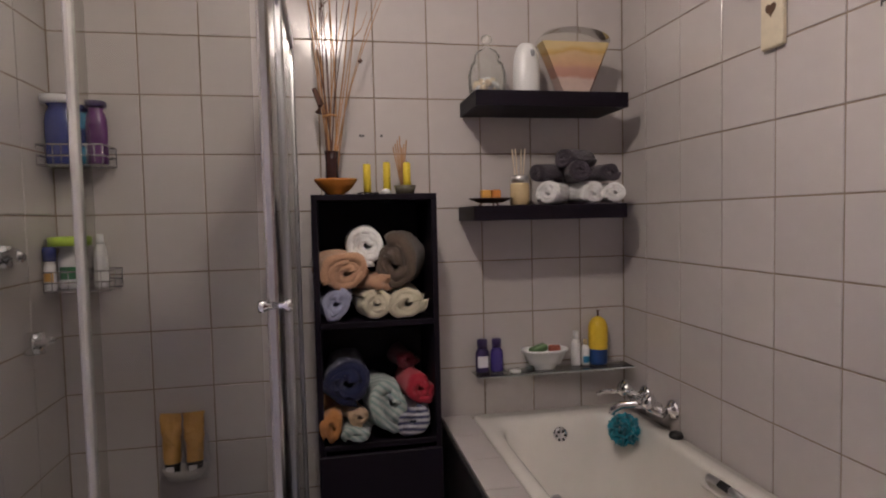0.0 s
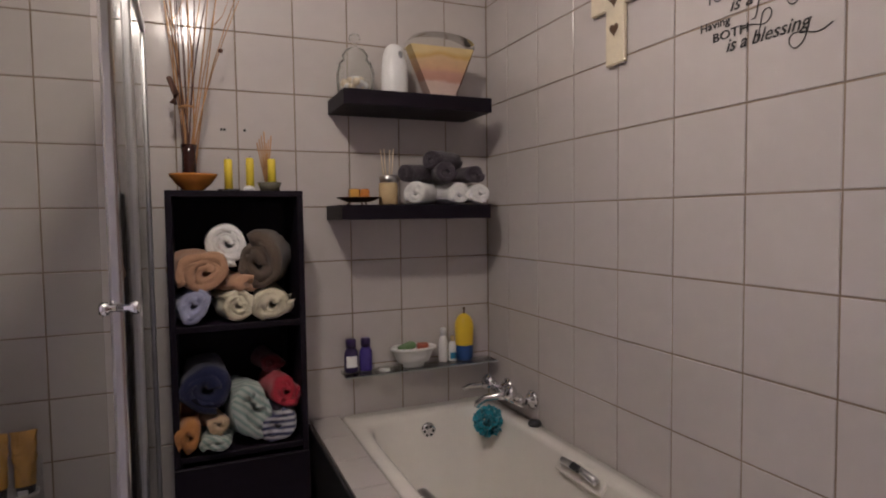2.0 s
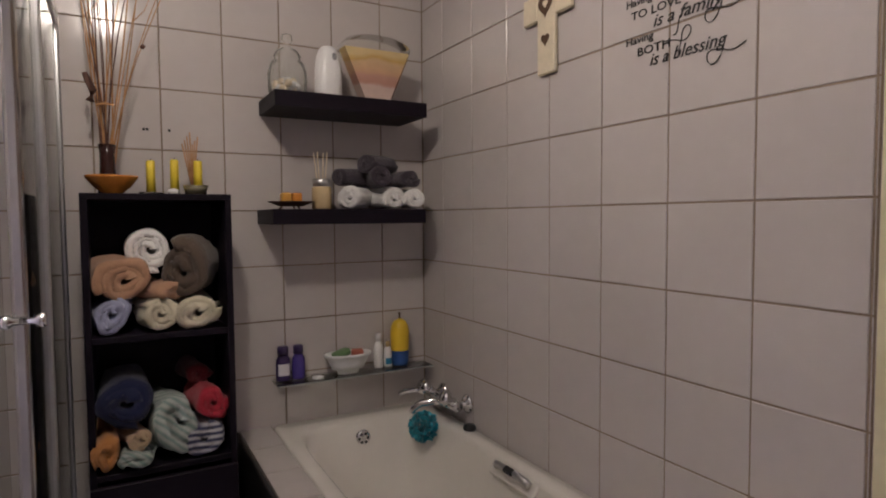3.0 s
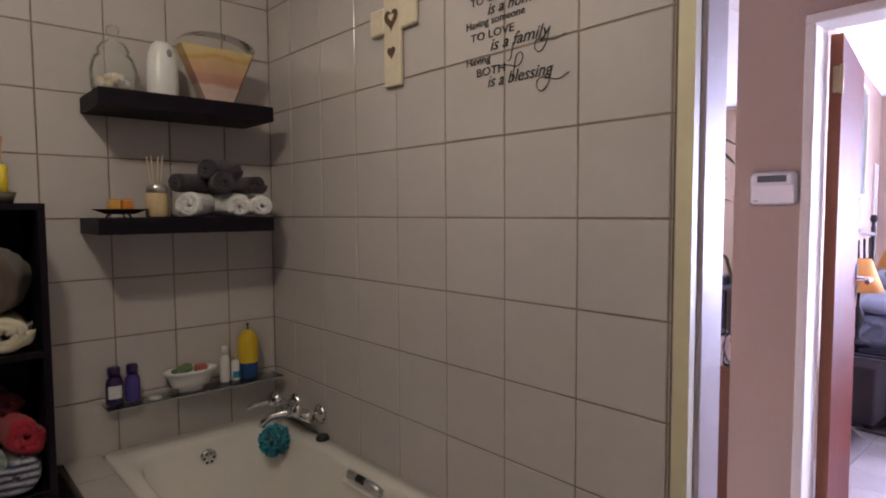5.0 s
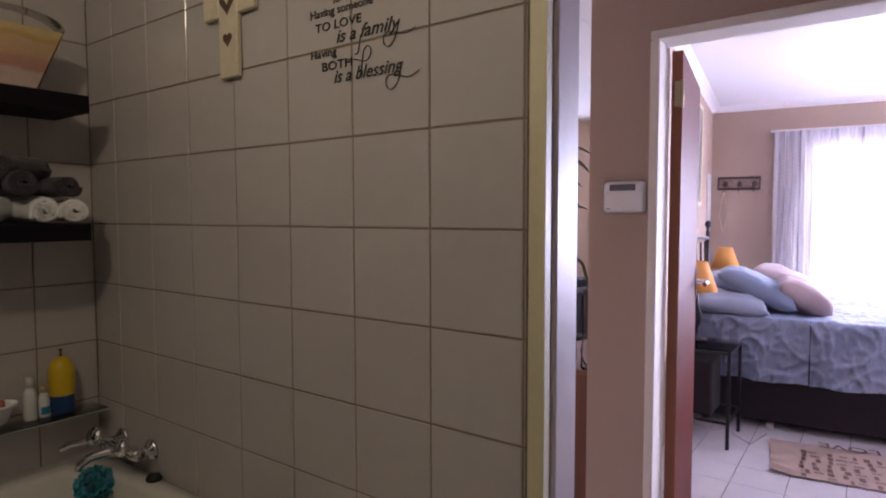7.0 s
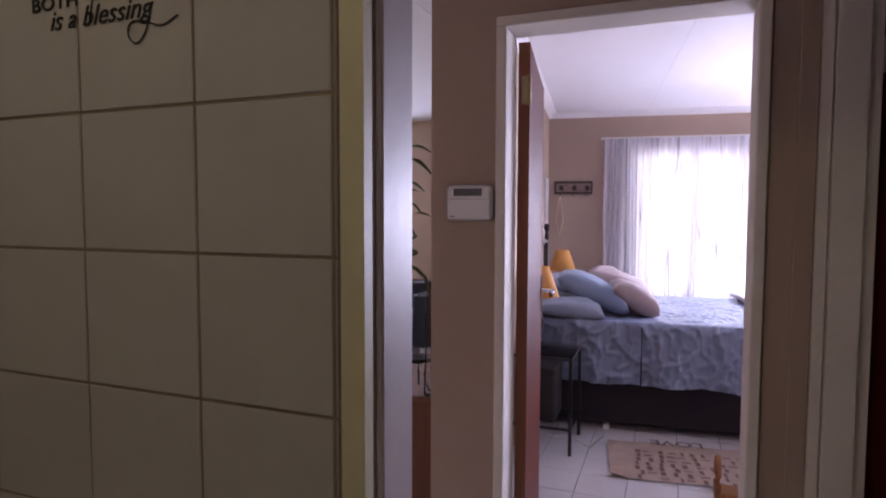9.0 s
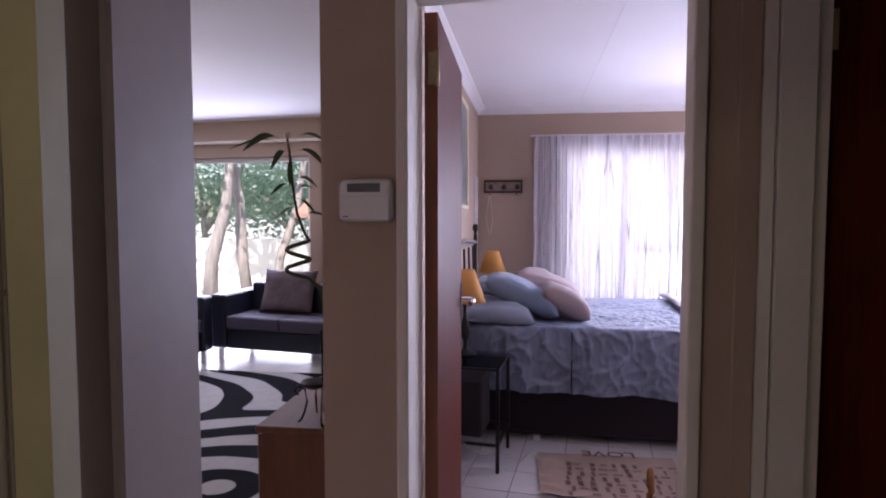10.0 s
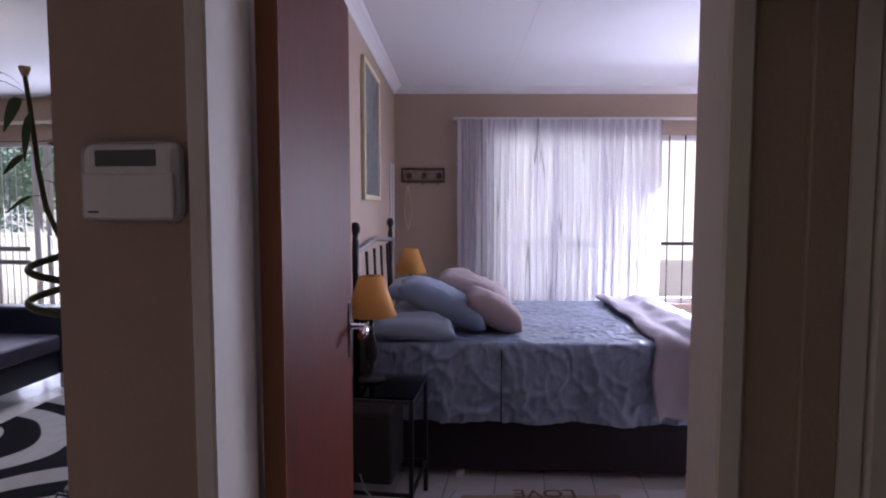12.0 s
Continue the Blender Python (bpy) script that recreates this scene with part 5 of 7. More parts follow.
def zebra_mat(c1, c2, step):
    """Bold dark bands round two centres of the rug."""
    m = mat("black_white_rug_pile", (0.5, 0.5, 0.5), 0.95, spec=0.05, vary=0.1, scale=12, fine=220, bump=0.4, bump_scale=240)
    t = m.node_tree
    hsv = [n for n in t.nodes if n.bl_idname == "ShaderNodeHueSaturation"][0]
    co = t.nodes.new("ShaderNodeTexCoord")
    nz = t.nodes.new("ShaderNodeTexNoise")
    nz.inputs["Scale"].default_value, nz.inputs["Detail"].default_value = 1.3, 1
    t.links.new(co.outputs["Object"], nz.inputs["Vector"])
    ds = []
    for c, sc in ((c1, (1.35, 0.72, 1)), (c2, (1.0, 0.9, 1))):
        sb = t.nodes.new("ShaderNodeVectorMath")
        sb.operation = "SUBTRACT"
        sb.inputs[1].default_value = (*c, 0)
        t.links.new(co.outputs["Object"], sb.inputs[0])
        ml = t.nodes.new("ShaderNodeVectorMath")
        ml.operation = "MULTIPLY"
        ml.inputs[1].default_value = (sc[0], sc[1], 0)
        t.links.new(sb.outputs[0], ml.inputs[0])
        ln = t.nodes.new("ShaderNodeVectorMath")
        ln.operation = "LENGTH"
        t.links.new(ml.outputs[0], ln.inputs[0])
        ds.append(ln.outputs["Value"])
    mn = t.nodes.new("ShaderNodeMath")
    mn.operation = "SMOOTH_MIN"
    mn.inputs[2].default_value = 0.12
    t.links.new(ds[0], mn.inputs[0])
    t.links.new(ds[1], mn.inputs[1])
    ad = t.nodes.new("ShaderNodeMath")
    ad.operation = "MULTIPLY_ADD"
    ad.inputs[1].default_value = 0.22
    t.links.new(nz.outputs["Fac"], ad.inputs[0])
    t.links.new(mn.outputs[0], ad.inputs[2])
    sn = t.nodes.new("ShaderNodeMath")
    sn.operation = "MULTIPLY"
    sn.inputs[1].default_value = 2 * math.pi / step
    t.links.new(ad.outputs[0], sn.inputs[0])
    s2 = t.nodes.new("ShaderNodeMath")
    s2.operation = "SINE"
    t.links.new(sn.outputs[0], s2.inputs[0])
    cr = t.nodes.new("ShaderNodeValToRGB")
    cr.color_ramp.elements[0].position, cr.color_ramp.elements[0].color = 0.46, (0.008, 0.008, 0.012, 1)
    cr.color_ramp.elements[1].position, cr.color_ramp.elements[1].color = 0.52, (0.40, 0.40, 0.415, 1)
    mr = t.nodes.new("ShaderNodeMapRange")
    mr.inputs[1].default_value, mr.inputs[2].default_value = -1, 1
    t.links.new(s2.outputs[0], mr.inputs[0])
    t.links.new(mr.outputs[0], cr.inputs[0])
    t.links.new(cr.outputs[0], hsv.inputs["Color"])
    return m


# ---- hall ----
def build_keypad():
    k = thing("alarm_keypad", KX, 0.680, 1.492, "white alarm keypad with grey display on the taupe wall", "keypad", rz=-90)
    bm = bmesh.new()
    box(bm, -0.076, 0.076, -0.024, -0.001, -0.057, 0.057, 0.018, 4)
    part("case", bm, M_WHITEPLASTIC, k, smooth=False)
    part("display", new_box(-0.050, 0.044, -0.0255, -0.0235, 0.022, 0.045, 0.001), M_LCD, k, "grey liquid crystal display")
    part("flap", new_box(-0.070, 0.070, -0.0265, -0.0238, -0.052, 0.013, 0.003), M_WHITEPLASTIC, k, "white keypad flap")
    part("mark", new_box(-0.062, -0.045, -0.0270, -0.0262, -0.044, -0.041), M_LCD, k, "tiny grey print")


build_keypad()


def hinge(parent, x, y, z, rz=0.0):
    bm = bmesh.new()
    lathe(bm, [(0, -0.05), (0.006, -0.05), (0.006, 0.05), (0, 0.05)], 10)
    box(bm, -0.001, 0.026, -0.0015, 0.0015, -0.045, 0.045)
    o = part("hinge", bm, M_BRASS, parent, "paint-flecked butt hinge")
    o.matrix_basis = pose(x, y, z, 0, 0, rz)


def lever(parent, x, y, z, side, flip):
    h = part("handle_plate", new_box(x - 0.02, x + 0.02, min(y, y + side * 0.006), max(y, y + side * 0.006), z - 0.09, z + 0.07, 0.002), M_CHROME, parent, "chrome handle plate")
    bm = bmesh.new()
    tube(bm, [(x, y + side * 0.006, z), (x, y + side * 0.048, z), (x + flip * 0.012, y + side * 0.056, z), (x + flip * 0.06, y + side * 0.056, z + 0.002), (x + flip * 0.115, y + side * 0.05, z - 0.004)], 0.0095, 10)
    part("lever", bm, M_CHROME, h, "curved chrome lever")


d1 = thing("bedroom_door", 2.535, EY1 - 0.042, 0.006, "red-brown wooden door standing wide open", "door", rz=7.9)
part("leaf", new_box(0.0, 0.735, 0.003, 0.041, 0, 2.015, 0.002), M_DOOR, d1)
part("edge_band", new_box(-0.003, -0.0002, 0.003, 0.041, 0, 2.015), M_DOOREDGE, d1, "orange-brown lipping")
lever(d1, 0.685, 0.003, 1.11, -1, -1)
for z in (0.22, 1.86):
    hinge(d1, -0.006, 0.004, z, 90)
d2 = thing("side_door", KX + 0.045, -0.405, 0.006, "dark red-brown wooden door in a cream frame", "door", rz=-90)
part("leaf", new_box(0.012, 0.66, 0.0, 0.04, 0, 2.015, 0.002), M_DOOR, d2)
part("edge_band", new_box(0.0, 0.0115, -0.003, 0.04, 0, 2.015), M_DOOREDGE, d2, "orange-brown lipping")
for z in (0.22, 1.86):
    hinge(d2, -0.002, -0.012, z, 0)
structure("door_lining", joined([(KX - 0.022, KX2, -0.374, -0.303, 0, DOOR_H + 0.001), (KX - 0.008, KX2, -0.404, -0.374, 0, DOOR_H)]), M_FRAME, "cream painted lining of the side door", "door frame")
structure("wall_nib", new_box(KX - 0.014, KX, -0.268, -0.222, 0, DOOR_H + 0.03, 0.002), M_TAUPE, "taupe painted nib between the doors", "wall")
# same cream as the door frame, with the bathroom lamp's yellow painted in
structure("tile_trim", joined([(BX1 - 0.0045, BX1 - 0.0018, DY1 - 0.021, DY1 + 0.011, 0, DOOR_H + 0.012), (BX1 - 0.0018, BX1 + 0.016, DY1 - 0.021, DY1 - 0.0003, 0, DOOR_H + 0.012)]), M_FRAMEYEL, "cream edge of the door frame, coloured lamplight yellow", "trim")
structure("strike_plate", new_box(BX1 + 0.02, BX1 + 0.045, DY1 - 0.0025, DY1, 1.02, 1.14), M_STEEL, "steel strike plate in the door frame", "plate")


# ---- bedroom ----
def build_bed():
    b = thing("bed", 4.58, 0.93, 0, "double bed under a crumpled blue satin quilt", "bed", rz=5.0)
    W, L, T, HEM = 1.40, 1.95, 0.755, 0.332
    part("base", new_box(0.05, W - 0.05, -L + 0.05, 0.02, 0.05, 0.42, 0.01), M_BEDBASE, b, "dark fabric bed base")
    for x in (0.12, W - 0.12):
        for y in (-L + 0.12, -0.08):
            bm = bmesh.new()
            lathe(bm, [(0, 0), (0.03, 0), (0.026, 0.05), (0, 0.05)], 12)
            o = part("leg", bm, M_IRON, b)
            o.matrix_basis = pose(x, y, 0)
    part("mattress", new_box(0.025, W - 0.025, -L + 0.03, 0.02, 0.421, T - 0.02, 0.04, 3), M_PILLOWBLUE, b)
    bm = bmesh.new()
    hang = T - HEM
    nu, nv = 190, 230
    rows = []
    for j in range(nv + 1):
        v = -(L + hang) * j / nv
        row = []
        for i in range(nu + 1):
            u = -hang + (W + 2 * hang) * i / nu
            ex = max(0, -u) + max(0, u - W)
            ey = max(0, -v - L)
            x = min(max(u, 0), W)
            y = max(v, -L)
            drop = max(ex, ey)
            r = 0.035                                   # rounded shoulder
            out = r * (1 - math.exp(-drop / r * 1.2))
            z = T - max(0.0, drop - 0.3 * r)
            sx = -1 if u < 0 else (1 if u > W else 0)
            fold = 0.016 * math.sin(13 * v + 3 * noise.noise(Vector((v * 2, 1, 5)))) * min(1, drop / 0.3) if sx else 0
            fold2 = 0.016 * math.sin(13 * u) * min(1, ey / 0.3)
            p = Vector((x + sx * (out + fold), y - (out + fold2 if ey > 0 else 0), z))
            q = Vector((u, v, 0))
            warp = noise.noise_vector(q * 2.2) * 0.12
            qa = Vector((q.x + q.y * 0.9, q.y - q.x * 0.8, 2.0)) + warp
            qb = Vector((q.x * 0.7 - q.y * 1.1, q.y * 0.9 + q.x * 0.9, 7.0)) - warp
            ridge = (1 - abs(noise.noise((q + warp) * 4.5 + Vector((3, 0, 0))))) ** 14 + 0.9 * (1 - abs(noise.noise(qa * 6.5))) ** 16 + 0.8 * (1 - abs(noise.noise(qb * 8.5))) ** 16
            amp = 0.022 if sx else 0.0065
            d = amp * (ridge - 0.35) + 0.010 * noise.noise(q * 3.0) + 0.0035 * noise.noise(q * 16)
            if sx:
                p.x -= -sx * d
            else:
                p.z += d
            if drop > hang - 0.02:
                p.z += 0.012 * noise.noise(Vector((v * 5, u * 5, 9)))
            row.append(bm.verts.new(p))
        rows.append(row)
    for a, c in zip(rows, rows[1:]):
        for i in range(nu):
            bm.faces.new((a[i], a[i + 1], c[i + 1], c[i]))
    q = part("quilt", bm, M_QUILT, b, "crumpled blue satin quilt", smooth=True)
    bm = bmesh.new()
    tube(bm, [(-0.052, -0.69, HEM + 0.01), (-0.055, -0.69, 0.5), (-0.052, -0.69, T - 0.05), (-0.02, -0.69, T - 0.004)], 0.004, 6)
    part("seam", bm, M_BEDBASE, b, "dark piped seam")
    # iron headboard
    for x in (0.04, W - 0.06):
        bm = bmesh.new()
        lathe(bm, [(0, 0), (0.017, 0), (0.017, 1.28), (0.013, 1.285), (0.013, 1.31), (0.024, 1.33), (0.026, 1.35), (0.018, 1.372), (0, 1.38)], 14)
        o = part("headboard_post", bm, M_IRON, b, "black iron post with ball finial")
        o.matrix_basis = pose(x, 0.075, 0)
    bm = bmesh.new()
    tube(bm, [(0.04, 0.075, 1.22), (0.35, 0.075, 1.24), (0.68, 0.075, 1.26), (1.0, 0.075, 1.24), (W - 0.06, 0.075, 1.22)], 0.015, 8)
    part("headboard_rail", bm, M_GREYMETAL, b, "grey metal top rail")
    bm = bmesh.new()
    tube(bm, [(0.04, 0.075, 0.80), (W - 0.06, 0.075, 0.80)], 0.010, 8)
    part("headboard_rail", bm, M_IRON, b)
    for k in range(5):
        x = 0.14 + k * 0.27
        bm = bmesh.new()
        tube(bm, [(x - 0.06, 0.075, 1.20), (x - 0.03, 0.075, 1.05), (x + 0.02, 0.075, 0.92), (x + 0.05, 0.075, 0.80)], 0.009, 7)
        part("headboard_bar", bm, M_IRON, b)
    return b


build_bed()


def pillow(name, w, d, h, material, label, at, rz=0.0, rx=0.0, ry=0.0, group="", seed=0, category="pillow", limp=0.1):
    bm = bmesh.new()
    n = 22
    top, bot = [], []
    for j in range(n + 1):
        rt, rb = [], []
        for i in range(n + 1):
            u, v = -1 + 2 * i / n, -1 + 2 * j / n
            e = max(0.0, 1 - abs(u) ** 2.6) ** 0.5 * max(0.0, 1 - abs(v) ** 2.6) ** 0.5
            x = w / 2 * u * (1 - 0.07 * (1 - v * v) * abs(u) ** 3)
            y = d / 2 * v * (1 - 0.07 * (1 - u * u) * abs(v) ** 3)
            q = Vector((x, y, seed * 3.7))
            zz = h / 2 * e ** 0.8
            w1 = limp * h * noise.noise(q * 7) * (0.3 + e)
            w2 = 0.05 * h * noise.noise(q * 22)
            rt.append(bm.verts.new((x, y, zz + w1 + w2)))
            rb.append(bm.verts.new((x, y, -zz * 0.8 + w1)) if 0 < i < n and 0 < j < n else rt[-1])
        top.append(rt)
        bot.append(rb)
    for j in range(n):
        for i in range(n):
            bm.faces.new((top[j][i], top[j][i + 1], top[j + 1][i + 1], top[j + 1][i]))
            f = (bot[j][i], bot[j + 1][i], bot[j + 1][i + 1], bot[j][i + 1])
            if len({v.index for v in f} | set(f)) >= 3 and not all(v in top[j] + top[j + 1] for v in f):
                bm.faces.new(f)
    return solid(name, bm, material, label, category, group, at=at, rz=rz, rx=rx, ry=ry, smooth=True)


GP = "pillows on the bed"
pillow("pillow", 0.50, 0.46, 0.15, M_PILLOWBLUE, "flat pale blue pillow at the bed's edge", (4.80, 0.73, 0.812), 8, 3, -4, GP, 1)
pillow("pillow", 0.52, 0.46, 0.17, M_PILLOWBLUE, "pale blue pillow at the far side", (5.62, 0.84, 0.862), 5, 9, 0, GP, 2)
pillow("pillow", 0.40, 0.54, 0.20, M_CUSHIONBLUE, "plump blue scatter cushion leaning on the pillows", (4.95, 0.60, 0.905), 8, 25, 0, GP, 3, limp=0.05)
pillow("pillow", 0.36, 0.36, 0.21, M_PILLOWMAUVE, "mauve scatter cushion leaning on the blue one", (5.00, 0.32, 0.862), 12, 30, 0, GP, 4, limp=0.06)
pillow("pillow", 0.44, 0.54, 0.22, M_PILLOWMAUVE, "mauve scatter cushion lying by the far pillow", (5.54, 0.46, 0.890), 4, 22, 0, GP, 5, limp=0.06)


def build_throw():
    bm = bmesh.new()
    nu, nv = 60, 30
    rows = []
    for j in range(nv + 1):
        v = j / nv
        row = []
        for i in range(nu + 1):
            u = -0.40 + 1.80 * i / nu
            ex = max(0, -u)
            x, z = max(u, 0), 0.792 - ex
            q = Vector((u, v, 4))
            p = Vector((x - (0.082 if ex > 0.03 else 0.055 * min(1, ex / 0.03)) + 0.02 * math.sin(9 * v + 4 * u) * min(1, ex * 4), -1.47 - 0.40 * v + 0.05 * noise.noise(q * 2.5), z + 0.012 * noise.noise(q * 6) + 0.016 * math.sin(11 * v + noise.noise(q * 3) * 2)))
            row.append(bm.verts.new(p))
        rows.append(row)
    for a, c in zip(rows, rows[1:]):
        for i in range(nu):
            bm.faces.new((a[i], a[i + 1], c[i + 1], c[i]))
    ob = solid("throw", bm, M_THROW, "grey-mauve throw folded over the foot of the bed", "blanket", at=(4.58, 0.93, 0), rz=5.0, smooth=True)
    md = ob.modifiers.new("thickness", "SOLIDIFY")
    md.thickness = 0.014


build_throw()


def build_side_table(x, y, label):
    t = thing("side_table", x, y, 0, label, "side table", "bedside tables")
    w, d, h = 0.19, 0.22, 0.60
    for sx in (-1, 1):
        for sy in (-1, 1):
            part("leg", new_box(sx * w - 0.01, sx * w + 0.01, sy * d - 0.01, sy * d + 0.01, 0, h, 0.002), M_IRON, t)
    for z in (0.15, h - 0.02):
        for sx in (-1, 1):
            part("rail", new_box(sx * w - 0.008, sx * w + 0.008, -d + 0.011, d - 0.011, z, z + 0.016, 0.002), M_IRON, t)
        for sy in (-1, 1):
            part("rail", new_box(-w + 0.011, w - 0.011, sy * d - 0.008, sy * d + 0.008, z, z + 0.016, 0.002), M_IRON, t)
    part("glass_top", new_box(-w - 0.012, w + 0.012, -d - 0.012, d + 0.012, h + 0.0005, h + 0.008, 0.002), M_THINGLASS, t, "clear glass table top")
    return t


build_side_table(4.32, 0.84, "black metal side table with glass top by the bed")
build_side_table(6.30, 0.97, "black metal side table with glass top behind the bed")
solid("black_box", new_box(-0.14, 0.14, -0.15, 0.15, 0, 0.34, 0.015, 2), M_SPEAKER, "black box standing on the table's lower rails", "box", at=(4.33, 0.875, 0.167))
bm = bmesh.new()
tube(bm, [(4.20, 0.88, 0.22), (4.115, 0.83, 0.175), (4.105, 0.76, 0.13), (4.105, 0.69, 0.115), (4.11, 0.64, 0.14), (4.16, 0.60, 0.10), (4.3, 0.52, 0.006), (4.55, 0.46, 0.005)], 0.004, 6)
solid("cable", bm, M_GREYCERAMIC, "white cable looping down from the table", "cable", smooth=True)
solid("plug_adaptor", new_box(-0.03, 0.03, -0.02, 0.02, 0, 0.035, 0.006, 2), M_LABEL, "white plug adaptor lying on the floor", "plug", at=(4.70, 0.46, 0.0))


def table_lamp(x, y, z, label):
    l = thing("table_lamp", x, y, z, label, "lamp", "bedside lamps")
    bm = bmesh.new()
    lathe(bm, [(0, 0), (0.065, 0), (0.067, 0.012), (0.03, 0.022), (0.012, 0.035), (0.011, 0.08), (0.026, 0.11), (0.032, 0.15), (0.022, 0.20), (0.010, 0.23), (0.009, 0.39), (0, 0.39)], 22)
    part("base", bm, M_IRON, l, "dark turned lamp base")
    bm = bmesh.new()
    lathe(bm, [(0.122, 0.322), (0.125, 0.322), (0.058, 0.515), (0.055, 0.515), (0.122, 0.322)], 32)
    part("shade", bm, M_SHADE, l, "mustard conical cloth shade")
    bm = bmesh.new()
    tube(bm, [(0, 0, 0.39), (0, 0, 0.45)], 0.012, 10)
    tube(bm, [(-0.057, 0, 0.51), (0.057, 0, 0.51)], 0.002, 5)
    part("lamp_holder", bm, M_IRON, l)


table_lamp(4.38, 0.865, 0.609, "bedside lamp with mustard shade on the glass table")
table_lamp(6.28, 1.04, 0.609, "bedside lamp with mustard shade behind the bed")

pc = thing("framed_picture", 5.25, partition_y(5.25), 1.50, "framed dark floral print on the bedroom wall", "picture", rz=6.6)
part("mount", new_box(-0.30, 0.30, -0.014, -0.004, 0.03, 0.79), mat("dark_floral_print", (0.16, 0.17, 0.17), 0.35, vary=0.8, scale=7, fine=20), pc, "dark print of pale flowers")
for b in ((-0.34, 0.34, 0.0, 0.032), (-0.34, 0.34, 0.788, 0.82)):
    part("frame_rail", new_box(b[0], b[1], -0.024, -0.001, b[2], b[3], 0.003), M_FRAMEYEL, pc)
for b in ((-0.34, -0.302), (0.302, 0.34)):
    part("frame_rail", new_box(b[0], b[1], -0.0235, -0.0015, 0.033, 0.787, 0.003), M_FRAMEYEL, pc)
for x in (6.34, 6.53):
    solid("wall_hanging", new_box(-0.035, 0.035, -0.012, -0.001, 0.0, 0.62, 0.002), M_LABEL, "narrow pale panel hung on the wall", "panel", "narrow wall panels", at=(x, partition_y(x), 1.20), rz=6.6)

rk = thing("hook_rack", FX, 1.015, 1.67, "dark wooden hook rack with hanging trinkets", "hook rack", rz=-90)
for z0, z1 in ((0.0, 0.022), (0.108, 0.13)):
    part("rail", new_box(-0.19, 0.19, -0.018, -0.001, z0, z1, 0.002), M_RACK, rk)
for x0 in (-0.19, 0.172):
    part("stile", new_box(x0, x0 + 0.018, -0.018, -0.001, 0.0225, 0.1075, 0.002), M_RACK, rk)
part("back", new_box(-0.171, 0.171, -0.008, -0.002, 0.023, 0.107), mat("mesh_backing", (0.27, 0.20, 0.17), 0.8, vary=0.4, scale=40), rk, "wire mesh backing")
for x in (-0.13, 0.0, 0.13):
    bm = bmesh.new()
    tube(bm, [(x, -0.018, 0.02), (x, -0.03, -0.012), (x, -0.045, -0.02), (x, -0.05, -0.005)], 0.004, 6)
    part("hook", bm, M_IRON, rk)
    bm = bmesh.new()
    lathe(bm, [(0, 0), (0.018, 0.004), (0.026, 0.02), (0.012, 0.05), (0, 0.055)], 12, at=(x + 0.01, -0.016, 0.035), squash=0.4)
    part("ornament", bm, M_RACK, rk, "small dark ornament")
ch = thing("bead_chain", FX - 0.03, 1.145, 1.655, "string of pale beads hanging from a hook", "beads")
for side in (-1, 1):
    bm = bmesh.new()
    tube(bm, [(0, 0.0, 0), (0.0, side * 0.02, -0.12), (0.0, side * 0.035, -0.24), (0.0, side * 0.012, -0.36), (0.0, 0.0, -0.40)], 0.0026, 6)
    part("strand", bm, M_PALEREED, ch)
for o in (rk, ch):
    o.matrix_world = AWRY @ o.matrix_world


def curtain(name, y0, y1, z0, z1, x, folds, depth, material, label, group="", pleat=True, seed=0, gather=0.0):
    """Hanging cloth with a pleated heading and uneven folds."""
    bm = bmesh.new()
    n, m = folds * 14, 26
    rows = []
    for j in range(m + 1):
        f = j / m
        z = z1 + (z0 - z1) * f
        row = []
        for i in range(n + 1):
            s = i / n
            ph = folds * 2 * math.pi * s + 1.6 * noise.noise(Vector((s * 5, f * 1.5, seed))) * min(1, f * 3)
            a = depth * (0.55 + 0.45 * min(1, f * 6)) * (1 + 0.5 * noise.noise(Vector((s * 9, f * 2, seed + 5))))
            yy = y0 + (y1 - y0) * s
            yy += gather * f * (s - 0.5) + 0.012 * noise.noise(Vector((s * 20, f * 3, seed + 9))) * f
            row.append(bm.verts.new((x + a * math.sin(ph) + 0.25 * a * math.sin(2.3 * ph + 4 * f), yy, z)))
        rows.append(row)
    for a, c in zip(rows, rows[1:]):
        for i in range(n):
            bm.faces.new((a[i], a[i + 1], c[i + 1], c[i]))
    cu = thing(name, 0, 0, 0, label, "curtain", group)
    part("cloth", bm, material, cu, smooth=True)
    if pleat:
        bm = bmesh.new()
        lo, hi = [], []
        for i in range(n + 1):
            s = i / n
            xx = x - 0.006 + depth * 0.6 * math.sin(folds * 2 * math.pi * s) - 0.004
            lo.append(bm.verts.new((xx - 0.004, y0 + (y1 - y0) * s, z1 - 0.085)))
            hi.append(bm.verts.new((xx, y0 + (y1 - y0) * s, z1 + 0.005)))
        for i in range(n):
            bm.faces.new((lo[i], lo[i + 1], hi[i + 1], hi[i]))
        part("heading_tape", bm, material, cu, smooth=True)
    return cu


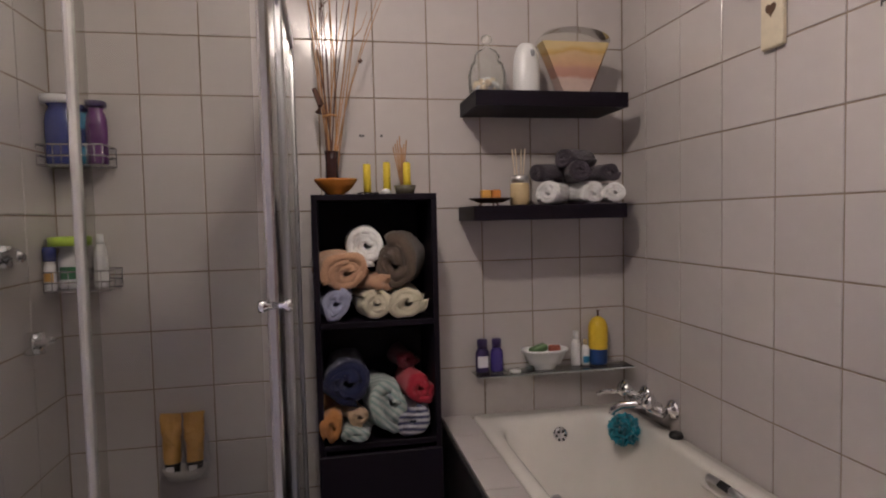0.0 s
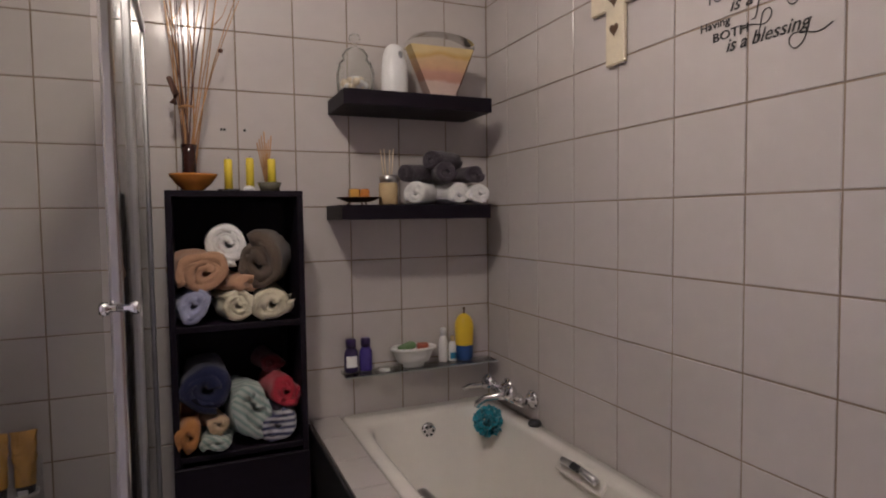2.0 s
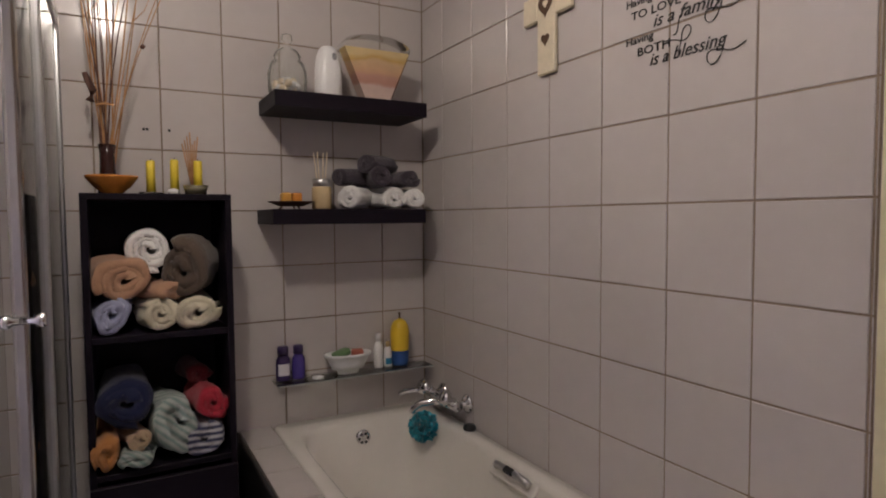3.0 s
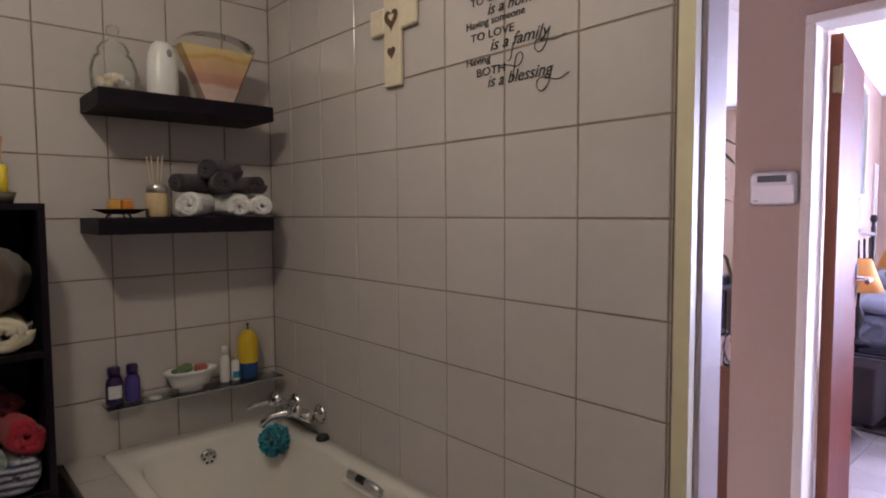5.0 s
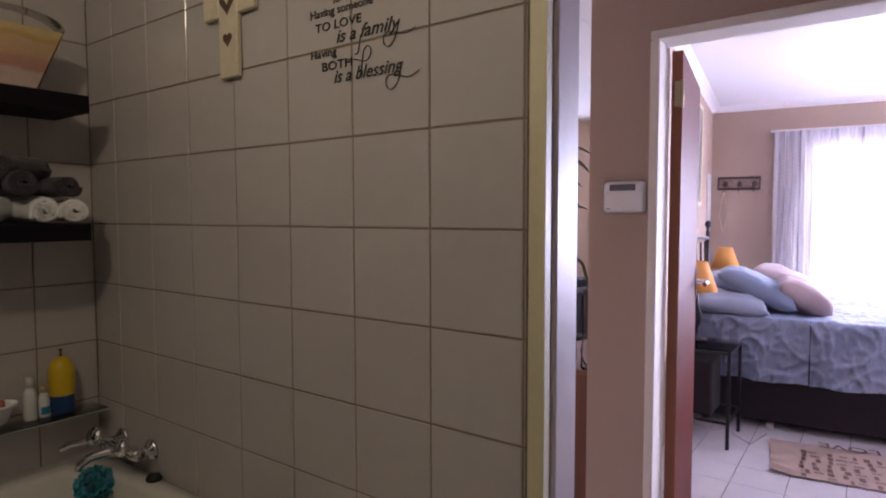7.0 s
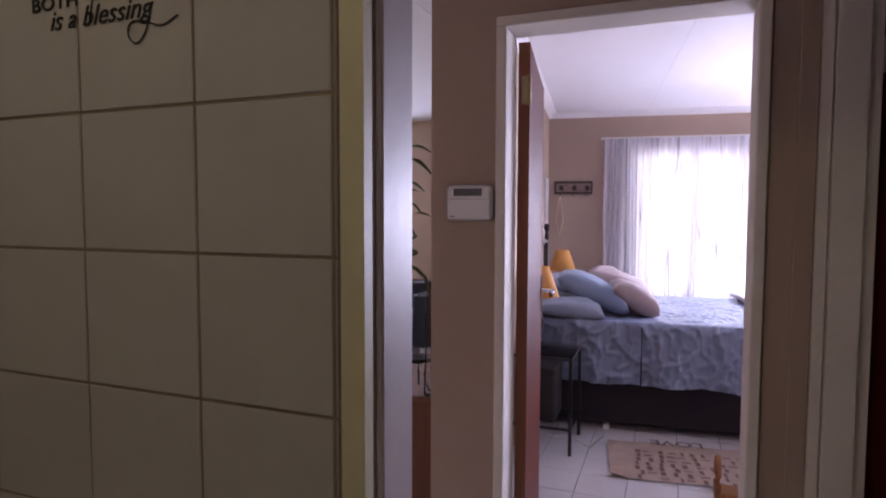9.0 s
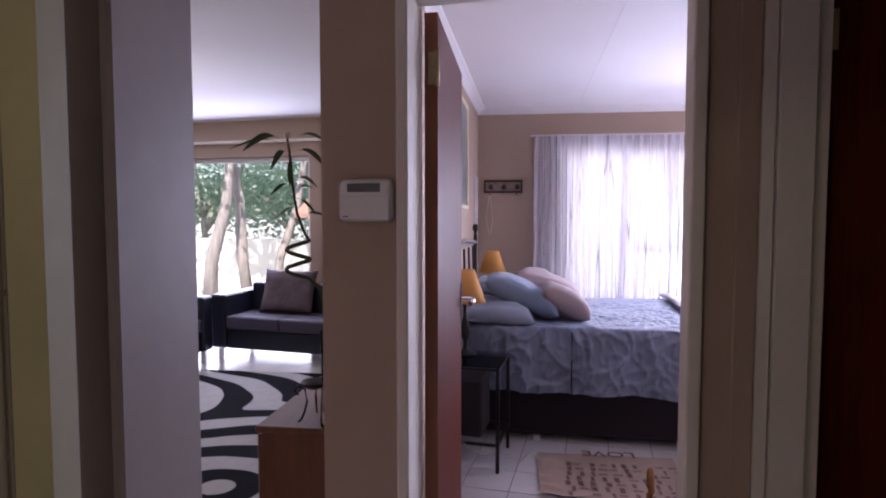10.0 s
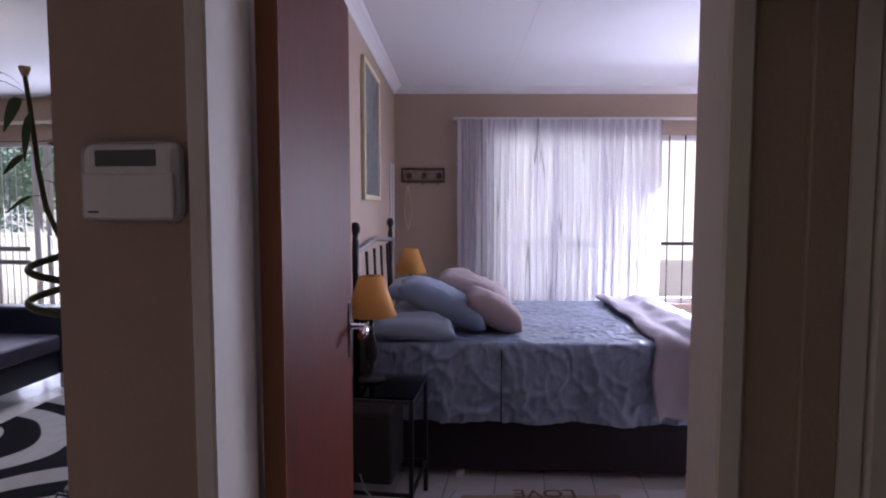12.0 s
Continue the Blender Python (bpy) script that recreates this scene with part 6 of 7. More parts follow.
curtain("sheer_curtain", -0.16, 0.72, 0.06, 2.20, FX - 0.10, 13, 0.030, M_SHEER, "white sheer curtain panel drawn over the window", "sheer curtains", seed=1).matrix_world = AWRY
curtain("sheer_curtain", -1.04, -0.10, 0.06, 2.20, FX - 0.09, 13, 0.030, M_SHEER, "white sheer curtain panel beside its twin", "sheer curtains", seed=2).matrix_world = AWRY
rail = thing("curtain_rail", FX - 0.06, -0.2, 2.205, "white curtain rail over the bedroom window", "curtain rail")
part("track", new_box(-0.012, 0.012, -1.25, 0.95, 0.0, 0.022, 0.002), M_ALU, rail)
for y in (-1.0, 0.0, 0.85):
    part("bracket", new_box(0.0125, 0.058, y - 0.012, y + 0.012, 0.002, 0.018), M_ALU, rail)
rail.matrix_world = AWRY @ rail.matrix_world


def window_unit(name, y0, y1, z0, z1, mullions, label):
    w = new(name)
    tagged(w, label, "window", kind="structure")
    x0, x1 = FX + 0.05, FX + 0.10
    for b in ((y0, y1, z0, z0 + 0.05), (y0, y1, z1 - 0.05, z1), (y0, y0 + 0.05, z0 + 0.051, z1 - 0.051), (y1 - 0.05, y1, z0 + 0.051, z1 - 0.051)):
        part("window_frame", new_box(x0, x1, *b, 0.004), M_ALU, w)
    for y, wd in mullions:
        part("mullion", new_box(x0 + 0.004, x1 - 0.004, y - wd / 2, y + wd / 2, z0 + 0.051, z1 - 0.051, 0.004), M_ALU, w)
    edges = [y0 + 0.05] + [v for y, wd in mullions for v in (y - wd / 2, y + wd / 2)] + [y1 - 0.05]
    for a, b in zip(edges[::2], edges[1::2]):
        o = part("pane", new_box(x0 + 0.02, x0 + 0.024, a + 0.001, b - 0.001, z0 + 0.052, z1 - 0.052), M_PANE, w, "clear window pane")
        o.visible_shadow = False
    return w


bw = window_unit("window_1", BW0, BW1, 0.60, 2.09, [(-1.60, 0.06), (-0.60, 0.06)], "white aluminium bedroom window with burglar bars")
for k in range(20):
    y = BW0 + 0.09 + k * 0.14
    bm = bmesh.new()
    tube(bm, [(FX + 0.035, y, 0.60), (FX + 0.035, y, 2.085)], 0.006, 6)
    part("burglar_bar", bm, M_IRON, bw, "dark burglar bar")
part("burglar_rail", new_box(FX + 0.024, FX + 0.0285, BW0, BW1, 1.12, 1.15), M_IRON, bw, "flat dark cross rail")
bw.matrix_world = AWRY

mt = thing("love_mat", 4.245, 0.0, 0.0, "tan woven mat printed with dark words, its end rumpled", "mat", rz=8.0)
bm = bmesh.new()
nu, nv = 50, 40
rows = []
for j in range(nv + 1):
    row = []
    for i in range(nu + 1):
        x, y = -0.28 + 0.56 * j / nv, -0.40 + 0.80 * i / nu
        crump = max(0.0, (y - 0.26) / 0.14)
        z = 0.006 + 0.020 * crump * (0.5 + 0.5 * math.sin(26 * x + 9 * noise.noise(Vector((x * 4, y * 4, 0))))) + 0.004 * (1 + noise.noise(Vector((x * 6, y * 6, 3))))
        row.append(bm.verts.new((x, y + 0.02 * crump * noise.noise(Vector((x * 9, 1, 1))), z)))
    rows.append(row)
for a, c in zip(rows, rows[1:]):
    for i in range(nu):
        bm.faces.new((a[i], a[i + 1], c[i + 1], c[i]))
part("weave", bm, M_MAT, mt, smooth=True)
me = words("LOVE", 0.115, 0, 1.15, 0.001)
me.transform(Matrix.Rotation(radians(-90), 4, "X"))
me.materials.append(M_MATINK)
o = new("print", me)
o.parent = mt
tagged(o, "dark printed word")
o.matrix_basis = pose(0.245, 0.175, 0.0165, 0, 0, -90) @ pose(0, 0, 0, 0, 0, 180) @ pose(-0.36, -0.075, 0)
rnd = random.Random(8)
for k in range(70):
    x, y = -0.25 + 0.062 * (k % 7), -0.36 + 0.066 * (k // 7) + rnd.uniform(-0.015, 0.015)
    if rnd.random() < 0.12:
        continue
    along = rnd.random() < 0.55
    a, b = rnd.uniform(0.022, 0.030), rnd.uniform(0.007, 0.015)
    if not along:
        a, b = b, a * 0.9
    n = 5
    for q in range(n):
        u0, u1 = -1 + 2 * q / n, -1 + 2 * (q + 0.72) / n
        bx = (x + a * u0, x + a * u1, y - b, y + b) if along else (x - a, x + a, y + b * u0, y + b * u1)
        part("print", new_box(*bx, 0.0135, 0.0142), M_MATINK, mt)

ar = thing("cane_basket", 3.88, -0.245, 0, "orange-brown cane basket with an arched end", "basket")
for y in (-0.07, 0.07):
    bm = bmesh.new()
    tube(bm, [(0.075 * math.cos(radians(a)), y, 0.10 + 0.11 * math.sin(radians(a))) for a in range(-60, 241, 20)], 0.014, 8)
    part("arch", bm, M_WICKER, ar, smooth=True)
part("tray", new_box(-0.07, 0.07, -0.085, 0.085, 0.0, 0.05, 0.012, 2), M_WICKER, ar)


# ---- lounge ----
def seat(name, width, depth, label, category, at, rz, cushions=1):
    """Low black leather seat on metal legs, its front facing -y, origin at the front left on the floor."""
    s = thing(name, *at, label, category, "black leather seats", rz=rz)
    arm, leg = 0.17, 0.13
    part("base", new_box(arm, width - arm, 0.03, depth - 0.02, leg, 0.32, 0.012, 2), M_LEATHER, s)
    for x0, x1 in ((0, arm - 0.002), (width - arm + 0.002, width)):
        part("arm", new_box(x0, x1, 0, depth, leg, 0.665, 0.028, 4), M_LEATHER, s, "padded black leather arm")
    part("backrest", new_box(arm, width - arm, depth - 0.20, depth - 0.005, 0.33, 0.745, 0.03, 4), M_LEATHER, s, "padded black leather back")
    cw = (width - 2 * arm) / cushions
    for k in range(cushions):
        part("seat_cushion", new_box(arm + k * cw + 0.003, arm + (k + 1) * cw - 0.003, 0.0, depth - 0.19, 0.322, 0.455, 0.028, 4), M_SOFACUSHION, s, "dark seat cushion")
    for x in (0.08, width - 0.08):
        for y in (0.06, depth - 0.08):
            part("leg", new_box(x - 0.022, x + 0.022, y - 0.022, y + 0.022, 0, leg, 0.004), M_STEEL, s, "square metal leg")
    return s


seat("armchair", 0.99, 0.84, "black leather armchair beside its twin", "armchair", (3.80, 3.68, 0), 2)
seat("armchair", 1.00, 0.84, "black leather armchair with a floral cushion", "armchair", (4.94, 3.72, 0), 3)
seat("loveseat", 1.55, 0.66, "two-seat black leather sofa before the sliding door", "sofa", (5.98, 3.84, 0), -92, 2)
pillow("cushion", 0.64, 0.46, 0.17, floral_mat(), "grey and white floral scatter cushion", (5.12, 4.06, 0.685), 6, 66, 0, "lounge cushions", 7, "cushion", 0.06)
pillow("cushion", 0.60, 0.46, 0.16, mat("mauve_pattern_cloth", (0.10, 0.075, 0.09), 0.85, vary=0.5, scale=9), "dark mauve patterned scatter cushion", (6.35, 3.17, 0.672), -90, 70, 0, "lounge cushions", 8, "cushion", 0.06)
pillow("cushion", 0.44, 0.44, 0.14, M_PINK, "pink scatter cushion standing in the armchair", (4.42, 4.22, 0.70), 8, 72, 0, "lounge cushions", 9, "cushion", 0.05)

rug = thing("zebra_rug", 5.60, 3.67, 0.0, "shaggy black and white rug with bold curved bands", "rug", rz=8.0)
bm = bmesh.new()
box(bm, -2.60, 0.0, -1.75, 0.0, 0.001, 0.014, 0.004)
part("surface", bm, zebra_mat((-0.95, 0.85), (-2.25, -1.35), 0.34), rug)


def build_cabinet():
    c = thing("sideboard", 2.535, 0.835, 0, "orange-brown wooden sideboard with polished top", "cabinet", rz=7.0)
    part("body", new_box(0.008, 0.66, 0.004, 0.262, 0.06, 0.772, 0.002), M_CABINET, c)
    part("top", new_box(0.0, 0.67, 0.0, 0.278, 0.773, 0.795, 0.004), M_CABTOP, c, "polished dark top")
    part("plinth", new_box(0.02, 0.64, 0.01, 0.245, 0, 0.059), M_RACK, c)
    for x0, x1 in ((0.014, 0.332), (0.336, 0.654)):
        d = part("door", new_box(x0, x1, 0.263, 0.277, 0.075, 0.765, 0.003), M_CABINET, c)
        part("handle", new_box((x0 + x1) / 2 - 0.05, (x0 + x1) / 2 + 0.05, 0.278, 0.29, 0.66, 0.672, 0.003), M_STEEL, d)


build_cabinet()
CT = 0.7955


def build_bamboo():
    p = thing("bamboo_plant", 2.56, 0.875, CT, "curly bamboo plant with long leaves in a glass vase", "plant")
    bm = bmesh.new()
    lathe(bm, [(0, 0.002), (0.036, 0.002), (0.038, 0.01), (0.032, 0.16), (0.034, 0.30)], 24)
    part("vase", bm, M_THINGLASS, p, "tall clear glass vase")
    pts = [(0.0, -0.01, 0.012), (0.0, -0.004, 0.2), (0.0, 0.006, 0.33), (0.0, 0.035, 0.43)]
    for i in range(48):
        a = radians(-90 - 690 * i / 47)
        r = 0.034 - 0.004 * i / 47
        pts.append((r * math.cos(a), 0.110 + (r + 0.004) * math.sin(a), 0.462 + 0.118 * i / 47))
    bm = bmesh.new()
    tube(bm, pts, 0.0068, 9)
    part("curled_stem", bm, M_STEM, p, smooth=True)
    top = Vector(pts[-1])
    shoot = [top + Vector(v) for v in ((0, 0, 0), (-0.012, 0.012, 0.03), (-0.02, 0.028, 0.08), (-0.02, 0.040, 0.15), (-0.02, 0.046, 0.21), (-0.02, 0.052, 0.27), (-0.018, 0.060, 0.315))]
    bm = bmesh.new()
    tube(bm, shoot, 0.0052, 8, 0.0038)
    part("shoot", bm, M_STEM, p, smooth=True)
    bm = bmesh.new()
    lathe(bm, [(0, 0), (0.005, 0), (0.010, 0.014), (0.009, 0.018), (0, 0.018)], 10, at=tuple(shoot[-1]))
    part("cut_tip", bm, M_PALEREED, p, "pale cut stem end")
    # each leaf: height on the shoot, reach in x and y, fall, half width, arch
    for h, dx, dy, fall, hw, arch in ((0.275, -0.02, 0.150, -0.005, 0.016, 0.045), (0.275, 0.02, -0.125, 0.015, 0.010, 0.040), (0.255, 0.03, 0.085, -0.040, 0.013, 0.030), (0.25, 0.01, -0.130, -0.045, 0.014, 0.040),
                                      (0.24, -0.04, -0.020, -0.085, 0.012, 0.030), (0.275, -0.05, 0.175, 0.0, 0.005, 0.03), (0.18, 0.02, 0.090, -0.035, 0.007, 0.012), (0.18, -0.02, -0.095, -0.015, 0.008, 0.025),
                                      (0.14, 0.0, -0.075, -0.050, 0.008, 0.015), (0.12, -0.03, 0.050, -0.030, 0.006, 0.010), (0.15, 0.06, -0.04, 0.02, 0.008, 0.02), (0.085, 0.02, -0.085, 0.010, 0.007, 0.02)):
        k = h / 0.315 * (len(shoot) - 1)
        root = shoot[int(k)].lerp(shoot[min(int(k) + 1, len(shoot) - 1)], k - int(k))
        d = Vector((dx, dy, fall))
        side = Vector((-dy, dx, 0)).normalized()
        bm = bmesh.new()
        L, C, R = [], [], []
        n = 10
        for i in range(n + 1):
            f = i / n
            c = root + d * f + Vector((0, 0, arch * math.sin(math.pi * f ** 0.8)))
            w = 0.0010 + 0.8 * hw * max(0.0, math.sin(math.pi * max(0.0, (f - 0.30) / 0.70) ** 0.8))
            tilt = Vector((0, 0, 0.75 * w))
            L.append(bm.verts.new(c + side * w * 0.75 + tilt))
            C.append(bm.verts.new(c))
            R.append(bm.verts.new(c - side * w * 0.75 - 0.6 * tilt))
        for i in range(n):
            bm.faces.new((L[i], L[i + 1], C[i + 1], C[i]))
            bm.faces.new((C[i], C[i + 1], R[i + 1], R[i]))
        part("leaf", bm, M_LEAF, p, smooth=True)


build_bamboo()
ho = thing("candle_holder", 2.605, 0.957, CT, "black scrolled iron candle holder with a bowl", "candle holder")
bm = bmesh.new()
lathe(bm, [(0, 0.106), (0.024, 0.104), (0.046, 0.120), (0.043, 0.125), (0.022, 0.110), (0, 0.110)], 20)
part("bowl", bm, M_IRON, ho)
for a in (20, 140, 260):
    c, s = math.cos(radians(a)), math.sin(radians(a))
    bm = bmesh.new()
    prof = [(0.058, 0.0), (0.048, 0.004), (0.036, 0.026), (0.026, 0.06), (0.034, 0.102), (0.056, 0.116), (0.066, 0.100), (0.056, 0.086)]
    tube(bm, [(r * c, r * s, z + 0.004) for r, z in prof], 0.0035, 6)
    part("scroll_leg", bm, M_IRON, ho, smooth=True)
ln = thing("glass_lantern", 2.70, 0.89, CT, "clear cylindrical glass candle lantern", "lantern")
bm = bmesh.new()
lathe(bm, [(0, 0.002), (0.035, 0.002), (0.036, 0.2)], 22)
part("glass", bm, M_THINGLASS, ln)
bm = bmesh.new()
lathe(bm, [(0.036, 0.195), (0.039, 0.198), (0.039, 0.206), (0.034, 0.206)], 22)
part("rim", bm, M_STEEL, ln)

cl = thing("ceiling_light", 4.2, 3.4, CEIL, "lit round frosted glass ceiling light", "ceiling light")
bm = bmesh.new()
lathe(bm, [(0, -0.055), (0.08, -0.05), (0.15, -0.03), (0.175, -0.01), (0.17, -0.008), (0.0, -0.03)], 32)
part("bowl", bm, glow_mat("lit_frosted_glass", (1.0, 0.87, 0.66), 9.0), cl, "glowing frosted bowl").visible_shadow = False
bm = bmesh.new()
lathe(bm, [(0, -0.0), (0.10, -0.0), (0.10, -0.008), (0, -0.009)], 24)
part("plate", bm, M_WHITEPLASTIC, cl)

sd = window_unit("door_3", LW0, LW1, 0.0, 2.09, [(4.70, 0.06), (4.83, 0.07)], "white aluminium sliding door to the garden")
for k in range(7):
    y = 4.93 + 0.075 * k
    bm = bmesh.new()
    tube(bm, [(FX + 0.025, y, 0.06), (FX + 0.025, y, 2.03)], 0.006, 6)
    part("burglar_bar", bm, M_ALU if k % 2 else M_GREYMETAL, sd, "thin burglar bar")
for z in (1.03, 0.90):
    part("burglar_rail", new_box(FX + 0.014, FX + 0.018, 4.88, 5.40, z, z + 0.045), M_GREYMETAL, sd, "flat cross rail")
part("pull", new_box(FX + 0.02, FX + 0.048, 4.66, 4.69, 0.98, 1.18, 0.006), M_ALU, sd, "white pull handle")
curtain("blue_curtain", 5.44, 6.13, 0.03, 2.235, FX - 0.10, 7, 0.04, M_BLUECURTAIN, "slate blue curtain gathered beside the sliding door", seed=3, pleat=False)
curtain("net_curtain", 5.22, 5.44, 0.04, 2.225, FX - 0.055, 5, 0.012, sheer_mat("net_curtain_cloth", (0.72, 0.72, 0.76), 0.5), "white net curtain over the sliding door", seed=6, pleat=False)
rl = thing("lounge_rail", FX - 0.06, 4.4, 2.235, "long cream curtain rail over the sliding door", "curtain rail")
part("track", new_box(-0.014, 0.014, -1.6, 1.78, 0.0, 0.03, 0.003), M_FRAME, rl)
for y in (-1.2, 0.2, 1.6):
    part("bracket", new_box(0.0145, 0.058, y - 0.012, y + 0.012, 0.004, 0.026), M_FRAME, rl)


def build_bookshelf():
    s = thing("bookshelf", 6.42, 5.90, 0, "cream laminate shelf unit with open compartments", "shelf unit")
    w, d, h, p = 0.85, 0.25, 1.60, 0.022
    for y in (0.0, w - p):
        part("side_panel", new_box(0, d, y, y + p, 0, h - p - 0.001, 0.001), M_BOOKSHELF, s)
    part("top", new_box(0, d, 0, w, h - p, h, 0.001), M_BOOKSHELF, s)
    part("back", new_box(d - 0.008, d, p + 0.001, w - p - 0.001, 0.05, h - p - 0.001), M_SPEAKER, s, "dark back panel")
    for z in (0.05, 0.42, 0.80, 1.20):
        part("shelf", new_box(0.002, d - 0.009, p + 0.001, w - p - 0.001, z, z + p, 0.001), M_BOOKSHELF, s)
    for y in (0.16, 0.32, 0.48, 0.64):
        part("divider", new_box(0.004, d - 0.009, y, y + 0.014, 1.2225, h - p - 0.001), M_BOOKSHELF, s)
    return s


build_bookshelf()
for k in range(4):
    b = thing("folder", 6.50, 5.95 + 0.16 * k, 1.2225, "pale file folder standing in the shelf", "folder", "folders in the shelf")
    part("cover", new_box(0, 0.16, 0, 0.06, 0, 0.29 - 0.02 * (k % 2), 0.003), M_LABEL if k != 3 else M_YELLOWWAX, b)
sp = thing("loudspeaker", 6.46, 6.28, 1.60, "tall black loudspeaker on the shelf unit", "loudspeaker")
part("case", new_box(0, 0.2, 0, 0.2, 0, 0.38, 0.006), M_SPEAKER, sp)
for z, r in ((0.12, 0.075), (0.28, 0.045)):
    bm = bmesh.new()
    lathe(bm, [(r, 0.0), (r, 0.006), (r * 0.9, 0.008), (r * 0.3, 0.0), (0, 0.003)], 20)
    o = part("cone", bm, M_BLACKRUBBER, sp)
    o.matrix_basis = pose(-0.001, 0.1, z, 0, -90, 0)


# ---- garden ----
ground = structure("ground", new_box(FX2 + 0.002, 400, -300, 300, -0.30, -0.12), M_PAVE, "pale sunlit paving and ground", "ground")
structure("garden_wall", joined([(12.0, 12.2, -12, 26, -0.12, 0.90), (11.97, 12.23, -12, 26, 0.9005, 0.95)]), M_CREAMWALL, "cream plastered garden wall with coping", "wall")


def tree(x, y, lean, label, seed, crown_h, crown_r, leaves, scale=1.0, limbs=5):
    rnd = random.Random(seed)
    t = thing("tree", x, y, -0.12, label, "tree", "garden trees")
    bm = bmesh.new()
    top = Vector((lean[0], lean[1], crown_h))
    pts = [Vector((0, 0, 0)), top * 0.25 + Vector((0.05 * rnd.uniform(-1, 1), 0.06, 0)), top * 0.55 + Vector((0, -0.06, 0)), top * 0.8, top]
    tube(bm, pts, 0.13 * scale, 10, 0.06 * scale)
    part("trunk", bm, M_BARK, t, smooth=True)
    tips = []
    for k in range(limbs):
        a = 2 * math.pi * k / limbs + rnd.uniform(-0.4, 0.4)
        root = top * rnd.uniform(0.62, 0.98)
        end = root + Vector((math.cos(a), math.sin(a), rnd.uniform(0.4, 1.0))) * crown_r * rnd.uniform(0.6, 0.95)
        bm = bmesh.new()
        tube(bm, [root, root.lerp(end, 0.5) + Vector((0, 0, 0.12)), end], 0.05 * scale, 7, 0.015)
        part("limb", bm, M_BARK, t, smooth=True)
        tips += [end, root.lerp(end, 0.6)]
    verts, faces = [], []
    for k in range(leaves):
        c = rnd.choice(tips)
        q = Vector((rnd.gauss(0, 1), rnd.gauss(0, 1), rnd.gauss(0, 0.75)))
        p = c + q * crown_r * 0.30
        u = Vector((rnd.gauss(0, 1), rnd.gauss(0, 1), rnd.gauss(0, 1))).normalized()
        w = u.orthogonal().normalized()
        s = rnd.uniform(0.05, 0.11)
        b = len(verts)
        verts += [p - u * s, p + w * s * 0.45, p + u * s, p - w * s * 0.45]
        faces.append((b, b + 1, b + 2, b + 3))
    me = bpy.data.meshes.new("crown")
    me.from_pydata([tuple(v) for v in verts], [], faces)
    me.materials.append(M_FOLIAGE)
    o = new("crown", me)
    o.parent = t
    return tagged(o, kind="stuff") and t


tree(9.5, 6.45, (0.3, -0.35, 3.2), "slender garden tree with pale leaning trunk", 1, 3.2, 1.6, 500, 1.0)
tree(10.2, 6.15, (-0.2, 0.25, 3.4), "garden tree with forked pale trunk", 2, 3.3, 1.7, 500, 0.9)
tree(10.4, 5.75, (0.4, -0.55, 3.2), "thin leaning garden tree", 3, 3.2, 1.5, 450, 0.7)
for k, (x, y, s) in enumerate(((13.6, 12.5, 21), (13.8, 9.8, 22), (14.2, 7.6, 23), (13.9, 5.6, 24), (14.3, 3.2, 25), (14.2, 0.4, 26), (14.4, -2.6, 27), (14.0, 14.8, 28))):
    tree(x, y, (0.2, 0.1, 1.7), "bushy leafy tree behind the garden wall", s, 1.7, 1.9, 3800, 1.0, 8)


structure("yard_wall", joined([(9.2, 9.4, -9.0, 1.2, -0.12, 2.5), (9.17, 9.43, -9.0, 1.2, 2.5005, 2.56)]), M_CREAMWALL, "pale plastered yard wall outside the bedroom", "wall")


def build_shed():
    s = thing("garden_shed", 9.9, 3.2, -0.12, "small pink plastered garden building with tiled roof", "shed")
    part("wall", new_box(0, 1.4, -1.5, 1.5, 0, 1.56, 0.01), M_PINKWALL, s)
    bm = bmesh.new()
    pr = [(-0.25, 1.53), (0.7, 2.05), (1.65, 1.53), (1.65, 1.60), (0.7, 2.13), (-0.25, 1.60)]
    a = [bm.verts.new((x, -1.7, z)) for x, z in pr]
    b = [bm.verts.new((x, 1.72, z)) for x, z in pr]
    for i in range(6):
        bm.faces.new((a[i], a[(i + 1) % 6], b[(i + 1) % 6], b[i]))
    bm.faces.new(a[::-1])
    bm.faces.new(b)
    part("roof", bm, M_TERRACOTTA, s)
    part("door", new_box(-0.02, -0.001, -0.6, 0.2, 0, 1.4, 0.004), M_ALU, s)


build_shed()

# ---- wall and floor tiles ----
def tile_mesh(name, w, h, t, material, edge=0.0013, gap=0.0021):
    """A flat tile in its own xy plane, its face at z = 0, with eased edges."""
    bm = bmesh.new()
    a, b = w / 2 - gap, h / 2 - gap
    rings = []
    for ins, z in ((0, -t), (0, -edge), (edge, 0)):
        rings.append([bm.verts.new((sx * (a - ins), sy * (b - ins), z)) for sx, sy in ((-1, -1), (1, -1), (1, 1), (-1, 1))])
    for p, q in zip(rings, rings[1:]):
        for i in range(4):
            bm.faces.new((p[i], p[(i + 1) % 4], q[(i + 1) % 4], q[i]))
    bm.faces.new(rings[-1])
    return mesh_of(name, bm, material)


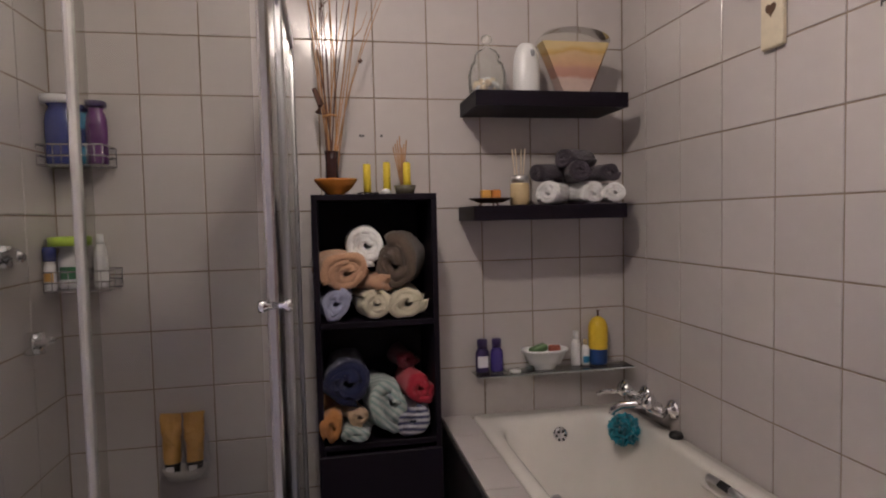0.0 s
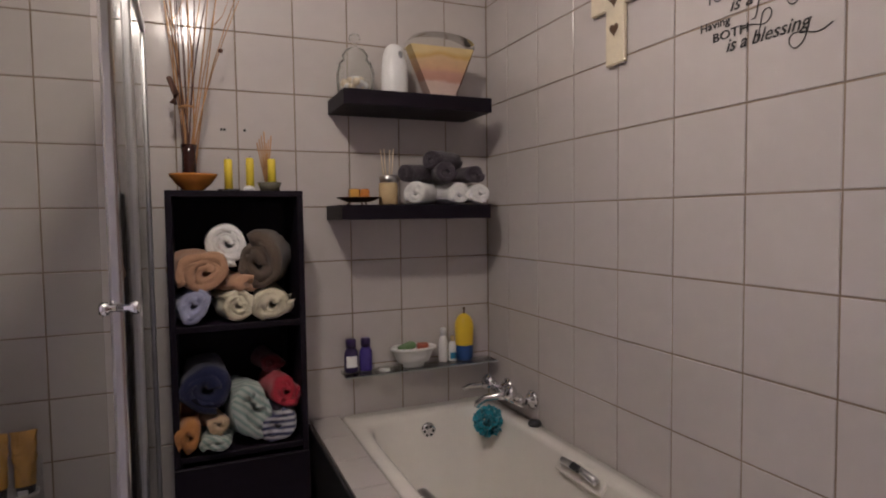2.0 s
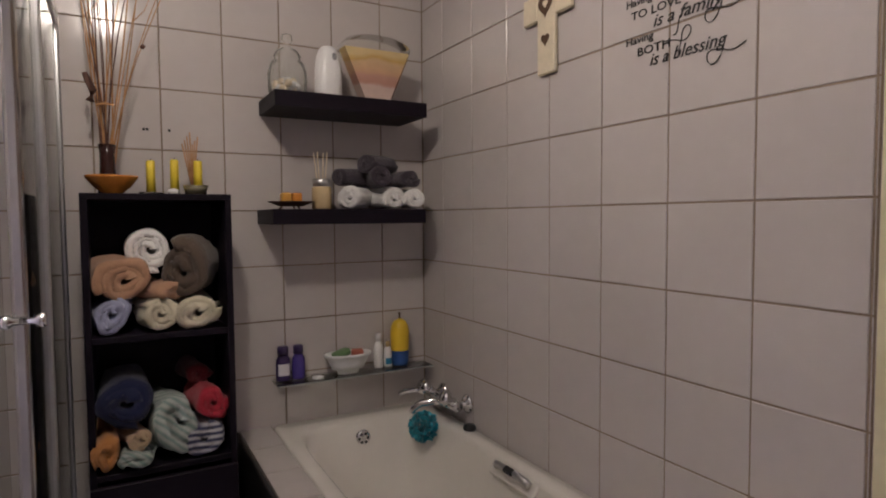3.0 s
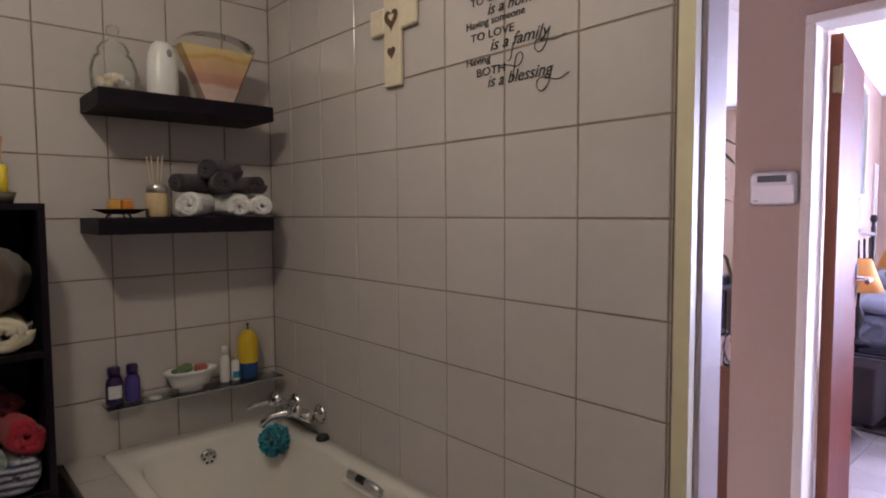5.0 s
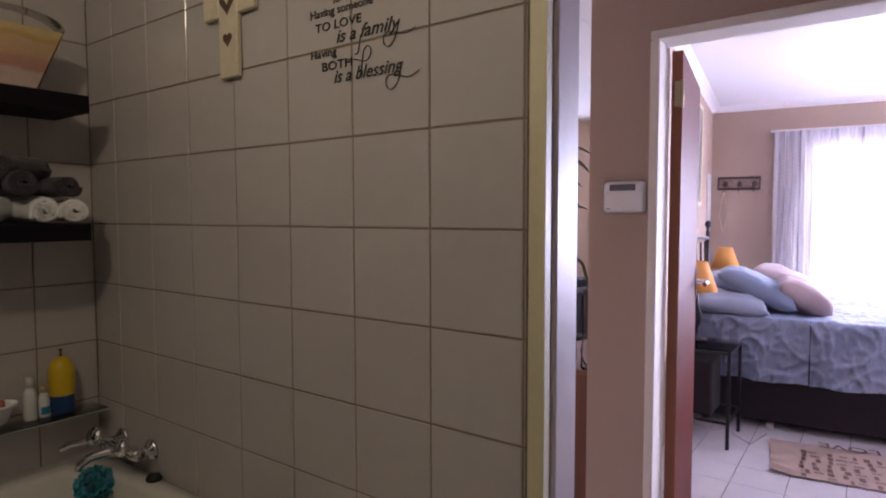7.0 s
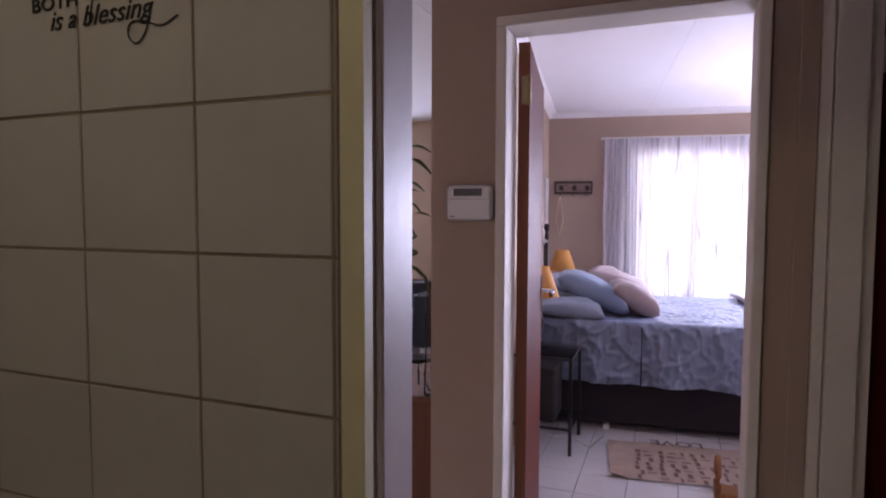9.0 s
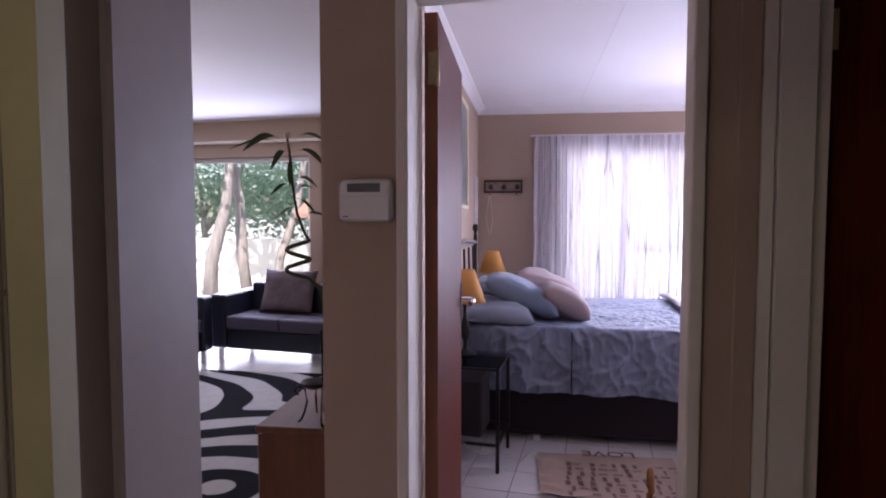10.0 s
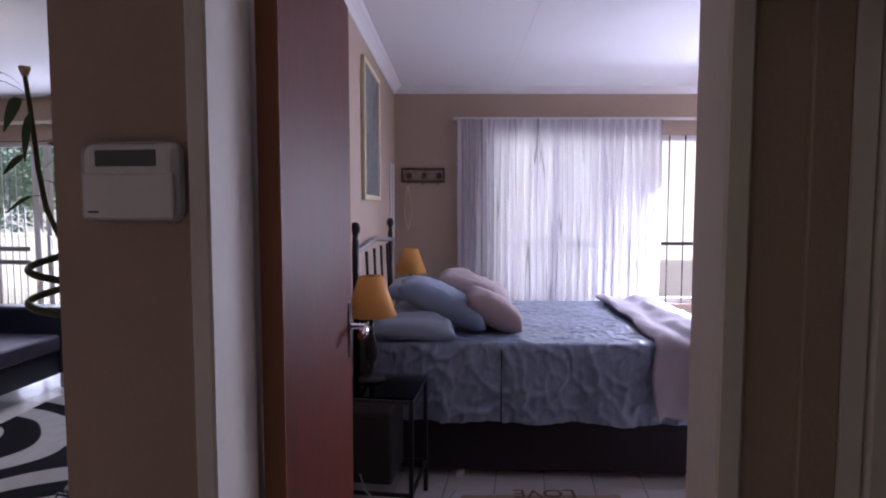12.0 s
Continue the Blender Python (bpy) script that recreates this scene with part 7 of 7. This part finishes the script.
def lay(parent, cols, rows, m, material, t, name="tile", skip=lambda u, v: False, wob=0.0):
    """Tiles between the joint lines cols x rows of the plane m."""
    cache = {}
    for u0, u1 in zip(cols, cols[1:]):
        for v0, v1 in zip(rows, rows[1:]):
            if skip((u0 + u1) / 2, (v0 + v1) / 2):
                continue
            key = (round(u1 - u0, 4), round(v1 - v0, 4))
            if key not in cache:
                cache[key] = tile_mesh(name, u1 - u0, v1 - v0, t, material)
            ob = new(name, cache[key])
            ob.parent = parent
            k = random.uniform(-wob, wob)
            ob.matrix_basis = m @ pose((u0 + u1) / 2, (v0 + v1) / 2, 0, k, random.uniform(-wob, wob), 0)


ROWZ = [0.0] + [1.401 + 0.198 * k for k in range(-6, 6)] + [CEIL]
BACKX = [BX0] + [1.018 - 0.1935 * k for k in range(9, -1, -1)] + [BX1]
RIGHTY = [DY1 + 0.017] + [0.4625 + 0.2098 * k for k in range(0, 8)] + [BY1]
LEFTY = [BY1 - 0.2 * k for k in range(15, -1, -1)]
lay(wall_bath_back, BACKX, ROWZ, pose(0, BY1, 0, 90, 0, 0), M_TILE, 0.012, wob=0.12)
lay(wall_bath_door, [-y for y in RIGHTY[::-1]], ROWZ, pose(BX1, 0, 0, 90, 0, -90), M_TILE, 0.012, wob=0.12)
lay(wall_bath_left, LEFTY, ROWZ, pose(BX0, 0, 0, 90, 0, 90), M_TILE, 0.012, wob=0.12)
FT = 0.257
lay(floor_bed, [2.64 + FT * k for k in range(0, 17)], [-1.53 + FT * k for k in range(-5, 11)], pose(0, 0, 0), M_FLOORTILE, 0.006, wob=0.05)
lay(floor_lounge, [3.155 + FT * k for k in range(0, 14)], [1.30 + FT * k for k in range(0, 15)], pose(0, 0, 0), M_FLOORTILE, 0.006, wob=0.05)
lay(ledge, [0.462, 0.574], [0.47 + 0.2037 * k for k in range(0, 9)], pose(0, 0, 0.625), M_TILE, 0.010, wob=0.05)
# tiles in and near the hall, out of view, added to bounce light upwards
lay(floor_lounge, [3.155 - FT * k for k in range(7, -1, -1)], [1.30 + FT * k for k in range(0, 15)], pose(0, 0, 0), M_FLOORTILE, 0.006, wob=0.05)
lay(floor_lounge, [2.384 - FT * k for k in range(4, -1, -1)], [1.30 - FT * k for k in range(10, -1, -1)], pose(0, 0, 0), M_FLOORTILE, 0.006, wob=0.05)
